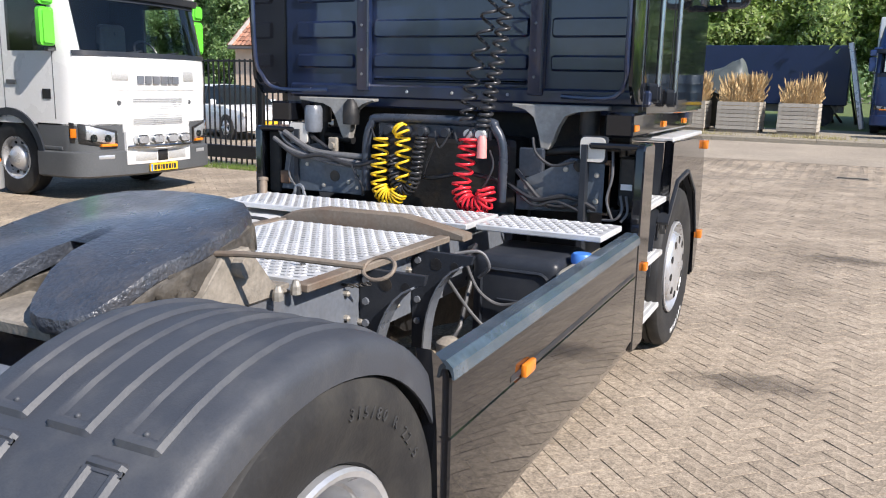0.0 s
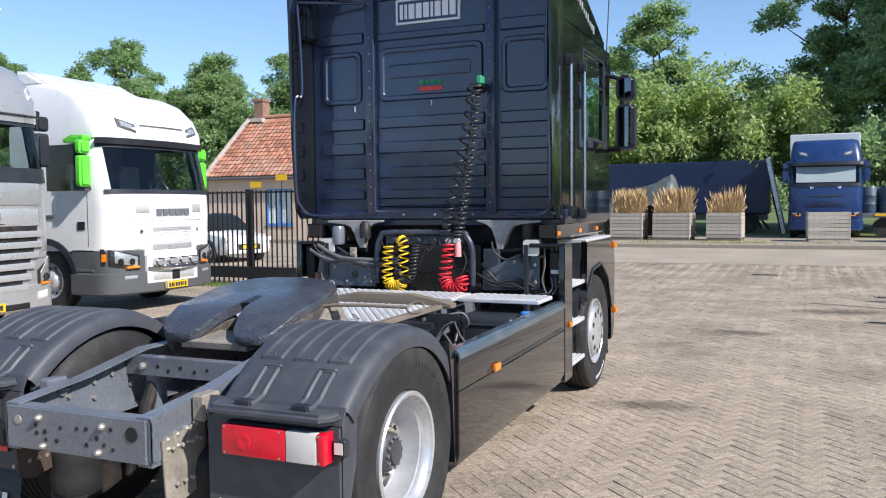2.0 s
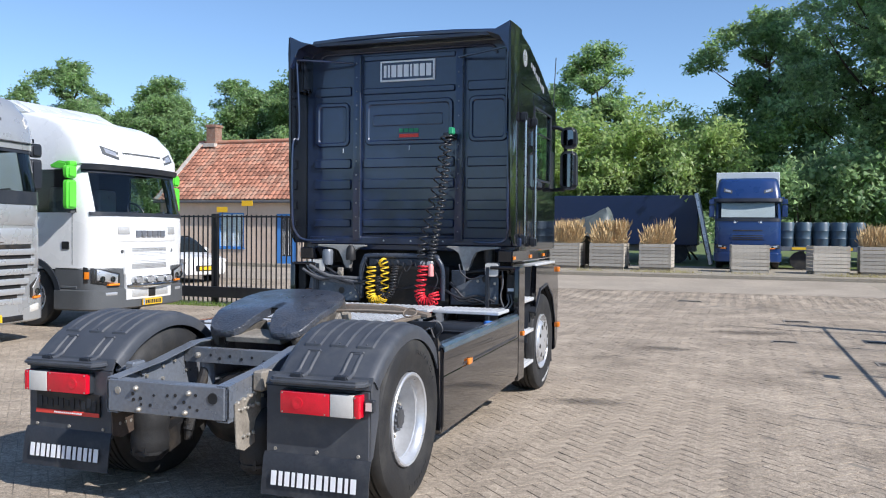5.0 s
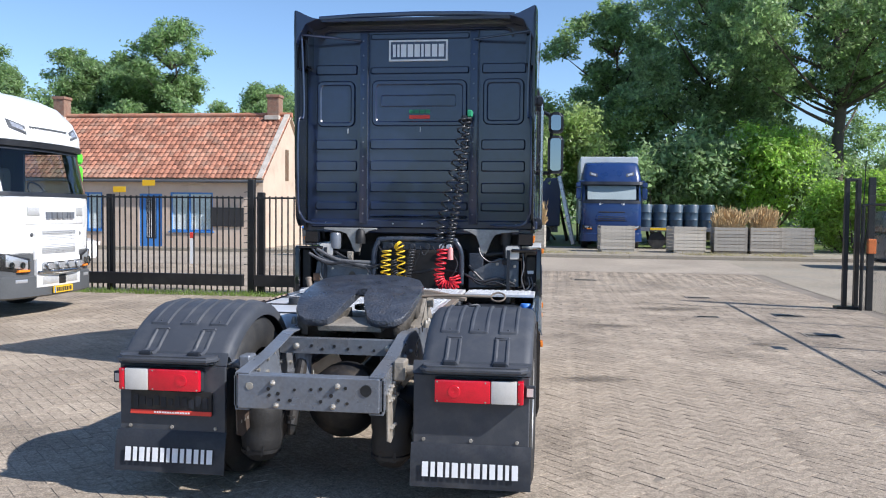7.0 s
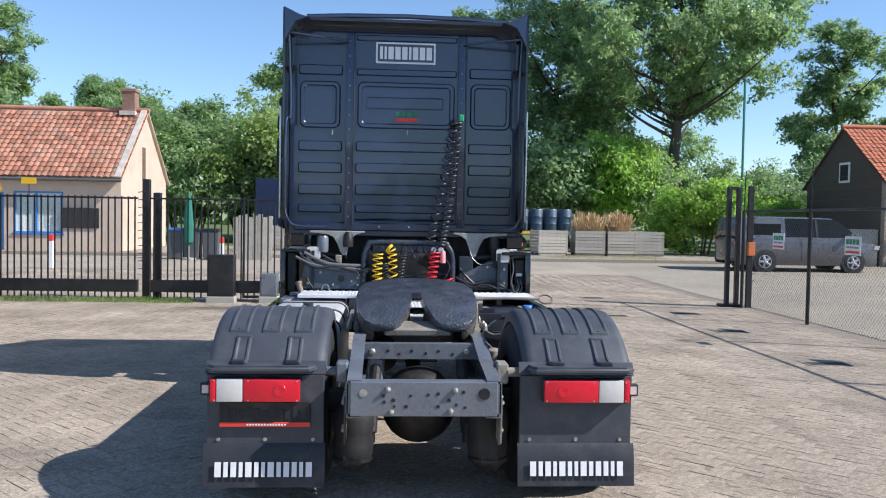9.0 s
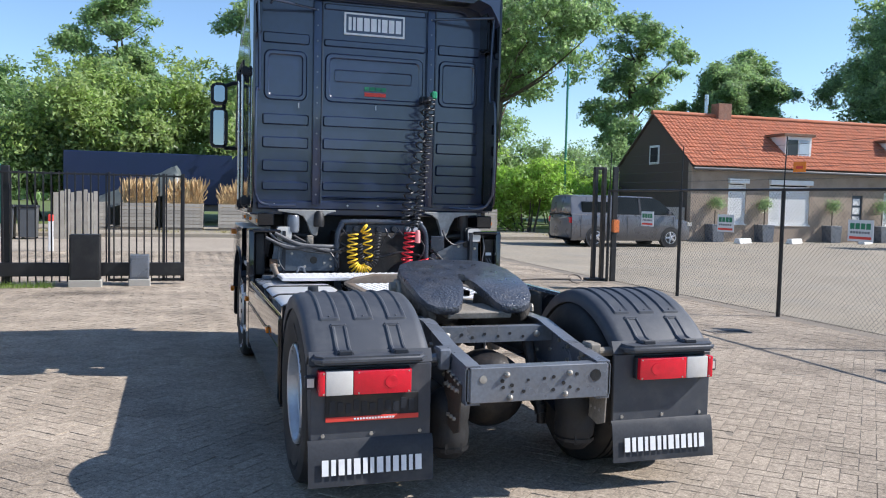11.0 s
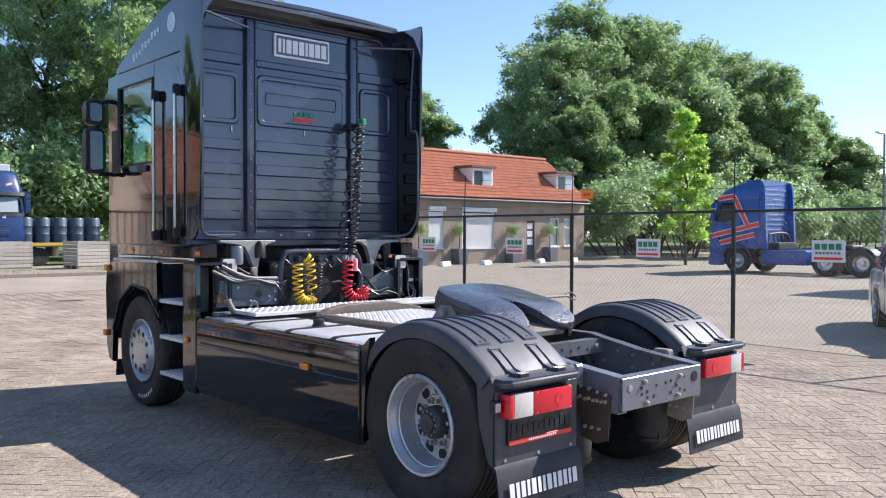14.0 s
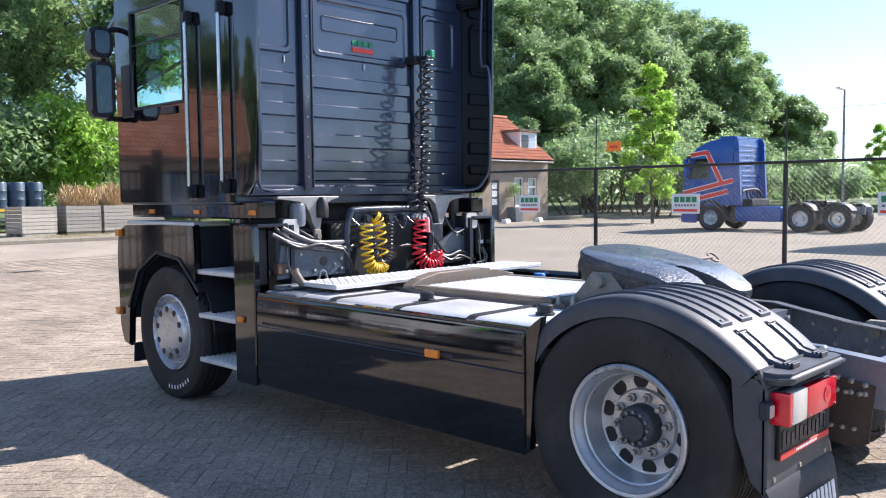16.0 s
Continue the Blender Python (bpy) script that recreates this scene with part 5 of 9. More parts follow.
for p in ([(-0.95, 3.50, 1.38), (-0.70, 3.48, 1.24), (-0.45, 3.5, 1.18), (-0.2, 3.52, 1.2)], [(-1.05, 3.5, 1.30), (-0.85, 3.47, 1.2), (-0.6, 3.47, 1.14), (-0.42, 3.5, 1.1)], [(0.45, 3.5, 1.12), (0.62, 3.46, 1.05), (0.80, 3.47, 1.08), (0.96, 3.48, 1.02)], [(0.5, 3.49, 1.2), (0.7, 3.47, 1.02), (0.9, 3.47, 1.06)], [(-0.4, 3.55, 1.25), (-0.1, 3.5, 1.12), (0.2, 3.5, 1.16), (0.42, 3.52, 1.12)]):
    bm = B()
    tube(bm, spline(p, 6), 0.013, 7)
    part("chassis_hose", bm, CABLE, truck, "black hose behind the cab", 40)
bm = B()
tube(bm, spline([(-1.02, 3.44, 1.34), (-0.80, 3.42, 1.24), (-0.55, 3.44, 1.22), (-0.42, 3.48, 1.22)], 6), 0.018, 9)
part("dusty_pipe", bm, CABLE_GREY, truck, "dusty grey pipe", 40)
for k, p in enumerate(([(-1.08, 3.46, 1.36), (-0.98, 3.43, 1.27), (-0.74, 3.43, 1.19), (-0.46, 3.47, 1.18)], [(-1.04, 3.45, 1.26), (-0.9, 3.42, 1.22), (-0.66, 3.43, 1.17), (-0.45, 3.47, 1.15)], [(-0.98, 3.45, 1.2), (-0.98, 3.43, 1.08), (-0.93, 3.44, 1.0)], [(-0.40, 3.45, 1.39), (-0.34, 3.41, 1.33), (-0.28, 3.42, 1.40)], [(0.02, 3.44, 1.39), (0.07, 3.40, 1.30), (0.13, 3.42, 1.39)], [(0.14, 3.44, 1.40), (0.20, 3.39, 1.33), (0.27, 3.41, 1.42), (0.33, 3.42, 1.35)], [(0.05, 3.43, 1.37), (-0.02, 3.44, 1.22), (-0.06, 3.46, 1.12)], [(0.36, 3.44, 1.30), (0.40, 3.40, 1.22), (0.36, 3.39, 1.12), (0.30, 3.40, 1.05)])):
    bm = B()
    tube(bm, spline(p, 6), 0.011 if k < 2 else 0.006, 7)
    part("air_line", bm, CABLE_GREY if k < 3 else CABLE, truck, "thin grey air line" if k < 3 else "", 40)
bm = B()
lathe(bm, [(0, 0.050), (0.05, 0.052), (0.12, 0.045), (0.15, 0.02), (0.15, 0.001)], (-0.60, 3.54, 1.40), "z", 14)
part("air_filter_cup", bm, GRIME, truck, "", 40)
bm = B()
box(bm, -0.72, -0.66, 3.47, 3.50, 1.20, 1.32, 0.006)
lathe(bm, [(0, 0.022), (0.015, 0.020), (0.015, 0.001)], (-0.69, 3.47, 1.27), "y", 12, -1)
part("pivot_lug", bm, DUSTY, truck)
bm = B()
box(bm, 1.06, 1.16, 3.52, 3.60, 1.04, 1.30, 0.01)
fb = part("fuse_box", bm, GRIME, truck)
bm = B()
box(bm, 1.075, 1.135, 3.514, 3.52, 1.13, 1.16)
part("fuse_label", bm, WHITE, fb, "small white label")
bm = B()
box(bm, 0.985, 1.02, 3.50, 3.53, 0.99, 1.28, 0.004)
part("rusty_strap", bm, RUST, truck, "rusty bolted strap")
for p in ([(1.03, 3.49, 1.33), (1.04, 3.47, 1.2), (1.02, 3.46, 1.08), (1.05, 3.47, 0.98)], [(1.08, 3.50, 1.10), (1.10, 3.47, 1.03), (1.07, 3.46, 0.98), (1.0, 3.47, 0.97)], [(1.11, 3.50, 1.10), (1.13, 3.47, 1.02), (1.10, 3.46, 0.97)]):
    bm = B()
    tube(bm, spline(p, 6), 0.007, 6)
    part("loose_wire", bm, CABLE_GREY, truck, "", 40)
bm = B()
lathe(bm, [(0, 0.034), (0.02, 0.034), (0.024, 0.026), (0.024, 0.014), (0.034, 0.014), (0.034, 0.001)], (0.86, 3.50, 1.245), "y", 20, -1)
part("pivot_bolt", bm, GRIME, truck, "", 40)
bm = B()
box(bm, 0.50, 0.64, 3.52, 3.56, 1.16, 1.32, 0.006)
part("grey_box", bm, HOOP, truck)
bm = B()
prism(bm, [(-1.06, 0.985), (-0.46, 0.985), (-0.46, 1.14), (-0.62, 1.20), (-1.02, 1.22)], "y", 3.455, 3.475, 0.006)
cp = part("chassis_plate", bm, MOUNT, truck, "grey-blue chassis plate behind the cab")
bm = B()
lathe(bm, [(0, 0.034), (0.003, 0.034), (0.003, 0.001)], (-0.66, 3.455, 1.09), "y", 18, -1)
part("plate_hole", bm, GRIME, cp)
bolts("bolt", cp, [(x, 3.455, z) for x, z in ((-0.50, 1.03), (-0.50, 1.10), (-0.56, 1.06), (-0.74, 1.03), (-0.86, 1.15), (-0.98, 1.04))], "y", -1, [(0, 0.013), (0.008, 0.012), (0.010, 0.001)])
for k, p in enumerate(([(-1.10, 3.44, 1.30), (-0.96, 3.42, 1.235), (-0.78, 3.42, 1.20), (-0.55, 3.43, 1.19), (-0.40, 3.46, 1.16)], [(-1.05, 3.43, 1.27), (-0.90, 3.41, 1.20), (-0.72, 3.41, 1.215), (-0.52, 3.42, 1.17), (-0.36, 3.46, 1.20)], [(-0.52, 3.42, 1.18), (-0.48, 3.40, 1.12), (-0.44, 3.41, 1.05), (-0.45, 3.43, 0.99)], [(0.55, 3.45, 1.06), (0.64, 3.43, 1.02), (0.75, 3.44, 1.05), (0.88, 3.44, 1.01)], [(0.60, 3.46, 1.38), (0.63, 3.44, 1.30), (0.72, 3.45, 1.24), (0.84, 3.46, 1.27)])):
    bm = B()
    tube(bm, spline(p, 6), 0.014 if k < 2 else 0.008, 8)
    part("chassis_cable", bm, CABLE_GREY if k == 0 else CABLE, truck, "dusty bundle of cables" if k < 2 else "", 40)
bm = B()
lathe(bm, [(0, 0.045), (0.02, 0.055), (0.14, 0.055), (0.16, 0.045), (0.16, 0.001)], (-0.845, 3.50, 1.345), "z", 18)
part("damper_top", bm, CHASSIS, truck, "dusty damper sleeve", 40)
bm = B()
box(bm, -1.06, -0.99, 3.44, 3.50, 1.02, 1.10, 0.006)
part("rusty_bracket", bm, RUST, truck, "rusty bracket")
bm = B()
box(bm, -1.19, -1.10, 3.50, 3.60, 0.95, 1.34, 0.01)
part("side_box", bm, GRIME, truck)
# hose hoop and couplings
bm = B()
tube(bm, spline([(-0.44, 3.46, 1.02), (-0.44, 3.46, 1.30), (-0.40, 3.46, 1.42), (-0.32, 3.46, 1.45), (0.30, 3.46, 1.45), (0.38, 3.46, 1.42), (0.43, 3.46, 1.30), (0.43, 3.46, 1.02)], 6), 0.026, 10)
hoop = part("hose_hoop", bm, HOOP, truck, "dark tubular hose carrier", 40)
bm = B()
box(bm, -0.36, 0.36, 3.46, 3.48, 1.35, 1.43, 0.008)
part("coupling_bar", bm, HOOP, hoop)
for x in (-0.27, -0.16, -0.05, 0.10, 0.24, 0.31):
    bm = B()
    lathe(bm, [(0, 0.030), (0.03, 0.030), (0.04, 0.024), (0.06, 0.024), (0.06, 0.001)], (x, 3.46, 1.385), "y", 14, -1)
    part("coupling", bm, PLASTIC if x < 0.2 else RIM, hoop)


def hose(name, pts, radius, turns, r, mt, label):
    bm = B()
    tube(bm, coil(pts, radius, turns, 9), r, 6)
    return part(name, bm, mt, truck, label, 60)


hose("yellow_hose", [(-0.30, 3.40, 1.34), (-0.31, 3.39, 1.20), (-0.30, 3.38, 1.06), (-0.25, 3.37, 1.005), (-0.19, 3.37, 1.01), (-0.165, 3.37, 1.04)], 0.046, 15, 0.0075, YELLOW, "yellow coiled air hose")
hose("yellow_hose", [(-0.20, 3.42, 1.40), (-0.17, 3.41, 1.36), (-0.16, 3.40, 1.24), (-0.15, 3.39, 1.08)], 0.042, 7, 0.0075, YELLOW, "yellow coiled air hose")
hose("black_hose", [(-0.24, 3.42, 1.24), (-0.22, 3.41, 1.12), (-0.16, 3.40, 1.04), (-0.09, 3.40, 1.10), (-0.07, 3.41, 1.24), (-0.05, 3.42, 1.36)], 0.032, 24, 0.0065, CABLE, "black coiled cable")
hose("red_hose", [(0.25, 3.40, 1.36), (0.24, 3.39, 1.24), (0.22, 3.38, 1.10), (0.26, 3.36, 1.02), (0.34, 3.34, 1.005), (0.39, 3.34, 1.04), (0.375, 3.35, 1.10)], 0.050, 17, 0.0078, REDHOSE, "red coiled air hose")
bm = B()
lathe(bm, [(0, 0.028), (0.10, 0.026), (0.12, 0.016), (0.12, 0.001)], (0.33, 3.40, 1.26), "z", 12)
part("red_plug", bm, mat("faded_red_plug", (0.75, 0.30, 0.28), 0.5, var=0.15), truck, "faded pink-red coupling", 40)
hose("upper_cable", [(0.43, 3.50, 2.64), (0.38, 3.49, 2.30), (0.30, 3.47, 1.95), (0.23, 3.45, 1.62), (0.22, 3.44, 1.44)], 0.040, 14, 0.0085, CABLE, "long black coiled cable down the cab back")
hose("upper_cable", [(0.47, 3.50, 2.64), (0.44, 3.49, 2.30), (0.40, 3.47, 1.95), (0.35, 3.45, 1.62), (0.31, 3.44, 1.42)], 0.036, 24, 0.0092, CABLE, "long black coiled cable down the cab back")
bm = B()
box(bm, 0.40, 0.50, 3.58, 3.72, 2.62, 2.68, 0.01)
box(bm, 0.42, 0.48, 3.47, 3.60, 2.63, 2.67, 0.01)
ck = part("cable_hook", bm, PLASTIC, truck)
bm = B()
box(bm, 0.47, 0.52, 3.47, 3.55, 2.65, 2.72, 0.01)
part("green_plug", bm, mat("green_plug", (0.03, 0.30, 0.14), 0.4), ck, "green plug")

# ---- foliage ----
LEAF = leaf_mat("tree_leaves", (0.215, 0.305, 0.135))
LEAF_DARK = leaf_mat("dark_tree_leaves", (0.220, 0.308, 0.145))
LEAF_LIGHT = leaf_mat("light_tree_leaves", (0.28, 0.42, 0.085))
LEAF_BUSH = leaf_mat("yellowish_bush_leaves", (0.275, 0.355, 0.125))
BARK = mat("bark", (0.10, 0.08, 0.06), 0.9, var=0.3, scale=4, fine=30, bump=0.5)
STRAW = mat("dry_grass", (0.54, 0.375, 0.185), 0.8, var=0.25, scale=6, bump=0, island=0.25)


def leaf_mesh(name, centres, size, seed, material, up=0.6):
    """Many small pointed leaves at the given places."""
    rng = np.random.default_rng(seed)
    n = len(centres)
    out = centres - centres.mean(0)
    out /= np.linalg.norm(out, axis=1)[:, None] + 1e-9
    face = 0.55 * out + 0.62 * rng.normal(size=(n, 3))
    face[:, 2] += up
    face /= np.linalg.norm(face, axis=1)[:, None] + 1e-9
    d = np.cross(face, rng.normal(size=(n, 3)))
    d /= np.linalg.norm(d, axis=1)[:, None] + 1e-9
    w = np.cross(face, d)
    ln = (size * rng.uniform(0.6, 1.4, n))[:, None]
    v = np.stack([centres - d * ln * 0.5 + w * ln * 0.30, centres + d * ln * 0.55, centres - d * ln * 0.5 - w * ln * 0.30], 1).reshape(-1, 3)
    me = bpy.data.meshes.new(name)
    me.from_pydata(v, [], np.arange(3 * n).reshape(n, 3))
    me.materials.append(material)
    return me


def crown_points(rng, n, blobs):
    """Points in small clumps on twigs that stand over a set of uneven masses (x, y, z, r)."""
    sub = []
    for x, y, z, r in blobs:
        d = rng.normal(size=(9, 3))
        d /= np.linalg.norm(d, axis=1)[:, None]
        d[:, 2] = np.where(d[:, 2] < -0.45, -d[:, 2], d[:, 2])
        for k in range(9):
            o = r * rng.uniform(0.45, 1.0)
            sub.append((x + d[k, 0] * o, y + d[k, 1] * o, z + d[k, 2] * o * 0.9, r * rng.uniform(0.26, 0.52)))
    blobs = np.array(sub)
    wt = blobs[:, 3] ** 2
    per = 22
    m = max(1, n // per)
    pick = rng.choice(len(blobs), m, p=wt / wt.sum())
    d = rng.normal(size=(m, 3))
    d /= np.linalg.norm(d, axis=1)[:, None]
    d[:, 2] = np.where(d[:, 2] < -0.5, -d[:, 2], d[:, 2])
    rad = blobs[pick, 3] * rng.uniform(0.15, 1.45, m) ** 0.75
    c = blobs[pick, :3] + d * rad[:, None]
    spread = 0.11 * np.sqrt(blobs[pick, 3])[:, None, None] + 0.09
    return (c[:, None, :] + rng.normal(size=(m, per, 3)) * spread * np.array([1, 1, 0.75])).reshape(-1, 3)


def tree(name, seed, height, spread, trunk, leaves, size, material, label, k=16, lump=1.0):
    """Tapered trunk, limbs that fork, and a crown of leaf clumps of uneven outline."""
    rng = np.random.default_rng(seed)
    root = thing(name, label, "tree")
    bm = B()
    r0 = (0.018 * height + 0.06) * (1.0 if spread > 2 else 0.45)
    axis = [(rng.normal() * 0.03 * z, rng.normal() * 0.03 * z, z) for z in np.linspace(0, height * 0.82, 7)]
    tube(bm, axis, [r0 * (1 - 0.85 * i / 6) for i in range(7)], 9)
    blobs = []
    for i in range(k):
        f = (i + 0.5) / k
        z = trunk + (height - trunk) * (0.06 + 0.86 * f)
        wide = spread * (math.sin(math.pi * (0.18 + 0.74 * f)) ** 0.75)
        a = i * 2.4 + rng.uniform(-0.4, 0.4)
        ro = wide * rng.uniform(0.25, 0.98)
        r = spread * rng.uniform(0.30, 0.46) * (1.05 - 0.35 * f) * lump
        p = (ro * math.cos(a), ro * math.sin(a), z)
        blobs.append((*p, r))
        zb = min(height * 0.78, z - ro * 0.55)
        st = Vector((0, 0, max(trunk * 0.7, zb)))
        tube(bm, spline([st, st.lerp(Vector(p), 0.5) + Vector((0, 0, -0.05 * ro)), p], 4), [max(0.015, r0 * (0.42 if k < 30 else 0.28) * (1 - 0.88 * j / 8)) for j in range(9)], 6)
    blobs.append((0, 0, height - spread * 0.30, spread * 0.34))
    part("trunk", bm, BARK, root, "", 50)
    pts = crown_points(rng, leaves, blobs)
    o = new("crown", leaf_mesh("crown", pts, size, seed + 7, material))
    o.parent = root
    o["kind"] = "stuff"
    return root


def bush(name, seed, w, d, h, leaves, size, material, label, low=0.25, k=14):
    rng = np.random.default_rng(seed)
    root = thing(name, label, "bush")
    blobs = []
    for i in range(k):
        r = h * rng.uniform(0.22, 0.36)
        blobs.append((rng.uniform(-w / 2 + r * 0.6, w / 2 - r * 0.6), rng.uniform(-d / 2, d / 2) * 0.7, rng.uniform(low, 0.78) * h, r))
    bm = B()
    for i in range(7):
        b = blobs[i * 2]
        tube(bm, spline([(b[0] * 0.5, b[1] * 0.5, 0), (b[0] * 0.8, b[1] * 0.8, b[2] * 0.5), b[:3]], 3), [0.05, 0.045, 0.04, 0.03, 0.025, 0.02, 0.012], 5)
    part("stem", bm, BARK, root)
    pts = crown_points(rng, leaves, blobs)
    pts = pts[pts[:, 2] > 0.03]
    o = new("foliage", leaf_mesh("foliage", pts, size, seed + 3, material))
    o.parent = root
    o["kind"] = "stuff"
    return root


ZF = FAR        # level of the ground past the kerb
t_a = tree("tree", 11, 13.0, 4.0, 2.6, 40000, 0.20, LEAF, "tall leafy tree with uneven green crown", 30, 0.76)
t_b = tree("tree", 23, 17.5, 6.0, 4.6, 72000, 0.215, LEAF_DARK, "large spreading deciduous tree with dense crown", 38, 0.92)
t_c = tree("tree", 37, 10.5, 4.2, 1.4, 310000, 0.17, LEAF, "round leafy tree at the edge of a wood", 30, 0.90)
t_d = tree("tree", 41, 7.4, 1.20, 1.0, 11500, 0.18, LEAF_LIGHT, "slender young tree with light green leaves", 22, 0.84)
t_e = tree("tree", 71, 19.0, 7.0, 6.6, 78000, 0.21, LEAF, "large spreading oak with bare trunk and open crown", 44, 0.68)
b_a = bush("bush", 51, 7.5, 4.0, 6.2, 32000, 0.175, LEAF, "tall dense green bushes under the trees")
b_b = bush("bush", 57, 3.9, 2.4, 2.9, 40000, 0.115, LEAF_LIGHT, "dense bright green hedge bush", 0.12, 20)
b_e = bush("bush", 93, 7.5, 4.0, 6.2, 34000, 0.175, LEAF_BUSH, "tall yellowish green bushes behind the trailer")
b_d = bush("bush", 87, 3.2, 2.2, 6.8, 17000, 0.17, LEAF_LIGHT, "tall light green willow shrub under the trees")
b_c = bush("bush", 63, 6.0, 3.0, 3.6, 20000, 0.155, LEAF_DARK, "dark green shrubs at the road side")


def plant(src, rows):
    for i, (x, y, sc, turn) in enumerate(rows):
        m = pose(x, y, ZF if y > 26 else rise(y), 0, 0, turn)
        if i == 0:
            src.matrix_basis = m
            src.scale = (sc, sc, sc)
        else:
            o = copy_thing(src, m)
            o.scale = (sc, sc, sc)
        src["group"] = "trees round the yard"


plant(t_e, [(15.3, 40, 1.0, 10)])
plant(t_b, [(10.2, 46, 0.98, 80), (66, 47, 1.22, 130), (55, 46, 1.22, 200), (77, 41, 1.12, 50), (48, 42, 0.95, 250), (60, 42, 1.18, 20), (71, 44, 1.15, 300)])
plant(t_a, [(-5.0, 46, 0.96, 0), (4.8, 49, 1.12, 70), (-24.5, 49, 1.08, 40), (-32, 50, 0.95, 200), (-45, 47, 1.08, 110), (40, 50, 1.0, 90), (72, 35, 1.3, 10), (-56, 44, 1.05, 300), (31.2, 52, 1.18, 150), (-38.5, 49, 0.98, 20), (79, 35, 1.05, 60)])
plant(t_c, [(-35, 45, 0.98, 0), (-28, 50, 1.1, 90), (-19, 53, 0.95, 150), (-50, 44, 1.0, 30), (36, 47, 1.05, 100), (83, 33, 1.0, 20), (62, 37, 1.3, 300), (-14, 56, 0.85, 330), (-41, 44, 0.95, 200), (54, 39, 1.25, 70), (68, 36, 1.25, 170), (46, 38, 1.0, 230)])
plant(t_d, [(31.5, 19.5, 1.0, 0), (80, 24, 1.0, 80)])
plant(b_e, [(-4.0, 41, 1.22, 0), (2.6, 42.5, 1.25, 40)])
plant(b_a, [(-11, 41, 1.2, 80), (-17, 43, 1.1, 10), (20, 42, 0.8, 220), (27, 44, 0.9, 300), (-24, 44, 0.95, 130), (34, 40, 1.0, 20), (-8, 43, 1.25, 190), (-28, 46, 1.38, 60), (-34, 46, 1.4, 150), (-21, 47, 1.3, 250), (-40, 46, 1.45, 330), (17, 47, 1.2, 20)])
plant(b_b, [(13.4, 30.9, 1.08, 0), (17.2, 33, 0.95, 120)])
plant(b_d, [(11.5, 37.6, 1.0, 30)])
plant(b_c, [(37.6, 27.5, 1.35, 0), (40.5, 25.0, 1.2, 70), (45, 22, 1.0, 140), (30, 37, 1.0, 20), (20.0, 35, 1.0, 220), (42.5, 28.5, 1.5, 320), (60, 22, 1.0, 100), (10, 40, 1.6, 160), (6.8, 41, 1.75, 100), (46, 32, 1.7, 45), (54, 31, 1.75, 110), (63, 29, 1.6, 200), (72, 28, 1.5, 10)])
for o in (t_e, t_a, t_b, t_c, t_d, b_a, b_b, b_d, b_e, b_c):
    tagged(o, group="trees and bushes round the yard")

# far low wood that closes the horizon
rng = np.random.default_rng(5)
pts = []
for a in np.linspace(0, 2 * math.pi, 130, endpoint=False):
    r = 135 + 14 * math.sin(a * 5) + 6 * math.sin(a * 13)
    hgt = 7.0 + 2.0 * math.sin(a * 9) + 1.5 * math.sin(a * 23)
    n = 420
    pts.append(np.stack([r * np.sin(a) + rng.normal(0, 4.2, n), r * np.cos(a) + rng.normal(0, 4.2, n), np.abs(rng.uniform(0, 1, n)) ** 0.8 * hgt], 1))
fw = new("far_wood", leaf_mesh("far_wood", np.concatenate(pts), 1.5, 9, LEAF_DARK))
tagged(fw, "far belt of dark green woodland", "wood", kind="stuff")

# ---- yard surfaces ----
def flat(name, x0, x1, y0, y1, z0, z1, mt, label, cat, bev=0.0):
    bm = B()
    box(bm, x0, x1, y0, y1, z0, z1, bev)
    return tagged(part(name, bm, mt), label, cat, kind="structure")


def slope_sheet(name, x0, x1, ys, lift, mt, label, cat):
    bm = B()
    rows = [[bm.verts.new((x, y, rise(y) + lift)) for x in (x0, x1)] for y in ys]
    for a, b in zip(rows, rows[1:]):
        bm.faces.new((a[0], a[1], b[1], b[0]))
    return tagged(part(name, bm, mt), label, cat, kind="structure")


slope_sheet("road", 7.15, 90, (-40, -10, 0, 8, 15, 17, 19, 21, 23, 25, 26.3), 0.004, ASPHALT, "worn grey asphalt road beyond the fence", "road")
slope_sheet("yard_apron", -30, 7.15, (20.0, 21, 22, 23, 24, 25, 26.3), 0.004, mat("worn_yard_concrete", (0.345, 0.290, 0.226), 0.9, var=0.3, scale=0.6, fine=60, bump=0.25, grit=0.35, grit_size=20.0, dirt=(0.24, 0.21, 0.17), dirt_amount=0.35), "worn pale concrete apron by the kerb", "road")
KERBSTONE = mat("sandy_worn_concrete", (0.31, 0.27, 0.21), 0.9, var=0.3, scale=1.2, fine=50, bump=0.3, grit=0.3, grit_size=18.0, dirt=(0.20, 0.17, 0.11), dirt_amount=0.55)
flat("pavement", -60, 60, KERB_Y + 0.14, 33.5, 0.0, ZF - 0.004, KERBSTONE, "pale worn pavement past the kerb", "pavement")
slab = bpy.data.objects["pavement"]
flat("verge", -90, 140, 33.5, 120, 0.0, ZF - 0.012, GRASS, "rough grass ground under the trees", "ground")
flat("grass_bank", 56, 160, 8, 33.4, 0.0, 0.55, GRASS, "rough green grass bank behind the road", "grass", 0.3)
bm = B()
prism(bm, [(0, 0), (0.14, 0), (0.14, 0.30), (0.03, 0.30), (0, 0.265)], "x", 0.004, 0.996)
k0 = part("kerbstone", bm, KERBSTONE, slab)
k0.matrix_basis = pose(-16, KERB_Y, ZF - 0.30 - 0.01, 0, 0, 0)
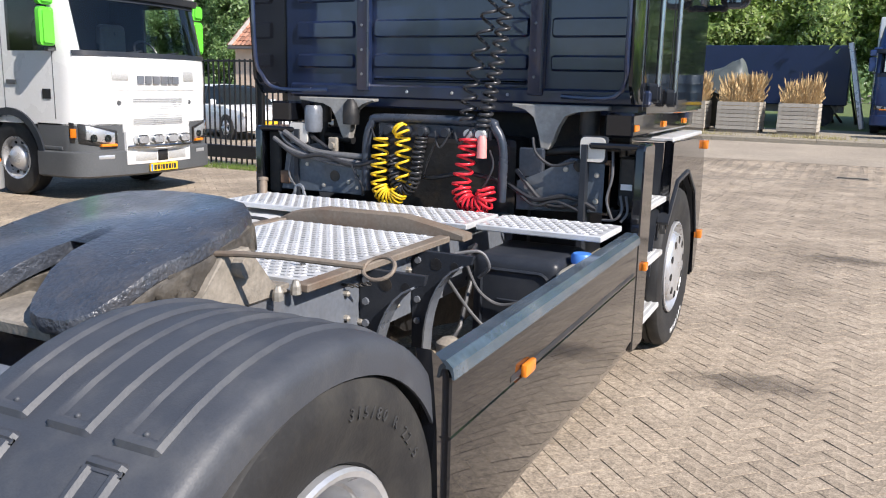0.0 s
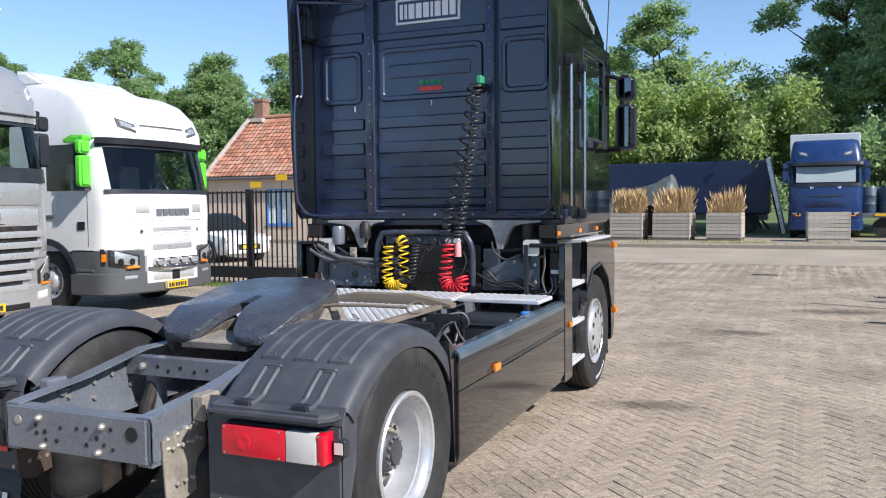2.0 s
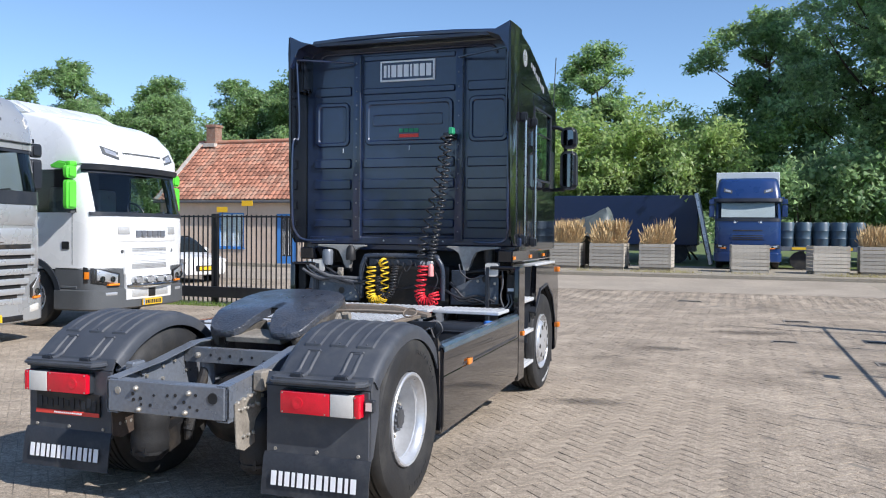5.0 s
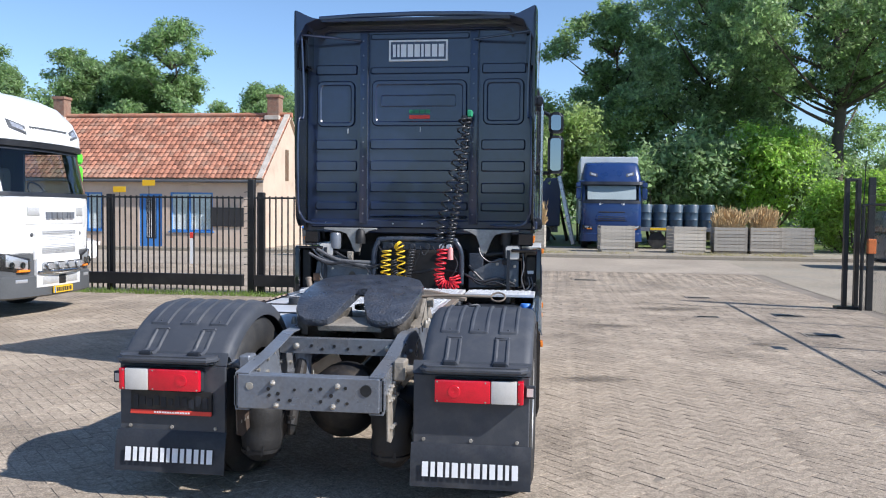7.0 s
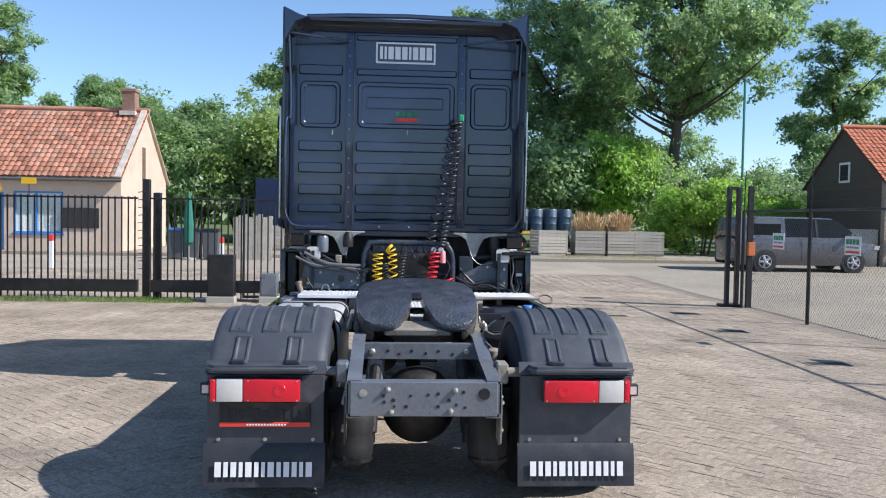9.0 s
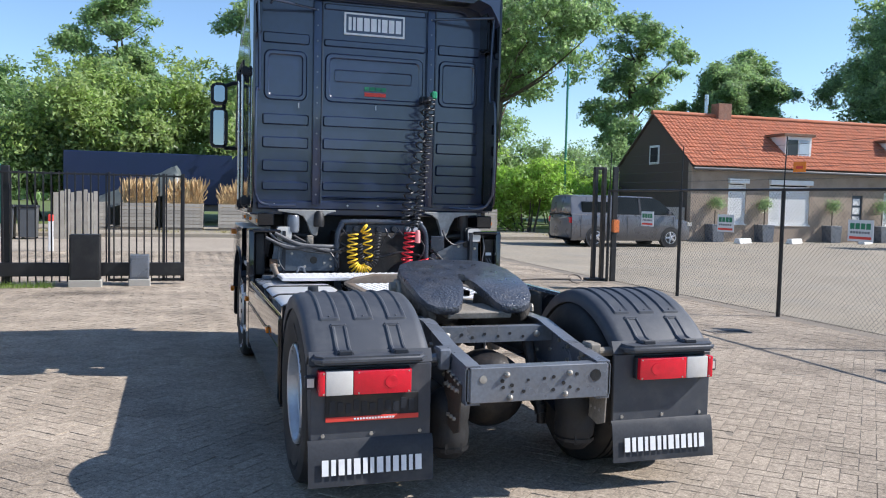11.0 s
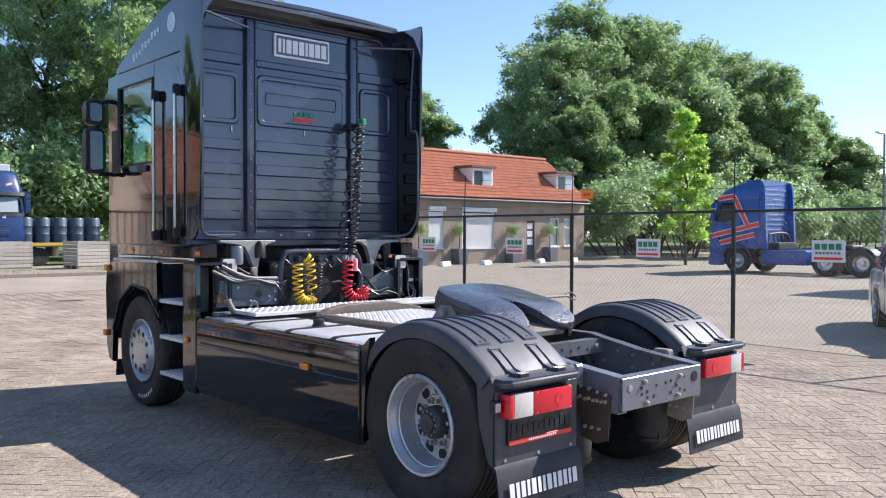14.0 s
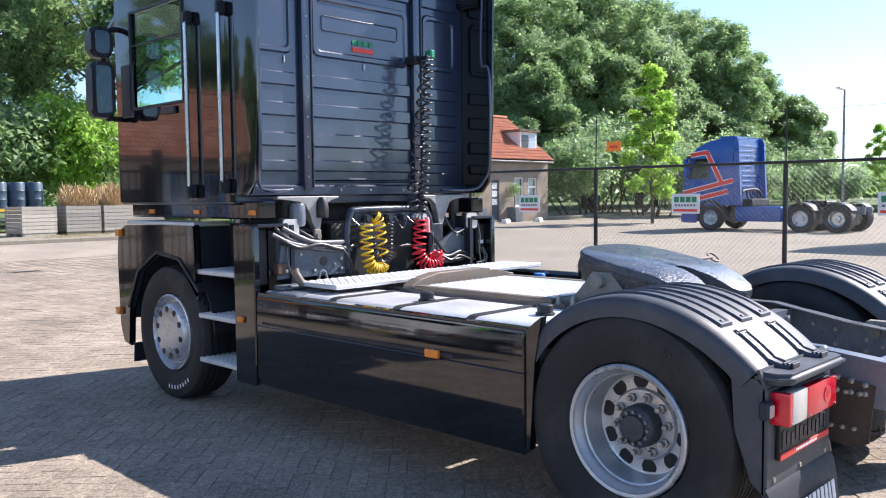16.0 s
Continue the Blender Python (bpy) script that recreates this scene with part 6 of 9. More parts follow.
for i in range(1, 64):
    share("kerbstone", k0, slab, pose(-16 + i, KERB_Y, ZF - 0.30 - 0.01, 0, 0, 0))
# dry weeds along the kerb
rng = np.random.default_rng(77)
v, f = [], []
for i in range(5200):
    x, y = rng.uniform(-8, 17), KERB_Y + 0.16 + abs(rng.normal(0, 0.5))
    if math.sin(x * 2.1) + math.sin(x * 0.83 + 1) + rng.normal(0, 0.7) < 0.2:
        continue
    h, a = rng.uniform(0.03, 0.16), rng.normal(0, 0.05, 2)
    k = len(v)
    v += [(x - 0.006, y, ZF - 0.006), (x + 0.006, y, ZF - 0.006), (x + a[0], y + a[1], ZF + h)]
    f.append((k, k + 1, k + 2))
me = bpy.data.meshes.new("kerb_weeds")
me.from_pydata(v, [], f)
me.materials.append(mat("dry_weeds", (0.36, 0.31, 0.13), 0.85, var=0.3, scale=0.8, fine=5, bump=0, island=0.35))
tagged(new("kerb_weeds", me), "dry yellow weeds growing along the kerb", "grass", kind="stuff")
# drains and cracks in the yard
for x, y, w, d in ((5.35, 10.35, 0.5, 0.35), (5.17, 7.96, 0.5, 0.35), (5.15, 5.07, 0.55, 0.32), (2.1, 17.3, 0.6, 0.4), (4.3, 13.3, 0.5, 0.4), (3.9, 9.9, 0.4, 0.25)):
    dr = thing("drain_cover", "dark cast iron drain cover set in the pavers", "drain", pose(x, y, rise(y) + 0.004, 0, 0, 0), "drain covers")
    bm = B()
    box(bm, -w / 2, w / 2, -d / 2, d / 2, -0.02, 0.004, 0.003)
    part("cover", bm, DUSTY, dr)
    bm = B()
    for i in range(4):
        box(bm, -w / 2 + 0.03, w / 2 - 0.03, -d / 2 + 0.03 + i * d / 6.5, -d / 2 + 0.045 + i * d / 6.5, 0.004, 0.008)
    part("grating", bm, GRIME, dr)
bm = B()
for seg in ([(3.0, 12.05), (4.2, 11.6), (6.8, 11.35)],):
    for a, b in zip(seg, seg[1:]):
        a, b = Vector((*a, 0)), Vector((*b, 0))
        d = (b - a).normalized().cross(Vector((0, 0, 1))) * 0.022
        bm.faces.new([bm.verts.new(p + Vector((0, 0, 0.0075))) for p in (a - d, b - d, b + d, a + d)])
tagged(part("slot_line", bm, mat("tarred_seam", (0.07, 0.065, 0.055), 0.9, var=0.3)), "dark seam line across the yard", "seam", kind="structure")

# oil stains that have soaked into the pavers
def stain_mat():
    m = mat("oil_stain", (0.06, 0.052, 0.045), 0.6, var=0.3, scale=3, bump=0)
    n, ln = m.node_tree.nodes, m.node_tree.links.new
    b = n["Principled BSDF"]
    tc, nz, gr, mr, mu = n.new("ShaderNodeTexCoord"), n.new("ShaderNodeTexNoise"), n.new("ShaderNodeTexGradient"), n.new("ShaderNodeMapRange"), n.new("ShaderNodeMath")
    gr.gradient_type = "SPHERICAL"
    nz.inputs["Scale"].default_value, nz.inputs["Detail"].default_value = 3.5, 7
    ln(tc.outputs["Object"], gr.inputs["Vector"]), ln(tc.outputs["Object"], nz.inputs["Vector"])
    mu.operation = "MULTIPLY"
    ln(gr.outputs["Fac"], mu.inputs[0]), ln(nz.outputs["Fac"], mu.inputs[1])
    mr.inputs["From Min"].default_value, mr.inputs["From Max"].default_value, mr.inputs["To Max"].default_value = 0.14, 0.42, 0.38
    ln(mu.outputs[0], mr.inputs["Value"]), ln(mr.outputs[0], b.inputs["Alpha"])
    return m


STAIN = stain_mat()
for x, y, sx, sy, tn in ((1.75, 4.1, 0.75, 0.35, 10), (2.2, 8.4, 0.6, 0.4, 0), (4.1, 6.9, 0.4, 0.3, 30), (0.2, -1.2, 0.9, 0.5, 20), (3.4, 11.0, 1.2, 0.6, 15), (-3.2, 10.5, 1.1, 0.7, 0)):
    bm = B()
    bmesh.ops.create_circle(bm, cap_ends=True, segments=24, radius=1.0)
    st_ = tagged(part("oil_stain", bm, STAIN), "dark oil stain soaked into the pavers", "stain", kind="structure")
    st_.matrix_basis = pose(x, y, 0.0062, 0, 0, tn)
    st_.scale = (sx, sy, 1)

# ---- fences ----
FENCE = mat("black_fence_coating", (0.012, 0.012, 0.014), 0.42, var=0.3, scale=4, bump=0.05, dirt=(0.08, 0.08, 0.07), dirt_amount=0.25)
WIRE = mat("dark_wire", (0.05, 0.055, 0.05), 0.5, 0.4, var=0.2, bump=0)
GY = 11.85


def bar_fence(name, x0, x1, beam, label):
    f = thing(name, label, "fence")
    bm = B()
    box(bm, x0, x1, GY - 0.02, GY + 0.02, 1.965, 2.0, 0.004)
    part("top_rail", bm, FENCE, f)
    bm = B()
    box(bm, x0, x1, GY - 0.06, GY + 0.06, 0.16, 0.40 if beam else 0.24, 0.008)
    part("bottom_beam", bm, FENCE, f)
    bm = B()
    box(bm, -0.0125, 0.0125, -0.0125, 0.0125, 0.05, 2.02)
    b0 = part("bar", bm, FENCE, f)
    n = int((x1 - x0) / 0.125)
    b0.matrix_basis = pose(x0 + 0.06, GY, 0)
    for i in range(1, n):
        share("bar", b0, f, pose(x0 + 0.06 + i * (x1 - x0 - 0.12) / (n - 1), GY, 0))
    return f


bar_fence("sliding_gate", -12.5, -5.05, True, "long black steel sliding gate with upright bars")
f = bar_fence("gate_tail", -4.80, -1.72, True, "black steel gate tail with upright bars and drive")
for x, w in ((-1.72, 0.05), (-2.06, 0.05), (-3.0, 0.04)):
    bm = B()
    box(bm, x - w, x, GY - 0.03, GY + 0.03, 0.06, 2.03, 0.004)
    part("end_post", bm, FENCE, f)
bm = B()
box(bm, -3.0, -1.72, GY - 0.03, GY + 0.03, 0.06, 0.11, 0.004)
part("track_bar", bm, FENCE, f)
for x0, x1, y0, z1, mt, nm, lb, cat in ((-3.64, -3.14, 11.45, 0.92, FENCE, "drive_cabinet", "black steel gate drive cabinet on a concrete foot", "cabinet"), (-2.66, -2.33, 11.55, 0.56, CHASSIS, "control_box", "dark grey gate control box", "cabinet")):
    c = thing(nm, lb, cat)
    bm = B()
    box(bm, x0, x1, y0, y0 + 0.28, 0.12, z1, 0.012)
    part("body", bm, mt, c)
    bm = B()
    box(bm, x0 - 0.02, x1 + 0.02, y0 - 0.02, y0 + 0.30, -0.03, 0.12, 0.01)
    part("foot", bm, CONCRETE, c)
    bm = B()
    box(bm, x0 + 0.03, x1 - 0.03, y0 - 0.008, y0, 0.16, z1 - 0.04, 0.003)
    part("door", bm, mt, c)
for x, h in ((-4.93, 2.36), (-4.72, 2.10), (-8.05, 2.05), (-12.5, 2.2)):
    g = thing("gate_post", "stout black steel gate post", "post", group="gate posts")
    bm = B()
    box(bm, x - 0.07, x + 0.07, GY + 0.09, GY + 0.22, -0.03, h, 0.01)
    part("post", bm, FENCE, g)
    bm = B()
    box(bm, x - 0.12, x + 0.12, GY + 0.06, GY + 0.26, 0.0, 0.02)
    part("base_plate", bm, FENCE, g)
    if h > 2.3:
        bm = B()
        for i in range(11):
            tube(bm, [(x - 0.16, GY + 0.15, 0.6 + i * 0.15), (x, GY + 0.05, 0.62 + i * 0.15)], 0.008, 5)
        part("roller_arm", bm, WIRE, g)
# gate catch: two tall posts joined at the foot and head
g = thing("gate_catch", "black steel gate catch with twin posts", "post")
for x in (6.70, 6.90):
    bm = B()
    box(bm, x - 0.04, x + 0.04, 11.75, 11.85, -0.03, 2.42, 0.008)
    part("post", bm, FENCE, g)
bm = B()
box(bm, 6.55, 7.0, 11.70, 11.95, 0.0, 0.05, 0.01)
part("base", bm, FENCE, g)
bm = B()
box(bm, 6.66, 6.94, 11.76, 11.84, 2.38, 2.44, 0.008)
part("head", bm, FENCE, g)
bm = B()
box(bm, 7.02, 7.14, 11.60, 11.66, -0.03, 2.45, 0.008)
for i in range(14):
    tube(bm, [(7.08, 11.63, 0.5 + i * 0.14), (7.18, 11.58, 0.56 + i * 0.14)], 0.007, 5)
part("spiked_post", bm, FENCE, g)
ob = thing("orange_box", "small orange control box on the gate catch", "box")
bm = B()
box(bm, 7.0, 7.14, 11.50, 11.60, 1.05, 1.32, 0.01)
part("case", bm, mat("orange_plastic", (0.75, 0.20, 0.05), 0.5), ob)

# chain-link fence along the road
FX = 6.93
cf = thing("chain_link_fence", "black chain-link fence with steel posts and a top rail", "fence")
ends = (-2.6, 0.35, 3.22, 6.24, 8.95, 11.6)
for y in ends:
    bm = B()
    rod(bm, (FX, y, -0.03), (FX, y, 1.96), 0.032, 10)
    rod(bm, (FX, y, 1.9), (FX + 0.02, y, 2.75), 0.010, 6)
    part("post", bm, FENCE, cf)
bm = B()
rod(bm, (FX, ends[0], 1.94), (FX, ends[-1], 1.94), 0.022, 8)
part("top_rail", bm, FENCE, cf)
for z in (2.10, 2.28, 2.46, 2.62):
    bm = B()
    tube(bm, [(FX + 0.01, ends[0] + (ends[-1] - ends[0]) * i / 10, z - 0.02 * math.sin(math.pi * (i % 2))) for i in range(11)], 0.0025, 4)
    part("barbed_wire", bm, WIRE, cf)
verts, faces = [], []
y0, y1, z0, z1, gap, wr = ends[0], ends[-1], 0.03, 1.92, 0.075, 0.0014
hgt = z1 - z0
for sgn in (1, -1):
    n = int((y1 - y0 + hgt) / gap)
    for i in range(n):
        s0 = y0 - hgt + i * gap
        a, b = max(s0, y0), min(s0 + hgt, y1)
        if b - a < 0.02:
            continue
        za, zb = (z0 + a - s0, z0 + b - s0) if sgn > 0 else (z1 - (a - s0), z1 - (b - s0))
        k = len(verts)
        xo = FX - 0.034 + 0.004 * sgn
        verts += [(xo - wr, a, za), (xo + wr, a, za - wr), (xo + wr, a, za + wr), (xo - wr, b, zb), (xo + wr, b, zb - wr), (xo + wr, b, zb + wr)]
        faces += [(k, k + 1, k + 4, k + 3), (k + 1, k + 2, k + 5, k + 4), (k + 2, k, k + 3, k + 5)]
me = bpy.data.meshes.new("wire_mesh")
me.from_pydata(verts, [], faces)
me.materials.append(WIRE)
o = new("wire_mesh", me)
o.parent = cf
o["kind"] = "stuff"
BOARD = mat("white_sign_board", (0.72, 0.74, 0.74), 0.5, var=0.06, scale=8)


def sign(y, z, w=0.44, h=0.29):
    sg = thing("fence_sign", "white company sign with green and red bars on the fence", "sign", pose(FX - 0.055, y, z), "fence signs")
    bm = B()
    box(bm, -0.004, 0.004, -w, 0, -h, 0, 0.001)
    part("board", bm, BOARD, sg)
    bm = B()
    for i in range(4):
        box(bm, -0.007, -0.004, -0.04 - i * 0.093 - 0.075, -0.04 - i * 0.093, -0.125, -0.045)
    part("green_print", bm, GREEN, sg)
    bm = B()
    for i in range(7):
        box(bm, -0.007, -0.004, -0.05 - i * 0.049 - 0.034, -0.05 - i * 0.049, -0.185, -0.155)
    part("dark_print", bm, CHASSIS, sg)
    bm = B()
    box(bm, -0.007, -0.004, -w + 0.03, -0.03, -0.26, -0.225)
    part("red_print", bm, REDPRINT, sg)


for y in (10.19, 7.76, 4.87, 2.05):
    sign(y, 1.53)
og = thing("orange_sign", "small orange warning sign above the fence", "sign", pose(FX - 0.03, 6.02, 2.2))
bm = B()
box(bm, -0.004, 0.004, -0.26, 0, 0, 0.15, 0.001)
part("board", bm, mat("orange_board", (0.95, 0.25, 0.02), 0.5), og)
bm = B()
box(bm, -0.007, -0.004, -0.20, -0.06, 0.05, 0.09)
part("print", bm, REDPRINT, og)
for x in (-7.75, -7.1):
    ys_ = thing("yellow_sign", "small yellow warning sign on the gate", "sign", pose(x, GY - 0.03, 2.28 if x > -7.5 else 2.14))
    bm = B()
    box(bm, -0.14, 0.14, -0.004, 0.004, -0.06, 0.06, 0.001)
    part("board", bm, mat("yellow_board", (0.85, 0.50, 0.02), 0.5), ys_)
    bm = B()
    rod(bm, (0, 0.012, -0.32), (0, 0.012, 0.0), 0.008, 6)
    part("stalk", bm, FENCE, ys_)

# grass tufts at the foot of the gate
rng = np.random.default_rng(3)
verts, faces = [], []
for i in range(3800):
    x = rng.uniform(-12.5, -3.9)
    y = 11.62 + abs(rng.normal(0, 0.30)) * 1.0 - 0.30
    h, a = rng.uniform(0.03, 0.13), rng.uniform(0, 6.28)
    k = len(verts)
    verts += [(x - 0.006 * math.cos(a), y - 0.006 * math.sin(a), 0), (x + 0.006 * math.cos(a), y + 0.006 * math.sin(a), 0), (x + rng.normal(0, 0.04), y + rng.normal(0, 0.04), h)]
    faces.append((k, k + 1, k + 2))
me = bpy.data.meshes.new("grass_tufts")
me.from_pydata(verts, [], faces)
me.materials.append(leaf_mat("grass_blades", (0.16, 0.24, 0.05)))
tagged(new("grass_tufts", me), "green grass tufts along the foot of the gate", "grass", kind="stuff")

# ---- houses ----
PLASTER = mat("salmon_plaster", (0.60, 0.47, 0.365), 0.9, var=0.12, scale=1.2, fine=40, bump=0.2, dirt=(0.36, 0.27, 0.21), dirt_amount=0.5)
BRICKWALL = mat("brown_brick_wall", (0.36, 0.285, 0.22), 0.9, var=0.2, scale=2.0, fine=30, bump=0.25, dirt=(0.20, 0.15, 0.11), dirt_amount=0.5)
TILE = mat("old_clay_tiles", (0.36, 0.155, 0.095), 0.85, var=0.35, scale=1.0, fine=14, bump=0.15, dirt=(0.33, 0.255, 0.19), dirt_amount=0.75, spread=0.22, island=0.38)
TILE_NEW = mat("orange_clay_tiles", (0.50, 0.17, 0.085), 0.8, var=0.12, scale=1.5, fine=30, bump=0.1, dirt=(0.30, 0.12, 0.08), dirt_amount=0.35, spread=0.1, island=0.1)
WHITEPAINT = mat("white_paint", (0.78, 0.78, 0.76), 0.45, var=0.06, scale=3, bump=0.03, dirt=(0.5, 0.48, 0.44), dirt_amount=0.2)
BLUEPAINT = mat("bright_blue_paint", (0.06, 0.22, 0.55), 0.4, var=0.1, scale=4, bump=0.03)
DARKROOM = mat("dark_room", (0.03, 0.03, 0.032), 0.9)
BRICKRED = mat("brown_red_brick", (0.27, 0.145, 0.10), 0.9, var=0.35, scale=5, fine=25, bump=0.3, dirt=(0.34, 0.27, 0.21), dirt_amount=0.6)


GUTTER = mat("dark_zinc_gutter", (0.10, 0.10, 0.105), 0.6, var=0.2, scale=3)


def wall_with_holes(x0, x1, z0, z1, y0, y1, holes):
    """A wall along x with openings (x0, x1, z0, z1) cut through it."""
    bm = B()
    xs = sorted({x0, x1, *[h[0] for h in holes], *[h[1] for h in holes]})
    for a, b in zip(xs, xs[1:]):
        hs = sorted([h for h in holes if h[0] < (a + b) / 2 < h[1]], key=lambda h: h[2])
        z = z0
        for h in hs:
            if h[2] > z:
                box(bm, a, b, y0, y1, z, h[2])
            z = h[3]
        if z < z1:
            box(bm, a, b, y0, y1, z, z1)
    bmesh.ops.remove_doubles(bm, verts=bm.verts, dist=0.001)
    return bm


def window(parent, x0, x1, z0, z1, y, frame_mat, name="window", bars_at=(0.5,), shut=False):
    t = 0.06
    bm = B()
    for a, b, c, d in ((x0, x1, z0, z0 + t), (x0, x1, z1 - t, z1), (x0, x0 + t, z0 + t, z1 - t), (x1 - t, x1, z0 + t, z1 - t)):
        box(bm, a, b, y + 0.03, y + 0.11, c, d)
    for f in bars_at:
        xm = x0 + (x1 - x0) * f
        box(bm, xm - 0.025, xm + 0.025, y + 0.035, y + 0.10, z0 + t, z1 - t)
    w = part(name, bm, frame_mat, parent)
    bm = B()
    if shut:
        n = int((z1 - z0 - 2 * t) / 0.07)
        for i in range(n):
            b2 = B()
            box(b2, x0 + t, x1 - t, y + 0.05, y + 0.07, z0 + t + i * 0.07, z0 + t + i * 0.07 + 0.064)
            part("shutter_slat", b2, WHITEPAINT, w)
        bm.free()
    else:
        box(bm, x0 + t, x1 - t, y + 0.06, y + 0.066, z0 + t, z1 - t)
        part("pane", bm, PANE, w).visible_shadow = False
    bm = B()
    box(bm, x0 - 0.05, x1 + 0.05, y - 0.05, y + 0.03, z0 - 0.06, z0, 0.005)
    part("sill", bm, frame_mat if not shut else WHITEPAINT, w)
    return w


def tiled_slope(parent, x0, x1, ye, ze, yr, zr, mt, step=0.28, wid=0.22):
    """Pantiles on one slope from the eaves (ye, ze) to the ridge (yr, zr), each tile a bent sheet."""
    ln = math.hypot(yr - ye, zr - ze)
    ang = math.atan2(zr - ze, yr - ye)
    rows, cols = int(ln / step), int((x1 - x0) / wid)
    prof = [(0.0, 0.018), (0.30, 0.030), (0.55, 0.012), (0.75, -0.012), (1.0, 0.014)]
    verts, faces = [], []
    rg = random.Random(4)
    c, s = math.cos(ang), math.sin(ang)
    for j in range(rows):
        for i in range(cols):
            k = len(verts)
            dz = rg.uniform(-0.006, 0.006)
            for v, lift in ((j * step - 0.03, 0.035), ((j + 1) * step + 0.01, 0.006)):
                for u, h in prof:
                    xx = x0 + (i + u) * (x1 - x0) / cols
                    n = h + lift + dz
                    verts.append((xx, ye + v * c - n * s, ze + v * s + n * c))
            for m in range(4):
                faces.append((k + m, k + m + 1, k + 6 + m, k + 5 + m))
            # the lower edge has thickness
            k2 = len(verts)
            for m in range(5):
                p = verts[k + m]
                verts.append((p[0], p[1] + 0.025 * s, p[2] - 0.025 * c))
            for m in range(4):
                faces.append((k + m + 1, k + m, k2 + m, k2 + m + 1))
    me = bpy.data.meshes.new("roof_tiles")
    me.from_pydata(verts, [], faces)
    me.materials.append(mt)
    o = new("roof_tiles", me)
    o.parent = parent
    o["kind"] = "stuff"
    return o


def house(name, label, x0, x1, yf, depth, zb, ze, zr, wall_mat, gable_mat, tile_mat, holes, step=0.28, wid=0.22):
    h = thing(name, label, "house")
    ym, yb = yf + depth / 2, yf + depth
    part("front_wall", wall_with_holes(x0, x1, zb - 0.3, ze, yf, yf + 0.25, holes), wall_mat, h)
    bm = B()
    box(bm, x0 + 0.25, x1 - 0.25, yb - 0.25, yb, zb - 0.3, ze)
    part("rear_wall", bm, wall_mat, h)
    for xa, xb in ((x0, x0 + 0.25), (x1 - 0.25, x1)):
        bm = B()
        prism(bm, [(yf + 0.252, zb - 0.3), (yb, zb - 0.3), (yb, ze), (ym, zr - 0.06), (yf + 0.252, ze)], "x", xa, xb)
        part("gable_wall", bm, gable_mat, h)
    bm = B()
    box(bm, x0 + 0.3, x1 - 0.3, yf + 1.6, yf + 1.7, zb, ze - 0.1)
    part("inner_wall", bm, DARKROOM, h)
    for ya, sgn in ((yf - 0.25, 1), (yb + 0.25, -1)):
        zs = ze - 0.25 * (zr - ze) / (ym - yf)
        bm = B()
        sheet(bm, [(ya, zs), (ym, zr)], "x", x0 - 0.12, x1 + 0.12, -0.05 * sgn)
        part("roof_deck", bm, gable_mat, h)
    tiled_slope(h, x0 - 0.15, x1 + 0.15, yf - 0.28, ze - 0.25 * (zr - ze) / (ym - yf) + 0.03, ym, zr + 0.03, tile_mat, step, wid)
    bm = B()
    tube(bm, [(x0 - 0.15 + (x1 - x0 + 0.3) * i / 30, ym, zr + 0.03 + 0.012 * (i % 2)) for i in range(31)], 0.11, 8)
    part("ridge", bm, tile_mat, h, "", 50)
    bm = B()
    tube(bm, [(x0 - 0.1, yf - 0.30, ze - 0.28), (x1 + 0.1, yf - 0.30, ze - 0.30)], 0.06, 8)
    part("gutter", bm, GUTTER, h)
    return h


# salmon cottage
BODY_ZINC = mat("pale_lime_mortar", (0.50, 0.45, 0.39), 0.85, var=0.3, scale=3, fine=30, bump=0.3, dirt=(0.3, 0.2, 0.14), dirt_amount=0.6)
hz = ZF - 0.05
hl = house("cottage", "old salmon-plastered cottage with red pantile roof", -20.9, -9.95, 26.55, 6.2, hz, 3.15, 5.75, PLASTER, PLASTER, TILE,
           [(-15.05, -14.10, hz, 2.36), (-13.76, -12.0, 0.90, 2.42), (-17.9, -16.62, 0.90, 2.40)])
window(hl, -13.76, -12.0, 0.90, 2.42, 26.55, BLUEPAINT, bars_at=(0.45,))
window(hl, -17.9, -16.62, 0.90, 2.40, 26.55, BLUEPAINT)
bm = B()
for a, b, c, d in ((-15.05, -14.93, hz, 2.36), (-14.22, -14.10, hz, 2.36), (-14.93, -14.22, 2.24, 2.36), (-14.93, -14.22, hz, hz + 0.35), (-14.93, -14.80, hz + 0.35, 2.24), (-14.35, -14.22, hz + 0.35, 2.24)):
    box(bm, a, b, 26.58, 26.68, c, d)
dr = part("front_door", bm, BLUEPAINT, hl, "bright blue glazed front door")
bm = B()
box(bm, -14.80, -14.35, 26.62, 26.63, hz + 0.35, 2.24)
part("door_glass", bm, DARKROOM, dr)
bm = B()
for i in range(5):
    tube(bm, [(-14.76 + i * 0.09, 26.61, hz + 0.4), (-14.76 + i * 0.09, 26.61, 2.2)], 0.008, 4)
part("door_grille", bm, WHITEPAINT, dr)
bm = B()
box(bm, -12.06, -10.72, 26.50, 26.53, 1.10, 1.84, 0.006)
part("notice_board", bm, DARKROOM, hl, "black notice board on the wall")
bm = B()
sheet(bm, [(-13.70 + i * 0.08, 26.640 + 0.010 * math.sin(i * 1.7)) for i in range(21)], "z", 0.96, 2.36, 0.004)
part("curtain", bm, WHITEPAINT, hl, "pale net curtain")
bm = B()
sheet(bm, [(-17.84 + i * 0.08, 26.640 + 0.010 * math.sin(i * 1.7)) for i in range(15)], "z", 0.96, 2.34, 0.004)
part("curtain", bm, WHITEPAINT, hl, "pale net curtain")
bm = B()
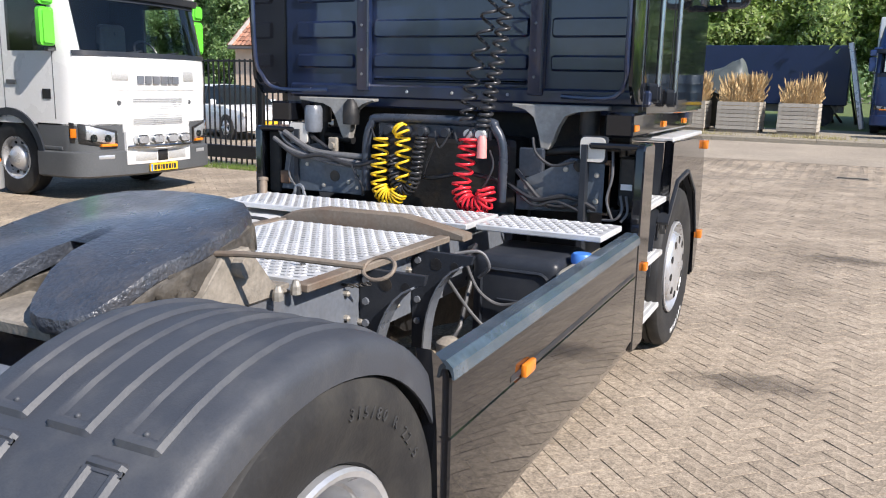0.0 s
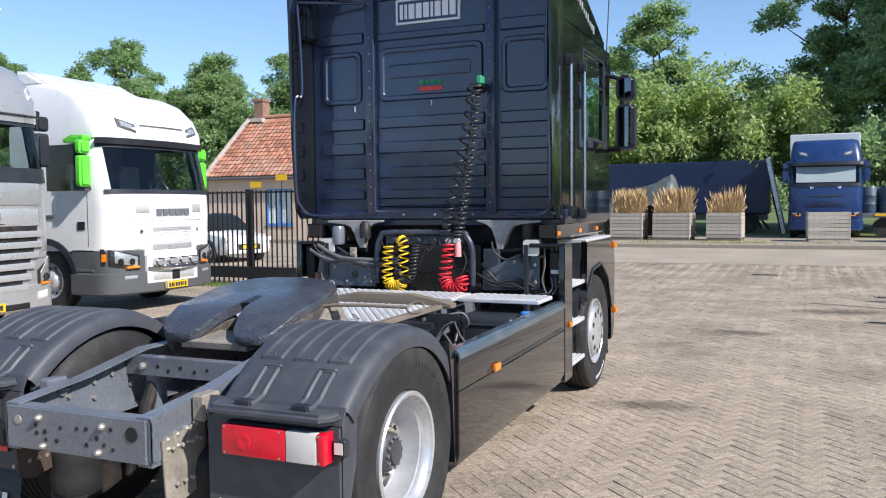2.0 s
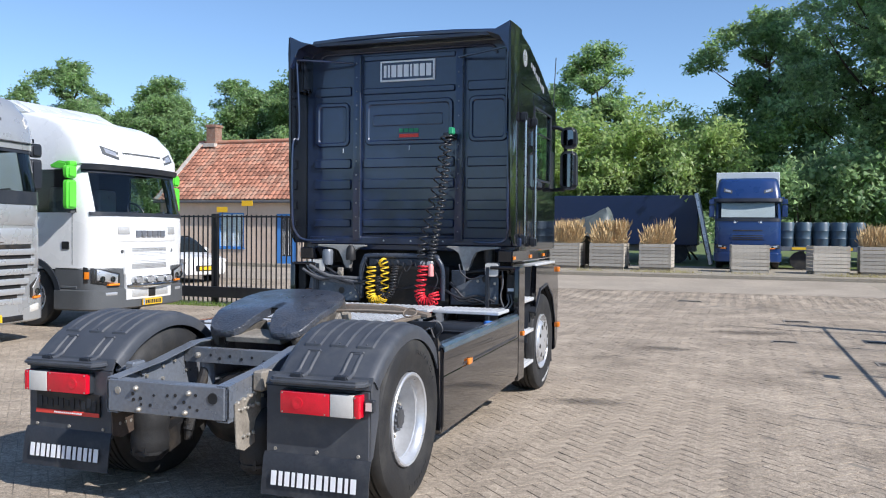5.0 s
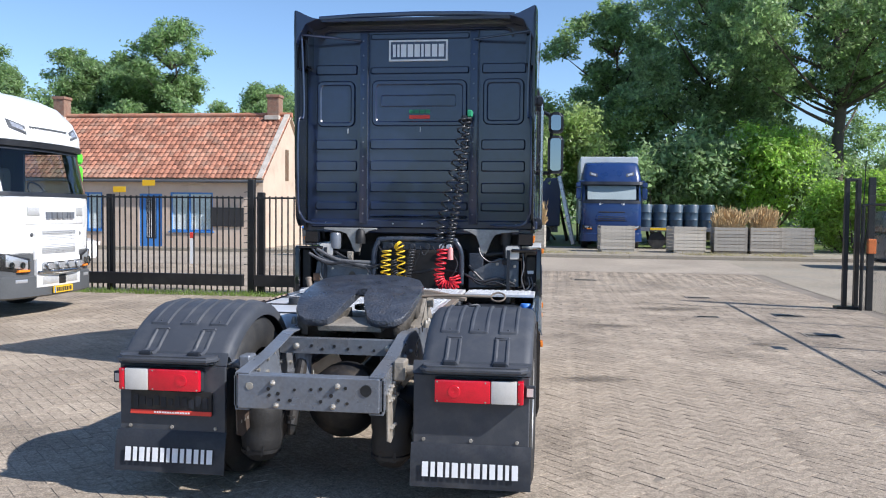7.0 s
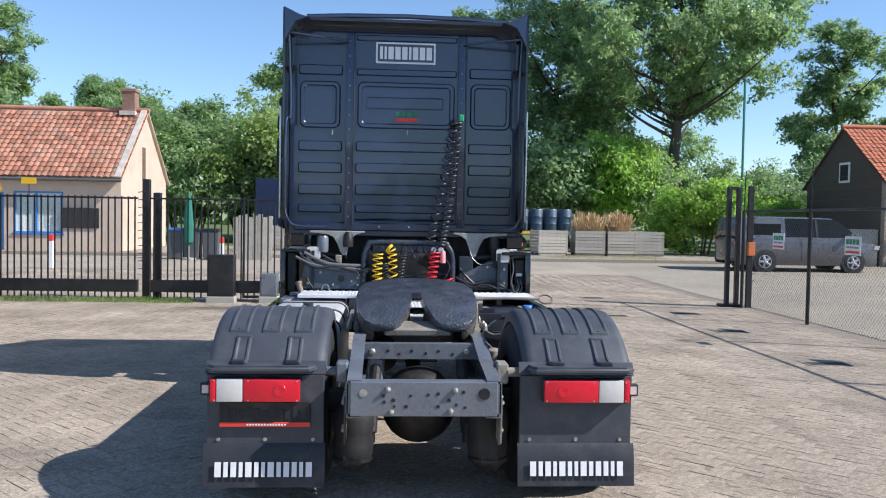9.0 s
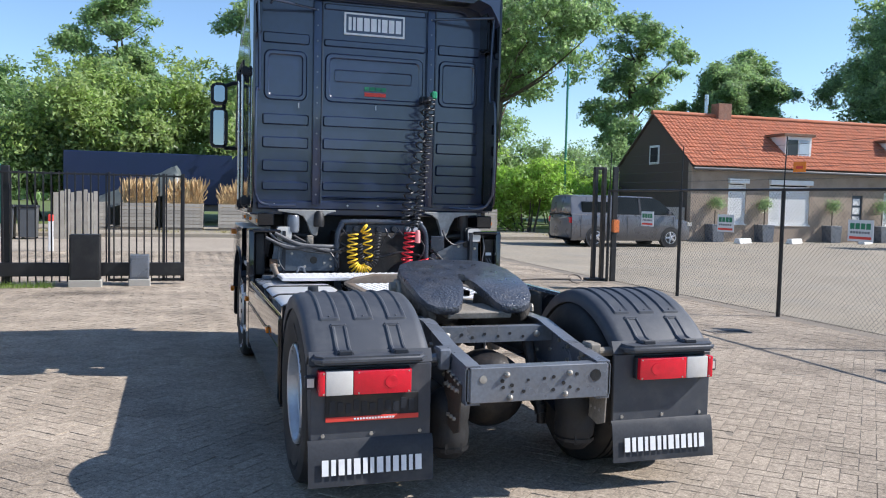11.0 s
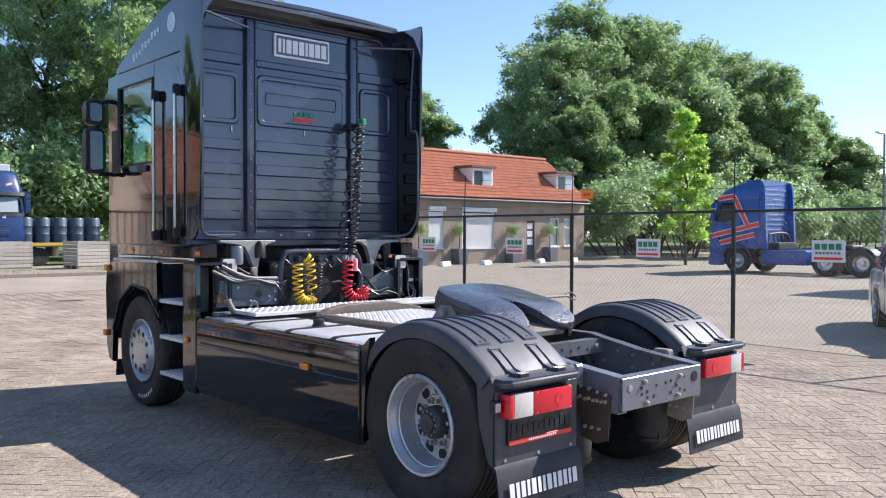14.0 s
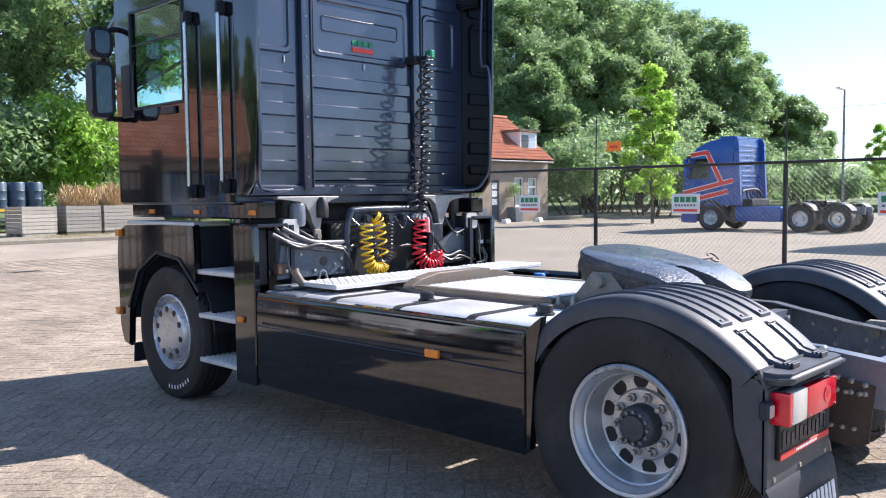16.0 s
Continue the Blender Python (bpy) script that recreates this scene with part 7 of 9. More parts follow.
box(bm, -9.96, -9.93, 29.2, 29.6, 3.0, 4.3)
part("gable_window", bm, RUST, hl)
for x in (-10.55, -20.25):
    bm = B()
    box(bm, x - 0.25, x + 0.25, 29.38, 29.92, 5.45, 6.50, 0.01)
    box(bm, x - 0.29, x + 0.29, 29.34, 29.96, 6.50, 6.62, 0.01)
    ch = part("chimney", bm, BRICKRED, hl, "weathered brown brick chimney")
    for k in range(13):
        bm = B()
        box(bm, x - 0.253, x + 0.253, 29.377, 29.923, 5.86 + k * 0.05, 5.866 + k * 0.05)
        part("mortar_course", bm, KERBSTONE, ch)
    bm = B()
    box(bm, x - 0.31, x + 0.31, 29.2, 29.45, 5.55, 5.72, 0.01)
    part("lead_flashing", bm, BODY_ZINC, ch)
for xa in (-20.98, -10.10):
    bm = B()
    sheet(bm, [(26.25, 2.94), (29.65, 5.80)], "x", xa, xa + 0.22, 0.07)
    part("verge", bm, BODY_ZINC, hl, "pale mortar verge on the roof edge")

# brown brick house with dormers
hr = house("brick_house", "long brown brick house with orange tile roof and dormers", 18.75, 31.8, 26.0, 6.0, hz, 3.47, 5.75, BRICKWALL, mat("dark_brown_boarding", (0.10, 0.075, 0.06), 0.8, var=0.25, scale=2, fine=20, bump=0.2), TILE_NEW,
           [(20.6, 21.5, 0.90, 2.66), (22.7, 24.85, 0.88, 2.66), (27.2, 27.8, hz, 2.24), (29.0, 29.72, 0.92, 2.38), (30.12, 30.84, 0.92, 2.40)], 0.28, 0.20)
window(hr, 20.6, 21.5, 0.90, 2.66, 26.0, WHITEPAINT, shut=True, bars_at=())
window(hr, 22.7, 24.85, 0.88, 2.66, 26.0, WHITEPAINT, shut=True, bars_at=())
for xa in (29.0, 30.12):
    w = window(hr, xa, xa + 0.72, 0.92, 2.38, 26.0, WHITEPAINT, bars_at=())
    bm = B()
    box(bm, xa + 0.06, xa + 0.66, 26.035, 26.10, 1.86, 1.92)
    part("transom", bm, WHITEPAINT, w)
    bm = B()
    sheet(bm, [(xa + 0.06 + i * 0.05, 26.16 + 0.012 * math.sin(i * 1.7)) for i in range(13)], "z", 1.0, 2.34, 0.004)
    part("curtain", bm, WHITEPAINT, w, "pale net curtain")
for x0, x1 in ((20.55, 21.55), (22.65, 24.9)):
    bm = B()
    box(bm, x0, x1, 25.84, 26.0, 2.62, 2.82, 0.01)
    part("shutter_box", bm, WHITEPAINT, hr)
bm = B()
box(bm, 27.2, 27.8, 26.06, 26.12, hz, 2.24)
dr = part("front_door", bm, mat("dark_blue_door", (0.03, 0.05, 0.08), 0.4), hr, "dark blue front door")
bm = B()
for i in range(3):
    box(bm, 27.3, 27.7, 26.052, 26.06, 1.0 + i * 0.4, 1.3 + i * 0.4)
part("door_light", bm, WHITEPAINT, dr)
bm = B()
box(bm, 18.715, 18.75, 28.5, 29.3, 3.45, 4.3, 0.005)
wg = part("gable_window", bm, WHITEPAINT, hr)
bm = B()
box(bm, 18.705, 18.715, 28.6, 29.2, 3.55, 4.2)
part("gable_pane", bm, DARKROOM, wg)
for xa, xb in ((23.9, 25.3), (30.15, 31.55)):
    bm = B()
    box(bm, xa, xb, 26.55, 28.3, 3.62, 4.80)
    dm = part("dormer", bm, WHITEPAINT, hr, "white flat-roofed dormer")
    bm = B()
    box(bm, xa - 0.18, xb + 0.12, 26.42, 28.4, 4.80, 4.92, 0.01)
    part("dormer_roof", bm, RUST, dm)
    for a, b in ((xa + 0.12, (xa + xb) / 2 - 0.03), ((xa + xb) / 2 + 0.03, xb - 0.12)):
        bm = B()
        box(bm, a, b, 26.535, 26.548, 3.85, 4.65)
        # left pane dark, right pane pale blue
        part("dormer_pane", bm, mat("dark_pane", (0.05, 0.06, 0.07), 0.1) if b < (xa + xb) / 2 else mat("pale_blue_pane", (0.45, 0.55, 0.62), 0.15), dm)
bm = B()
box(bm, 21.9, 22.6, 28.7, 29.3, 5.5, 6.35, 0.01)
part("chimney", bm, BRICKRED, hr, "red brick chimney")
bm = B()
rod(bm, (21.5, 29.1, 5.4), (21.5, 29.1, 6.75), 0.10, 12)
part("flue", bm, CHROME, hr, "steel flue pipe")
# garden wall and planters before the brick house
gw = thing("garden_wall", "low pale wall beside the brick house", "wall")
bm = B()
box(bm, 17.2, 18.7, 26.3, 26.5, ZF - 0.2, 1.55, 0.01)
part("wall", bm, CONCRETE, gw)
for x in (19.8, 22.3, 25.9, 28.7):
    pt = thing("planter", "square grey planter with a small clipped tree", "planter", pose(x, 25.4 + 1.3, ZF - 0.005), "planters before the house")
    pt.location.y = 25.75
    pt.location.z = rise(25.75)
    bm = B()
    prism(bm, [(-0.26, 0), (0.26, 0), (0.32, 0.75), (-0.32, 0.75)], "y", -0.3, 0.3, 0.01)
    part("pot", bm, CHASSIS, pt)
    bm = B()
    rod(bm, (0, 0, 0.7), (0, 0, 1.35), 0.025, 6)
    part("stem", bm, BARK, pt)
    rg = np.random.default_rng(int(x))
    o = new("foliage", leaf_mesh("foliage", crown_points(rg, 800, [(0, 0, 1.45, 0.24), (0.06, 0, 1.62, 0.18)]), 0.07, 3, LEAF_DARK))
    o.parent = pt
for x in (20.6, 23.2, 27.0, 29.6):
    sw = thing("wheel_stop", "short white concrete wheel stop", "wheel stop", pose(x, 24.9, rise(24.9), 0, 0, 30), "wheel stops")
    bm = B()
    prism(bm, [(-0.15, 0), (0.15, 0), (0.09, 0.2), (-0.09, 0.2)], "x", -0.6, 0.6, 0.01)
    part("block", bm, WHITEPAINT, sw)


# ---- crates, trailer and what stands past the kerb ----
CRATEWOOD = mat("weathered_crate_wood", (0.42, 0.38, 0.32), 0.85, var=0.2, scale=3, fine=30, bump=0.25, dirt=(0.24, 0.20, 0.15), dirt_amount=0.5, spread=0.15)
bm = B()
box(bm, -0.70, 0.70, -0.012, 0.012, 0, 0.118, 0.003)
plank_long = part("board", bm, CRATEWOOD)
bm = B()
box(bm, -0.012, 0.012, -0.55, 0.55, 0, 0.118, 0.003)
plank_short = part("board", bm, CRATEWOOD)
planks = (plank_long.data, plank_short.data)
bpy.data.objects.remove(plank_long), bpy.data.objects.remove(plank_short)
grass_id = 0


def crate(x, y, grassy, scale=1.0, turn=0.0):
    global grass_id
    c = thing("wooden_crate", "weathered wooden box crate with dry yellow grass in it" if grassy else "weathered empty wooden box crate", "crate", pose(x, y, ZF - 0.002, 0, 0, turn), "crates along the kerb")
    for sy in (-0.57, 0.57):
        for i in range(7):
            o = new("board", planks[0])
            o.parent, o.matrix_basis = c, pose(random.uniform(-0.006, 0.006), sy, 0.11 + i * 0.135)
    for sx in (-0.685, 0.685):
        for i in range(7):
            o = new("board", planks[1])
            o.parent, o.matrix_basis = c, pose(sx, random.uniform(-0.006, 0.006), 0.112 + i * 0.135)
    for sx in (-0.64, 0.64):
        for sy in (-0.53, 0.53):
            bm = B()
            box(bm, sx - 0.03, sx + 0.03, sy - 0.03, sy + 0.03, 0.0, 1.06)
            part("corner_post", bm, CRATEWOOD, c)
    bm = B()
    for yy in (-0.5, 0, 0.5):
        box(bm, -0.68, 0.68, yy - 0.06, yy + 0.06, 0.0, 0.10)
    box(bm, -0.62, 0.62, -0.52, 0.52, 0.10, 0.80 if grassy else 0.13)
    part("pallet_base", bm, CRATEWOOD if not grassy else JOINT, c)
    if grassy:
        grass_id += 1
        rg = np.random.default_rng(100 + grass_id)
        v, f = [], []
        tufts = [(rg.uniform(-0.5, 0.5), rg.uniform(-0.42, 0.42), rg.uniform(0.45, 1.25)) for _ in range(16)]
        for i in range(2600):
            tx, ty, th = tufts[rg.integers(len(tufts))]
            bx, by = np.clip(tx + rg.normal(0, 0.19), -0.58, 0.58), np.clip(ty + rg.normal(0, 0.16), -0.5, 0.5)
            h = th * rg.uniform(0.45, 1.08)
            lx, ly = rg.normal(0, 0.11) * h + (bx - tx) * 0.25, rg.normal(0, 0.07) * h + (by - ty) * 0.25
            k = len(v)
            w = 0.0024
            v += [(bx - w, by, 0.8), (bx + w, by, 0.8), (bx + lx * 0.4 + w, by + ly * 0.4, 0.8 + h * 0.6), (bx + lx * 0.4 - w, by + ly * 0.4, 0.8 + h * 0.6), (bx + lx, by + ly, 0.8 + h), (bx + lx + 0.008, by + ly, 0.8 + h * 0.86)]
            f += [(k, k + 1, k + 2, k + 3), (k + 3, k + 2, k + 5, k + 4)]
        me = bpy.data.meshes.new("dry_grass")
        me.from_pydata(v, [], f)
        me.materials.append(STRAW)
        o = new("dry_grass", me)
        o.parent = c
    c.scale = (scale, 0.95, 0.96)
    return c


for x, y, gr, wd, turn in ((-4.90, 29.0, False, 0.88, 1), (-3.18, 29.0, True, 0.86, -2), (-1.52, 29.0, True, 0.96, -4), (0.30, 29.0, True, 0.86, -3), (3.66, 28.8, False, 0.94, 4), (6.32, 28.75, False, 0.88, 9), (7.94, 28.8, True, 0.86, -2), (9.20, 28.8, True, 0.82, 1), (10.38, 28.85, False, 0.85, -3)):
    crate(x, y, gr, wd, turn)

PAINT_BLUE = mat("dark_blue_tarpaulin", (0.007, 0.018, 0.060), 0.38, var=0.15, scale=1.2, fine=12, bump=0.1)
tr = thing("tarp_trailer", "long dark blue curtain-side trailer parked under the trees", "trailer", pose(0, 36.5, ZF))
bm = B()
box(bm, -6.65, 1.5, 0, 2.5, 0.85, 3.2, 0.03)
part("body", bm, PAINT_BLUE, tr)
bm = B()
box(bm, -6.5, 1.4, 0.5, 2.0, 0.55, 0.84)
part("chassis", bm, CHASSIS, tr)
for x in (-5.6, -4.3, 0.6):
    bm = B()
    lathe(bm, [(-0.15, 0.2), (-0.15, 0.48), (0.15, 0.48), (0.15, 0.2)], (x, 0.3, 0.48), "y", 20)
    part("wheel", bm, RUBBER, tr)
ld = thing("leaning_beam", "pale steel beam leaning on the trailer end", "beam")
bm = B()
tube(bm, [(2.15, 35.6, ZF), (1.45, 36.2, 3.55)], 0.11, 4)
part("beam", bm, RIM, ld)
tp = thing("plastic_sheet_heap", "heap under crumpled grey plastic sheeting", "heap")
bm = B()
rg = random.Random(8)
n1, n2 = 26, 14
gr = []
for j in range(n2 + 1):
    row = []
    for i in range(n1 + 1):
        u, v = i / n1, j / n2
        ridge = 1.15 + 1.35 * min(1, u / 0.80) if u < 0.80 else 2.50 - 2.3 * ((u - 0.80) / 0.20) ** 0.8
        z = ridge * math.sin(math.pi * min(1, 0.10 + v * 0.90)) ** 0.45 + rg.uniform(-0.07, 0.07)
        row.append(bm.verts.new((-4.75 + 3.75 * u + rg.uniform(-0.04, 0.04), 29.85 + 1.9 * v + rg.uniform(-0.03, 0.03), ZF + max(0, z))))
    gr.append(row)
for a, b in zip(gr, gr[1:]):
    for i in range(n1):
        bm.faces.new((a[i], a[i + 1], b[i + 1], b[i]))
part("sheet", bm, mat("grey_plastic_sheet", (0.10, 0.115, 0.11), 0.42, var=0.3, scale=3, bump=0.2), tp, "", 50)
# flat trailer with blue drums
ft = thing("flat_trailer", "low flat trailer with a yellow edge", "trailer", pose(4.9, 31.8, ZF))
bm = B()
box(bm, 0, 5.0, 0, 2.2, 0.75, 0.92, 0.01)
part("deck", bm, CHASSIS, ft)
bm = B()
box(bm, 0.4, 2.6, -0.02, 0.0, 0.80, 0.90)
part("yellow_edge", bm, YELLOW, ft)
for x in (0.7, 4.2):
    bm = B()
    lathe(bm, [(-0.12, 0.15), (-0.12, 0.36), (0.12, 0.36), (0.12, 0.15)], (x, 0.25, 0.36), "y", 18)
    part("wheel", bm, RUBBER, ft)
DRUM = mat("blue_grey_drum", (0.05, 0.085, 0.12), 0.45, var=0.2, scale=4, bump=0.05)
bm = B()
lathe(bm, [(0, 0.001), (0, 0.28), (0.05, 0.30), (0.30, 0.305), (0.33, 0.32), (0.36, 0.305), (0.62, 0.305), (0.65, 0.32), (0.68, 0.305), (0.93, 0.30), (0.98, 0.27), (0.98, 0.001)], (0, 0, 0), "z", 18)
d0 = part("blue_drum", bm, DRUM, None, "blue-grey plastic drum on the flat trailer", 40)
tagged(d0, category="drum", group="drums on the trailer")
d0.matrix_basis = pose(5.12, 32.2, ZF + 0.92)
for i in range(1, 10):
    copy_thing(d0, pose(5.12 + (i % 5) * 0.645, 32.2 + (i // 5) * 0.75, ZF + 0.92))

# ---- other vehicles ----
LORRY_WHITE = mat("white_lorry_paint", (0.80, 0.80, 0.79), 0.28, var=0.04, scale=2, bump=0.01, coat=0.4)
LORRY_SILVER = mat("silver_grey_lorry_paint", (0.44, 0.45, 0.455), 0.30, 0.45, var=0.08, scale=2, bump=0.01, coat=0.4)
LORRY_BLUE = mat("blue_lorry_paint", (0.012, 0.038, 0.135), 0.32, var=0.12, scale=2, bump=0.01, coat=0.3)
LORRY_ROYAL = mat("royal_blue_lorry_paint", (0.012, 0.080, 0.32), 0.3, var=0.1, scale=2, bump=0.01, coat=0.4)
BODY_GREY = mat("pale_box_body", (0.62, 0.66, 0.68), 0.5, var=0.06, scale=2, bump=0.02, dirt=(0.4, 0.4, 0.38), dirt_amount=0.3)
LIME = mat("lime_green_plastic", (0.12, 0.62, 0.05), 0.35, var=0.06, scale=5)
PLATE_Y = mat("yellow_plate", (0.85, 0.50, 0.02), 0.4, var=0.05)
DARKGLASS = mat("dark_glazing", (0.016, 0.020, 0.021), 0.05, var=0.4, scale=1.6, bump=0.0, rough_var=0.02, spec=0.16)
GREYPLASTIC = mat("grey_bumper_plastic", (0.085, 0.09, 0.095), 0.5, var=0.15, scale=4, bump=0.05)
MESHGREY = mat("grey_grille_mesh", (0.50, 0.50, 0.49), 0.5, 0.3, var=0.3, scale=60, fine=200, bump=0.4)


LAMPGLASS = glass("clear_lamp_glass", (0.92, 0.93, 0.93))
SCREEN = glass("lorry_windscreen", (0.66, 0.72, 0.72))
SLAT = mat("bright_silver_slat", (0.54, 0.55, 0.56), 0.30, 0.5, var=0.06, scale=3, bump=0.01)


def lorry(name, label, m, paint, front, top, lower, grille="mesh", mirrors=PLASTIC, plate=True, screen=(1.98, 2.82), deep=2.1, edge=0.11, bow=0.0):
    """A cab-over lorry: its face looks along -y, with 0 at the foremost point."""
    L = thing(name, label, "truck", m)
    W = 1.24
    z0, z1 = screen
    zt_ = top[-1][1]
    line_ = list(front) + [(z, y) for y, z in top]

    def yf(z):
        for (za, ya), (zb, yb) in zip(line_, line_[1:]):
            if za <= z <= zb:
                return ya + (yb - ya) * (z - za) / (zb - za)
        return line_[0][1] if z < line_[0][0] else line_[-1][1]

    def ring(z, inset=0.0):
        f = max(0.0, (z - z1) / (zt_ - z1))
        y, w, yb = min(yf(z), deep - 0.75) + inset, W - 0.16 * f ** 2.2 - inset, deep - inset
        half = [(w, yb), (w, max(1.42, y + 0.50)), (w, max(1.30, y + 0.45)), (w, max(0.80, y + 0.40)), (w, y + 0.34), (w - 0.012, y + 0.24), (w - 0.05, y + 0.14), (w - 0.115, y + 0.075), (w - 0.21, y + 0.042), (0.70, y + 0.022), (0.35, y + 0.005), (0.0, y)]
        half = half[:4] + [(px, py - bow * (1 - (px / W) ** 2)) for px, py in half[4:]]
        return [(px, py, z) for px, py in half] + [(-px, py, z) for px, py in half[-2::-1]]

    def fy(x, z):
        """Where the face lies at this width and height."""
        pts = ring(z)[4:12][::-1]
        return float(np.interp(abs(x), [p[0] for p in pts], [p[1] for p in pts]))

    def patch(nm, xa, xb, za, zb, d, mt, parent=None, lab="", back=0.03):
        """A panel that follows the face, d proud; za and zb may differ at its two ends."""
        za, zb = (za if isinstance(za, tuple) else (za, za)), (zb if isinstance(zb, tuple) else (zb, zb))
        b = B()
        n = max(3, int(abs(xb - xa) / 0.07))
        rws = []
        for i in range(n + 1):
            f = i / n
            x, zl, zh = xa + (xb - xa) * f, za[0] + (za[1] - za[0]) * f, zb[0] + (zb[1] - zb[0]) * f
            zc = min(max(zl, 0.72), 3.6)
            zd = min(max(zh, 0.72), 3.6)
            rws.append([b.verts.new(p) for p in ((x, fy(x, zc) + back, zl), (x, fy(x, zc) - d + 0.004, zl), (x, fy(x, zc) - d, zl + 0.006), (x, fy(x, zd) - d, zh - 0.006), (x, fy(x, zd) - d + 0.004, zh), (x, fy(x, zd) + back, zh))])
        for p, q in zip(rws, rws[1:]):
            for i in range(6):
                b.faces.new((p[i], p[(i + 1) % 6], q[(i + 1) % 6], q[i]))
        b.faces.new(rws[0]), b.faces.new(rws[-1][::-1])
        return part(nm, b, mt, parent or L, lab, 40)

    def word(nm, x0, x1, za, zb, widths, mt, lab, d=0.014):
        """Plain blocks that stand for a word on the face."""
        unit = (x1 - x0) / (sum(widths) + 0.25 * (len(widths) - 1))
        x, b = x0, B()
        for w in widths:
            y = fy(x + w * unit / 2, (za + zb) / 2)
            box(b, x, x + w * unit, y - d, y + 0.03, za, zb)
            x += (w + 0.25) * unit
        return part(nm, b, mt, L, lab)

    levels = sorted({1.0, 1.06, 1.3, 1.6, z0 - 0.10, z0, z0 + (z1 - z0) / 3, z0 + (z1 - z0) * 2 / 3, z1} | {z for z, y in line_ if z > z1 or 1.3 < z < z0 - 0.12})
    body, glaze, lining = B(), {}, B()
    rows = [[body.verts.new(p) for p in ring(z)] for z in levels]
    inner = [[lining.verts.new(p) for p in ring(z, 0.045)] for z in levels]
    nr = len(rows[0])
    for k, (p, q) in enumerate(zip(rows, rows[1:])):
        zm = (levels[k] + levels[k + 1]) / 2
        for i in range(nr - 1):
            pane = None
            if z0 < zm < z1:
                pane = "windscreen" if 7 <= i < nr - 8 else "door_window" if i in (2, 3) or i in (nr - 5, nr - 4) else None
            if pane:
                key = (pane, i < nr // 2 if pane == "door_window" else 0)
                g = glaze.setdefault(key, B())
                g.faces.new([g.verts.new(v.co) for v in (p[i], p[i + 1], q[i + 1], q[i])])
            else:
                body.faces.new((p[i], p[i + 1], q[i + 1], q[i]))
                u, v = inner[k], inner[k + 1]
                lining.faces.new((u[i], u[i + 1], v[i + 1], v[i]))
        body.faces.new((p[nr - 1], p[0], q[0], q[nr - 1]))
        lining.faces.new((inner[k][nr - 1], inner[k][0], inner[k + 1][0], inner[k + 1][nr - 1]))
    body.faces.new(rows[0]), body.faces.new(rows[-1]), lining.faces.new(inner[0]), lining.faces.new(inner[-1])
    part("cab_body", body, paint, L, "", 32)
    part("cab_lining", lining, INTERIOR, L)
    for (nm, _), g in glaze.items():
        bmesh.ops.remove_doubles(g, verts=g.verts, dist=0.001)
        o = part(nm, g, SCREEN, L, "", 60)
        o.visible_shadow = False

    def band(nm, za, zb, xa, xb, mt, lift=0.012, n=6, lab="", parent=None):
        b = B()
        line = [(yf(za + (zb - za) * i / n) - lift, za + (zb - za) * i / n) for i in range(n + 1)]
        sheet(b, line, "x", xa, xb, 0.02)
        return part(nm, b, mt, parent or L, lab)

    def wrap(nm, za, zb, d, mt, lab="", i0=6, parent=None):
        """A strip that follows the face and its corners from height za to zb, d proud."""
        b = B()
        rws = [[b.verts.new(p) for p in ring(z, -e)[i0:nr - i0]] for z, e in ((za, -0.004), (za, d), (zb, d), (zb, -0.004))]
        for p, q in zip(rws, rws[1:]):
            for i in range(len(p) - 1):
                b.faces.new((p[i], p[i + 1], q[i + 1], q[i]))
        return part(nm, b, mt, parent or L, lab, 40)

    wrap("screen_edge", z0 - edge, z0 + 0.015, 0.016, PLASTIC)
    wrap("screen_edge", z1 - 0.05, z1 + 0.012, 0.012, PLASTIC)
    if grille != "plain":
        wrap("sun_visor", z1 + 0.0, z1 + 0.085, 0.06 if grille == "mesh" else 0.03, PLASTIC if grille == "mesh" else paint, i0=6)
    else:
        wrap("sun_visor", z1 + 0.0, z1 + 0.13, 0.10, PLASTIC, i0=6)
        # Added pale panel behind the glass, in place of the reflected sky.
        band("pale_blind", z0 + 0.05, z1 - 0.05, -1.0, 1.0, BODY_GREY, -0.09, 4, "added pale panel standing in for sky in the windscreen")
    for x in (-0.75, -0.05):
        b = B()
        tube(b, [(x, yf(z0) - 0.03, z0 - 0.05), (x + 0.30, yf(z0) - 0.02, z0 + 0.0), (x + 0.62, yf(z0 + 0.06) - 0.03, z0 + 0.04)], 0.013, 5)
        part("wiper", b, CABLE, L)
    # what shows through the panes
    b = B()
    prism(b, [(yf(z0) + 0.07, z0 - 0.20), (yf(z0) + 0.09, z0 - 0.02), (yf(z0) + 0.40, z0 + 0.03), (yf(z0) + 0.58, z0 - 0.05), (yf(z0) + 0.60, z0 - 0.35)], "x", -1.12, 1.12, 0.02)
    part("dashboard", b, GREYPLASTIC, L)
    b = B()
    tube(b, [(0.55 + 0.21 * math.cos(a), yf(z0) + 0.60 + 0.10 * math.sin(a), z0 + 0.04 + 0.17 * math.sin(a)) for a in np.linspace(0, 2 * math.pi, 20, endpoint=False)], 0.017, 6, True)
    part("steering_wheel", b, CABLE, L)
    for x in (-0.55, 0.55):
        b = B()
        prism(b, round_rect(x - 0.24, x + 0.24, z0 - 0.35, z0 + 0.46, 0.09, 3), "y", 1.25, 1.40, 0.03)
        part("cab_seat", b, CHASSIS, L)
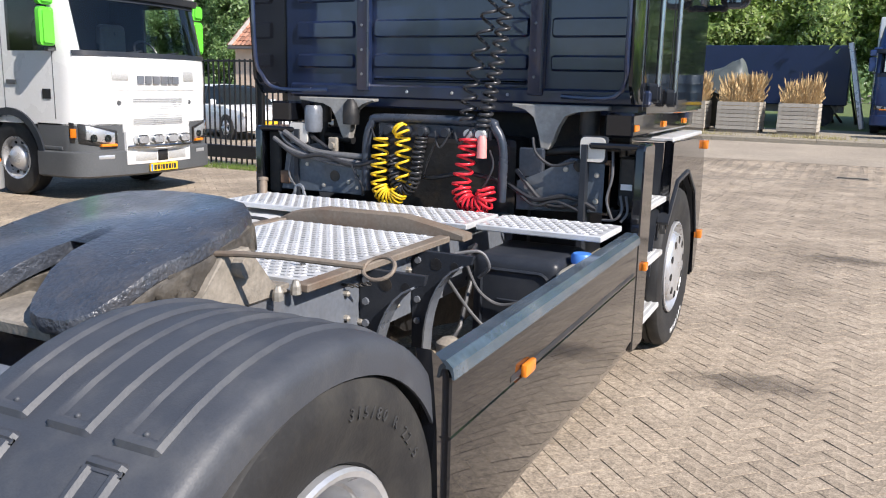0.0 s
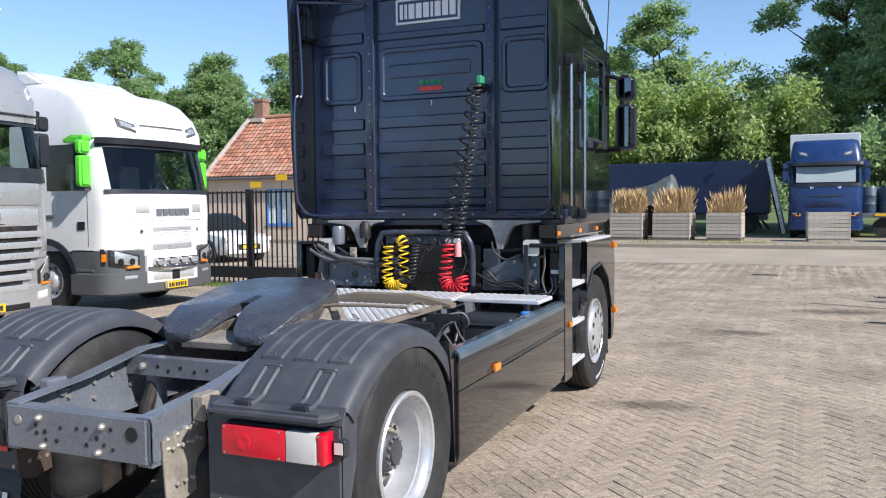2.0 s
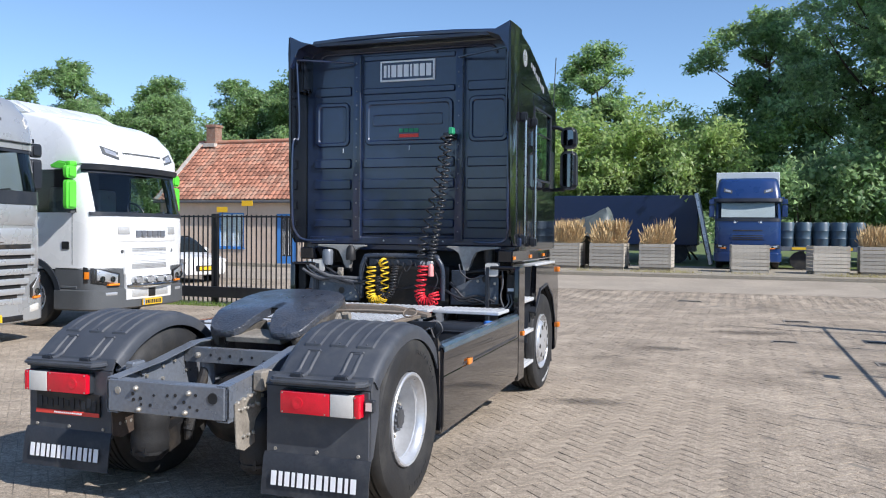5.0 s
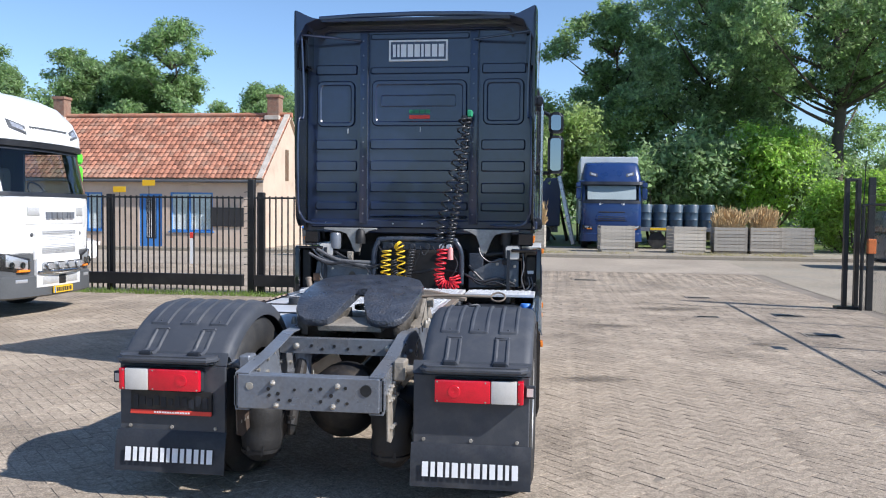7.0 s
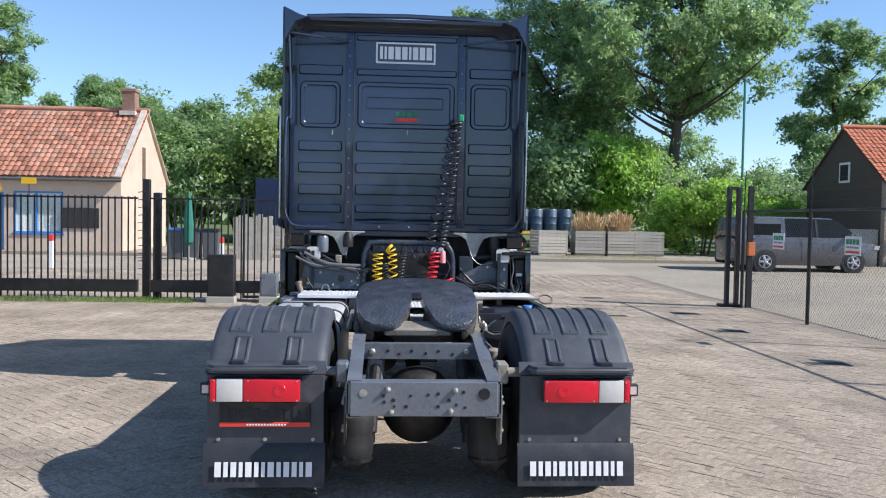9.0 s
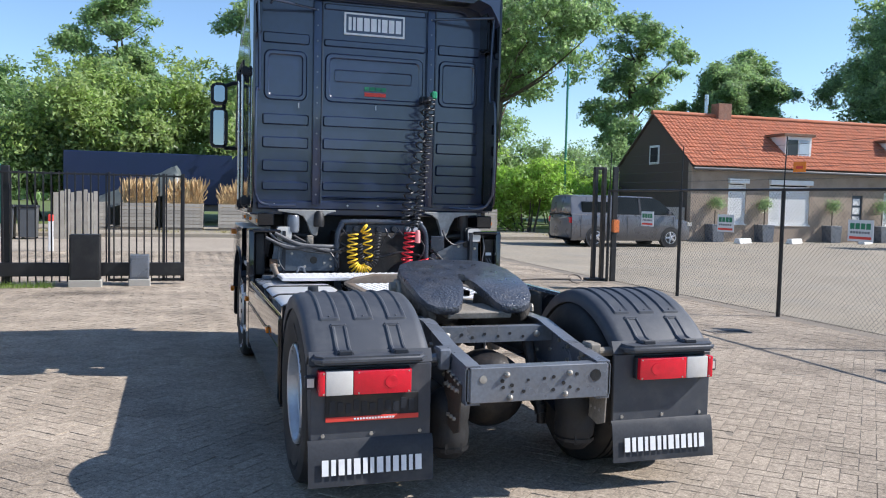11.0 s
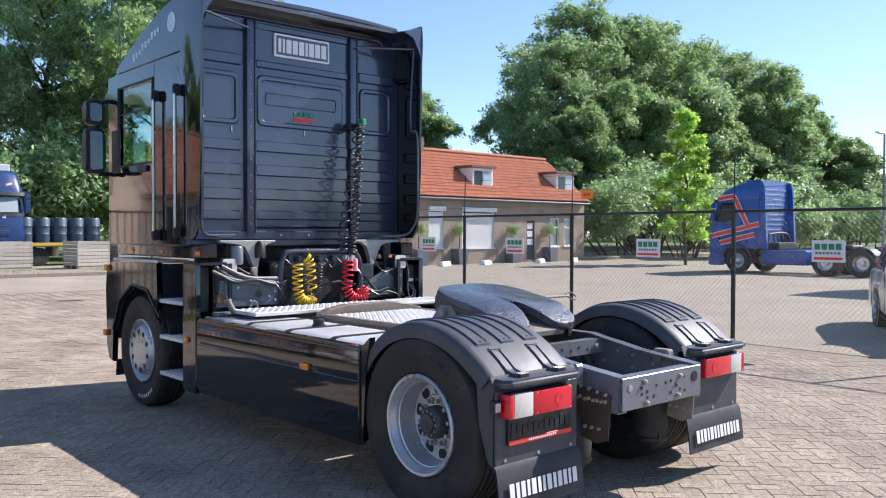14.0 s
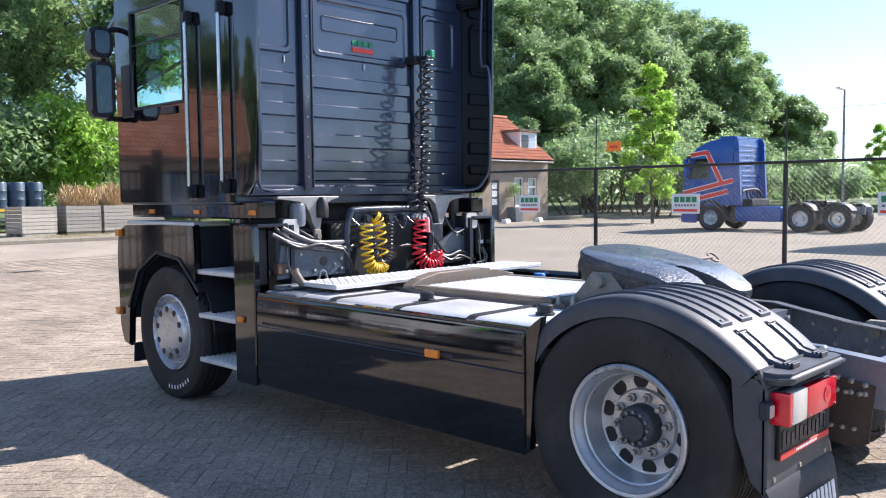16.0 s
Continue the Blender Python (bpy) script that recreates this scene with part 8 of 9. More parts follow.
    # sides
    for s in (-1, 1):
        for y in (0.44, 1.42):
            b = B()
            box(b, *sorted((s * (W - 0.002), s * (W + 0.003))), y - 0.005, y + 0.005, 1.08, z0 if y < 1 else z1 + 0.1)
            part("door_seam", b, GREYPLASTIC, L)
        b = B()
        box(b, *sorted((s * W, s * (W + 0.02))), 1.16, 1.36, 1.52, 1.58, 0.008)
        part("door_handle", b, GREYPLASTIC, L)
        b = B()
        box(b, *sorted((s * W, s * (W + 0.012))), 0.50, 0.66, 1.34, 1.47, 0.006)
        part("side_vent", b, GRIME, L)
        b = B()
        sheet(b, arc(1.35, 0.52, 0.585, -8, 188, 18), "x", *sorted((s * (W - 0.34), s * (W + 0.03))), -0.10)
        part("wheel_arch", b, PLASTIC, L, "", 35)
        b = B()
        box(b, *sorted((s * (W - 0.4), s * (W - 0.02))), 0.40, 0.68, 0.34, 1.0, 0.02)
        part("step_well", b, GREYPLASTIC, L)
        for z in (0.42, 0.72):
            b = B()
            box(b, *sorted((s * (W - 0.2), s * (W + 0.012))), 0.34, 0.70, z - 0.05, z, 0.01)
            part("step", b, GREYPLASTIC, L)
        w = thing("wheel", "", "")
        w.parent = L
        b = B()
        pr = [(-0.28, 0.30), (-0.29, 0.44), (-0.25, 0.50), (-0.03, 0.515), (0.0, 0.49), (0.01, 0.42), (-0.01, 0.31), (-0.04, 0.29)]
        lathe(b, pr + pr[:1], (s * (W - 0.03), 1.35, 0.515), "x", 40, s, False)
        part("tyre", b, RUBBER, w, "", 35)
        b = B()
        lathe(b, [(-0.15, 0.285), (-0.01, 0.295), (-0.02, 0.27), (-0.08, 0.25), (-0.09, 0.18), (-0.03, 0.15), (0.01, 0.11), (0.03, 0.08), (0.03, 0.001)], (s * (W - 0.03), 1.35, 0.515), "x", 28, s)
        part("rim", b, RIM, w, "", 40)
        for k in range(10):
            b = B()
            a = k * math.pi / 5
            lathe(b, [(0, 0.022), (0.02, 0.018), (0.02, 0.001)], (s * (W - 0.12), 1.35 + 0.215 * math.cos(a), 0.515 + 0.215 * math.sin(a)), "x", 8, s)
            part("nut", b, GRIME, w)
        # mirrors
        b = B()
        prism(b, round_rect(s * (W + 0.13) - 0.11, s * (W + 0.13) + 0.11, z0 + 0.06, z0 + 0.54, 0.05, 3), "y", 0.30, 0.44, 0.035, 3)
        part("mirror_head", b, mirrors, L, "", 40)
        b = B()
        prism(b, round_rect(s * (W + 0.13) - 0.11, s * (W + 0.13) + 0.11, z0 + 0.57, z0 + 0.78, 0.05, 3), "y", 0.30, 0.44, 0.035, 3)
        part("wide_mirror", b, mirrors, L, "", 40)
        b = B()
        box(b, *sorted((s * (W - 0.10), s * (W + 0.13))), 0.36, 0.48, z0 + 0.78, z0 + 0.86, 0.03, 2)
        part("mirror_arm", b, mirrors, L, "", 40)
        if grille == "mesh":
            b = B()
            prism(b, [(0.42, z0 + 0.72), (0.42, z0 + 0.84), (0.62, z0 + 0.87), (0.80, z0 + 0.80), (0.78, z0 + 0.75), (0.60, z0 + 0.74)], "x", *sorted((s * (W + 0.02), s * (W + 0.14))), 0.03, 3)
            part("mirror_cap", b, mirrors, L, "", 40)
        b = B()
        box(b, *sorted((s * (W - 0.05), s * (W + 0.10))), 0.38, 0.46, z0 - 0.01, z0 + 0.05, 0.02, 2)
        part("mirror_foot", b, GREYPLASTIC, L, "", 40)
        # head lamps that wrap the corner
        def lamp(xi, xo, zi, zo, hi, ho):
            hl_ = patch("headlamp", s * xi, s * xo, (zi, zo), (zi + hi, zo + ho), 0.022, GRIME)
            patch("reflector", s * (xi + 0.04), s * (xo - 0.10), (zi + 0.045, zo + 0.05), (zi + hi - 0.03, zo + ho - 0.035), 0.028, RIM, hl_)
            for k in range(2):
                cx = xi + 0.14 + k * 0.19
                if cx > xo - 0.12:
                    continue
                b = B()
                lathe(b, [(0, 0.052), (0.016, 0.050), (0.014, 0.034), (0.002, 0.001)], (s * cx, fy(cx, 0.86) - 0.03, zi + hi * 0.56 + 0.01 * k), "y", 16, -1)
                part("projector", b, DARKGLASS, hl_, "", 40)
            o = patch("lens", s * (xi + 0.02), s * (xo - 0.02), (zi + 0.02, zo + 0.02), (zi + hi - 0.015, zo + ho - 0.015), 0.052, LAMPGLASS, hl_, "clear headlamp lens")
            o.visible_shadow = False
            patch("indicator", s * (xi + 0.03), s * (xi + 0.24), zi + 0.022, zi + 0.058, 0.056, AMBER, hl_)
            return hl_
        if grille == "mesh":
            lamp(0.72, 1.225, 0.70, 0.77, 0.23, 0.27)
            patch("side_reflector", s * 1.205, s * 1.225, 0.84, 0.96, 0.054, AMBER)
        elif grille == "slats":
            lamp(0.90, 1.225, 0.62, 0.72, 0.22, 0.34)
        else:
            lamp(0.78, 1.20, 0.80, 0.84, 0.15, 0.16)
        # roof lamps
        zt = z1 + (0.27 if grille == "mesh" else 0.40)
        rl = patch("roof_lamp", s * (0.60 if grille != "slats" else 0.98), s * (0.92 if grille != "slats" else 1.12), (zt - 0.08, zt + 0.0), (zt + 0.06, zt + 0.15), 0.012, GREYPLASTIC if grille != "slats" else CLEAR)
        patch("roof_lens", s * (0.66 if grille != "slats" else 1.0), s * (0.86 if grille != "slats" else 1.09), (zt - 0.03, zt + 0.02), (zt + 0.05, zt + 0.11), 0.018, RIM, rl)
    # face under the cab shell
    def skirt(nm, za, zb, d, mt, i0, lab=""):
        b = B()
        rws = []
        for z, e in ((za, 0.06), (za + 0.03, 0.0), (zb - 0.02, 0.0), (zb, 0.03)):
            rws.append([b.verts.new((p[0], p[1], z)) for p in ring(1.0, e - d)[i0:nr - i0]])
        rws.append([b.verts.new((p[0], p[1], zb)) for p in ring(1.0, 0.10 - d)[i0:nr - i0]])
        for p, q in zip(rws, rws[1:]):
            for i in range(len(p) - 1):
                b.faces.new((p[i], p[i + 1], q[i + 1], q[i]))
        return part(nm, b, mt, L, lab, 40)

    skirt("lower_face", 0.45, 1.04, 0.0, paint if grille != "mesh" else GREYPLASTIC, 3)
    bp = skirt("bumper", 0.30, 0.66, 0.035, GREYPLASTIC if grille == "mesh" else paint, 3, "deep front bumper")
    b = B()
    box(b, -1.0, 1.0, 0.16, 0.5, 0.36, 0.9)
    part("bulkhead", b, GRIME, L)
    if grille == "mesh":
        patch("upper_panel", -0.80, 0.80, 1.47, z0 - 0.06, 0.012, paint)
        patch("face_panel", -0.62, 0.62, 0.90, 1.44, 0.020, paint)
        for za, zb in ((1.20, 1.37), (0.985, 1.155)):
            g = patch("grille", -0.47, 0.47, za, zb, 0.024, MESHGREY)
            for k in range(6):
                patch("grille_bar", -0.46, 0.46, za + 0.012 + k * (zb - za) / 6.4, za + 0.020 + k * (zb - za) / 6.4, 0.030, SLAT, g)
        for s in (-1, 1):
            patch("side_vent", s * 0.52, s * 0.76, 1.60, 1.74, 0.016, MESHGREY)
            b = B()
            lathe(b, [(0, 0.034), (0.012, 0.030), (0.012, 0.001)], (s * 0.66, fy(0.66, 1.3) - 0.004, 1.30), "y", 14, -1)
            part("tow_cap", b, GREYPLASTIC, L)
            patch("fog_lamp", s * 0.78, s * 1.0, 0.555, 0.605, 0.040, RIM, bp)
        cpn = patch("centre_panel", -0.60, 0.60, 0.46, 0.93, 0.045, paint)
        for xa, xb in ((-0.48, -0.11), (0.11, 0.48)):
            patch("lower_grille", xa, xb, 0.50, 0.63, 0.050, MESHGREY, cpn)
        patch("radar_cover", -0.09, 0.09, 0.49, 0.64, 0.055, GRIME, cpn)
        b = B()
        tube(b, [(x, fy(x, 0.8) - 0.13 + 0.06 * (x / 0.6) ** 2, 0.705) for x in np.linspace(-0.60, 0.60, 13)], 0.024, 8)
        lb = part("lamp_bar", b, CHROME, L, "chrome lamp bar", 40)
        for x in (-0.40, -0.135, 0.135, 0.40):
            b = B()
            prism(b, round_rect(x - 0.105, x + 0.105, 0.735, 0.865, 0.05, 4), "y", fy(x, 0.8) - 0.13, fy(x, 0.8) - 0.03, 0.012, 2)
            sl = part("spot_lamp", b, CHROME, lb, "oval clear spot lamp", 40)
            b = B()
            prism(b, round_rect(x - 0.085, x + 0.085, 0.752, 0.848, 0.04, 4), "y", fy(x, 0.8) - 0.137, fy(x, 0.8) - 0.131)
            part("spot_lens", b, RIM, sl)
        word("maker_lettering", -0.38, 0.38, 1.555, 1.665, [0.9, 0.9, 1, 1, 0.5, 1], CHASSIS, "grey maker's lettering, kept as plain blocks", 0.03)
    elif grille == "slats":
        patch("bonnet_panel", -0.98, 0.98, 1.735, z0 - 0.19, 0.012, paint)
        patch("bonnet_slot", -0.86, 0.86, (1.690, 1.690), (1.730, 1.730), -0.004, GRIME)
        patch("badge_panel", -0.94, 0.94, 1.455, 1.685, 0.020, SLAT)
        patch("badge_line", -0.34, 0.34, 1.475, 1.49, 0.024, GRIME)
        for i in range(6):
            z = 0.585 + i * 0.143
            w = 0.62 + 0.30 * min(1.0, i / 4)
            patch("grille_slat", -w - 0.06, w + 0.06, z, z + 0.085, 0.040, SLAT)
            patch("grille_gap", -w, w, z + 0.080, z + 0.150, 0.006, GRIME)
        for s in (-1, 1):
            patch("corner_panel", s * 0.97, s * 1.20, 1.10, 1.70, 0.012, paint)
            patch("fog_lamp", s * 0.86, s * 1.12, (0.44, 0.47), (0.54, 0.58), 0.045, CLEAR, bp)
            for k in range(4):
                patch("corner_gill", s * 1.205, s * 1.235, 1.26 + k * 0.10, 1.33 + k * 0.10, 0.012, GRIME)
        patch("badge", -0.07, 0.07, 0.80, 0.90, 0.050, RIM)
        word("maker_lettering", -0.27, 0.27, 1.525, 1.63, [1, 1, 1], CHASSIS, "grey maker's lettering, kept as plain blocks", 0.034)
        patch("lower_intake", -0.70, 0.70, 0.34, 0.42, 0.046, GRIME, bp)
    else:
        patch("upper_slot", -0.55, 0.55, 1.52, 1.57, 0.008, GRIME)
        patch("grille_field", -0.62, 0.62, 1.16, 1.40, 0.010, paint)
        for k in range(3):
            patch("grille_slot", -0.56, 0.56, 1.18 + k * 0.075, 1.215 + k * 0.075, 0.014, GRIME)
        patch("lower_intake", -0.60, 0.60, 0.50, 0.62, 0.040, GRIME, bp)
    zt = z1 + (0.31 if grille == "mesh" else 0.40)
    if grille != "plain":
        word("roof_lettering", -0.50, 0.50, zt - 0.025, zt + 0.025, [1, 1, 1, 0.4, 1, 1, 1.3, 1, 0.8, 0.8, 1, 1, 0.5, 1, 1, 0.4, 1, 1, 1.3], GREYPLASTIC, "small dark lettering, kept as plain bars", 0.006)
    # bumper
    if plate:
        b = B()
        py = fy(0.13, 0.8) - 0.075
        box(b, -0.26, 0.26, py, py + 0.03, 0.345, 0.455, 0.004)
        pl_ = part("number_plate", b, PLATE_Y, bp, "yellow number plate with plain bars")
        b = B()
        bars(b, -0.20, 0.22, 0.365, 0.435, (1, 1, 0.4, 1, 1, 1, 0.4, 1), py, 0.002, 0.3)
        part("plate_bars", b, CABLE, pl_)
        b = B()
        box(b, -0.255, -0.225, py - 0.002, py, 0.35, 0.45)
        part("plate_band", b, BLUECAP, pl_)
    # chassis behind the cab
    for s in (-1, 1):
        b = B()
        box(b, *sorted((s * 0.36, s * 0.43)), 1.9, 5.9 if name != "royal_blue_tractor" else 6.9, 0.66, 0.93)
        part("frame_rail", b, CHASSIS, L)
        y = 4.9
        b = B()
        pr = [(-0.6, 0.30), (-0.6, 0.48), (-0.55, 0.515), (-0.03, 0.515), (0, 0.48), (0.0, 0.30), (-0.1, 0.28)]
        lathe(b, pr + pr[:1], (s * (W - 0.02), y, 0.515), "x", 32, s, False)
        part("rear_tyre", b, RUBBER, L, "", 35)
        b = B()
        lathe(b, [(-0.2, 0.285), (-0.01, 0.295), (-0.03, 0.26), (-0.16, 0.23), (-0.16, 0.12), (-0.08, 0.10), (-0.07, 0.001)], (s * (W - 0.02), y, 0.515), "x", 24, s)
        part("rear_rim", b, RIM, L, "", 40)
    return L


sc_front = [(0.70, 0.0), (1.20, 0.0), (1.60, -0.02), (1.87, -0.01), (1.98, 0.01), (2.76, 0.20), (2.79, 0.11), (2.95, 0.12), (3.20, 0.24), (3.45, 0.50), (3.58, 0.80)]
white_lorry = lorry("white_lorry", "white tractor unit with lime green mirrors, parked beside another", pose(-6.95, 8.18, 0, 0, 0, 90), LORRY_WHITE, sc_front, [(1.4, 3.68), (2.15, 3.70)], 0.9, "mesh", LIME, screen=(1.96, 2.69), edge=0.05, bow=0.15)
bm = B()
prism(bm, [(1.35, 3.66), (2.15, 3.70), (2.15, 3.96), (1.9, 3.94)], "x", -1.05, 1.05, 0.05, 2)
part("air_deflector", bm, LORRY_WHITE, white_lorry, "", 40)
df_front = [(0.70, 0.0), (1.55, 0.0), (2.04, 0.01), (2.28, 0.04), (2.94, 0.19), (2.97, 0.10), (3.16, 0.13), (3.40, 0.24), (3.60, 0.42), (3.72, 0.70)]
silver_lorry = lorry("silver_lorry", "silver grey tractor unit with slatted grille, parked in a row", pose(-6.80, 4.55, 0, 0, 0, 90), LORRY_SILVER, df_front, [(1.3, 3.80), (2.15, 3.82)], 0.9, "slats", PLASTIC, True, (2.22, 2.86), edge=0.18, bow=0.10)
bm = B()
for x in (-0.9, 0.0, 0.9):
    lathe(bm, [(0, 0.07), (0.08, 0.08), (0.10, 0.06), (0.10, 0.001)], (x, 0.75, 3.84), "y", 14, -1)
tube(bm, [(-1.05, 0.80, 3.77), (1.05, 0.80, 3.77)], 0.025, 6)
part("roof_lamp_bar", bm, CHROME, silver_lorry, "chrome lamp bar on the roof", 40)
# far blue box lorry
bl_front = [(0.75, 0.0), (1.40, 0.0), (1.95, 0.03), (2.05, 0.06), (2.75, 0.30), (2.85, 0.33), (3.05, 0.40), (3.50, 0.60), (3.62, 0.75)]
blue_lorry = lorry("blue_box_lorry", "dark blue rigid lorry with pale box body, parked under trees", pose(3.62, 30.9, ZF, 0, 0, 0), LORRY_BLUE, bl_front, [(1.5, 3.70), (2.1, 3.70)], 0.9, "plain", LORRY_BLUE, False, (2.02, 2.70), bow=0.06)
bm = B()
box(bm, -1.25, 1.25, 2.25, 9.5, 1.0, 4.0, 0.02)
part("box_body", bm, BODY_GREY, blue_lorry, "pale grey box body")
bm = B()
bars(bm, -0.52, 0.52, 1.84, 1.94, [1] * 5 + [0.5] + [1] * 5, -0.01, 0.01, 0.25)
part("white_lettering", bm, WHITE, blue_lorry, "white lettering, kept as plain bars")

# royal blue three-axle tractor beyond the fence
rb_front = [(0.70, 0.0), (1.3, 0.0), (2.0, 0.06), (2.10, 0.09), (2.90, 0.34), (3.0, 0.38), (3.3, 0.60), (3.52, 1.0)]
rb = lorry("royal_blue_tractor", "royal blue tractor unit with red zigzag stripes and bare chassis", pose(28.3, 15.7, 0, 0, 0, 180), LORRY_ROYAL, rb_front, [(1.6, 3.66), (2.3, 3.72)], 0.8, "plain", LORRY_ROYAL, False, (2.06, 2.86), deep=2.3)
STRIPES = (((0.20, 1.50), (2.30, 1.98)), ((0.60, 1.22), (2.10, 1.56)), ((0.50, 3.02), (1.24, 3.12)), ((1.20, 3.12), (1.85, 1.86)))
for nm, wd, x0, x1, mt, lab in (("stripe_edge", 0.105, 1.2430, 1.2455, WHITE, "white edge of the stripes"), ("red_stripe", 0.078, 1.2455, 1.2485, REDPRINT, "red zigzag stripe on the cab side")):
    for k, ((ya, za), (yb, zb)) in enumerate(STRIPES):
        d = Vector((yb - ya, zb - za)).normalized()
        n, e = Vector((-d.y, d.x)) * wd, k * 0.0003
        bm = B()
        prism(bm, [(ya - n.x, za - n.y), (yb - n.x, zb - n.y), (yb + n.x, zb + n.y), (ya + n.x, za + n.y)], "x", x0 + e, x1 + e)
        part(nm, bm, mt, rb, lab)
for s in (-1, 1):
    bm = B()
    pr = [(-0.6, 0.30), (-0.6, 0.48), (-0.55, 0.515), (-0.03, 0.515), (0, 0.48), (0.0, 0.30), (-0.1, 0.28)]
    lathe(bm, pr + pr[:1], (s * 1.22, 6.2, 0.515), "x", 32, s, False)
    part("rear_tyre", bm, RUBBER, rb, "", 35)
    bm = B()
    lathe(bm, [(-0.2, 0.285), (-0.01, 0.295), (-0.03, 0.26), (-0.16, 0.23), (-0.16, 0.12), (-0.08, 0.10), (-0.07, 0.001)], (s * 1.22, 6.2, 0.515), "x", 24, s)
    part("rear_rim", bm, CHROME, rb, "", 40)
    bm = B()
    box(bm, *sorted((s * 0.55, s * 1.22)), 2.4, 4.2, 0.38, 0.95, 0.06, 3)
    part("side_tank", bm, LORRY_ROYAL, rb, "", 40)
    for y in (4.9, 6.2):
        bm = B()
        sheet(bm, arc(y, 0.515, 0.60, 30, 150, 8), "x", *sorted((s * 0.6, s * 1.23)), 0.02)
        part("rear_mudguard", bm, PLASTIC, rb, "", 40)

for s in (-1, 1):
    bm = B()
    prism(bm, [(2.302, 1.0), (2.62, 1.0), (2.60, 1.6), (2.50, 3.45), (2.42, 3.66), (2.302, 3.70)], "x", *sorted((s * 1.10, s * 1.235)), 0.02, 2)
    part("side_fairing", bm, LORRY_ROYAL, rb, "", 40)
bm = B()
box(bm, -1.06, 1.06, 2.305, 2.34, 1.0, 3.5)
back = part("rear_panel", bm, LORRY_ROYAL, rb)
for i in range(9):
    bm = B()
    box(bm, -0.95, 0.95, 2.34, 2.362, 1.70 + i * 0.20, 1.78 + i * 0.20, 0.008)
    part("panel_rib", bm, LORRY_ROYAL, back)
bm = B()
box(bm, -0.80, 0.80, 2.36, 2.90, 0.95, 1.25, 0.05, 2)
tube(bm, spline([(-0.9, 2.50, 1.0), (-0.85, 2.5, 1.5), (-0.3, 2.52, 1.62), (0.4, 2.52, 1.6), (0.85, 2.5, 1.5), (0.9, 2.5, 1.0)], 5), 0.05, 8)
for x in (-0.5, -0.2, 0.15, 0.45):
    tube(bm, spline([(x, 2.5, 1.6), (x + 0.06, 2.56, 1.35), (x - 0.03, 2.6, 1.2)], 5), 0.035, 6)
part("hose_rack", bm, GRIME, rb, "black hoses and pipework behind the cab")
bm = B()
box(bm, -0.5, 0.5, 4.7, 5.6, 0.98, 1.16, 0.03)
part("coupling_plate", bm, GRIME, rb)

# trailer with a printed side beyond the fence
bt = thing("printed_trailer", "white-framed trailer side with dark blue print", "trailer", pose(21.4, 5.9, 0, 0, 0, 0))
bm = B()
box(bm, 0.0, 2.5, -12.0, 0.0, 0.95, 4.0, 0.03)
part("body", bm, WHITEPAINT, bt)
bm = B()
box(bm, -0.008, -0.002, -11.85, -0.22, 1.05, 3.86)
part("print_field", bm, mat("dark_teal_print", (0.02, 0.08, 0.13), 0.4, var=0.3, scale=0.5, fine=4, bump=0), bt, "dark blue printed field")
bm = B()
for i, (ya, za, yb, zb, w) in enumerate(((-0.5, 1.9, -5.0, 4.4, 0.10), (-0.4, 2.5, -3.2, 3.9, 0.05), (-1.0, 1.4, -7, 4.3, 0.22), (-0.4, 3.4, -1.6, 3.75, 0.06), (-2.0, 1.1, -8, 3.6, 0.07), (-3, 1.1, -9, 2.9, 0.14))):
    zb2 = min(zb, 3.8)
    yb2 = ya + (yb - ya) * (zb2 - za) / (zb - za)
    d = Vector((yb2 - ya, zb2 - za)).normalized()
    n = Vector((-d.y, d.x)) * w
    prism(bm, [(ya - n.x, za - n.y), (yb2 - n.x, zb2 - n.y), (yb2 + n.x, min(3.85, zb2 + n.y)), (ya + n.x, za + n.y)], "x", -0.014 - i * 0.001, -0.009)
part("print_line", bm, mat("pale_print", (0.55, 0.65, 0.70), 0.4), bt)
bm = B()
box(bm, 0.4, 2.1, -11.8, -0.2, 0.55, 0.94)
part("chassis", bm, CHASSIS, bt)
for y in (-10.6, -9.3, -8.0, -1.5):
    bm = B()
    lathe(bm, [(-0.15, 0.2), (-0.15, 0.48), (0.15, 0.48), (0.15, 0.2)], (0.3, y, 0.48), "x", 20)
    part("wheel", bm, RUBBER, bt)


def loft(bm, stations, ring):
    """Rings of points, one for each station, joined to a closed skin."""
    rows = [[bm.verts.new(p) for p in ring(*s)] for s in stations]
    n = len(rows[0])
    for a, b in zip(rows, rows[1:]):
        for i in range(n):
            bm.faces.new((a[i], a[(i + 1) % n], b[(i + 1) % n], b[i]))
    bm.faces.new(rows[0]), bm.faces.new(rows[-1])
    return bm


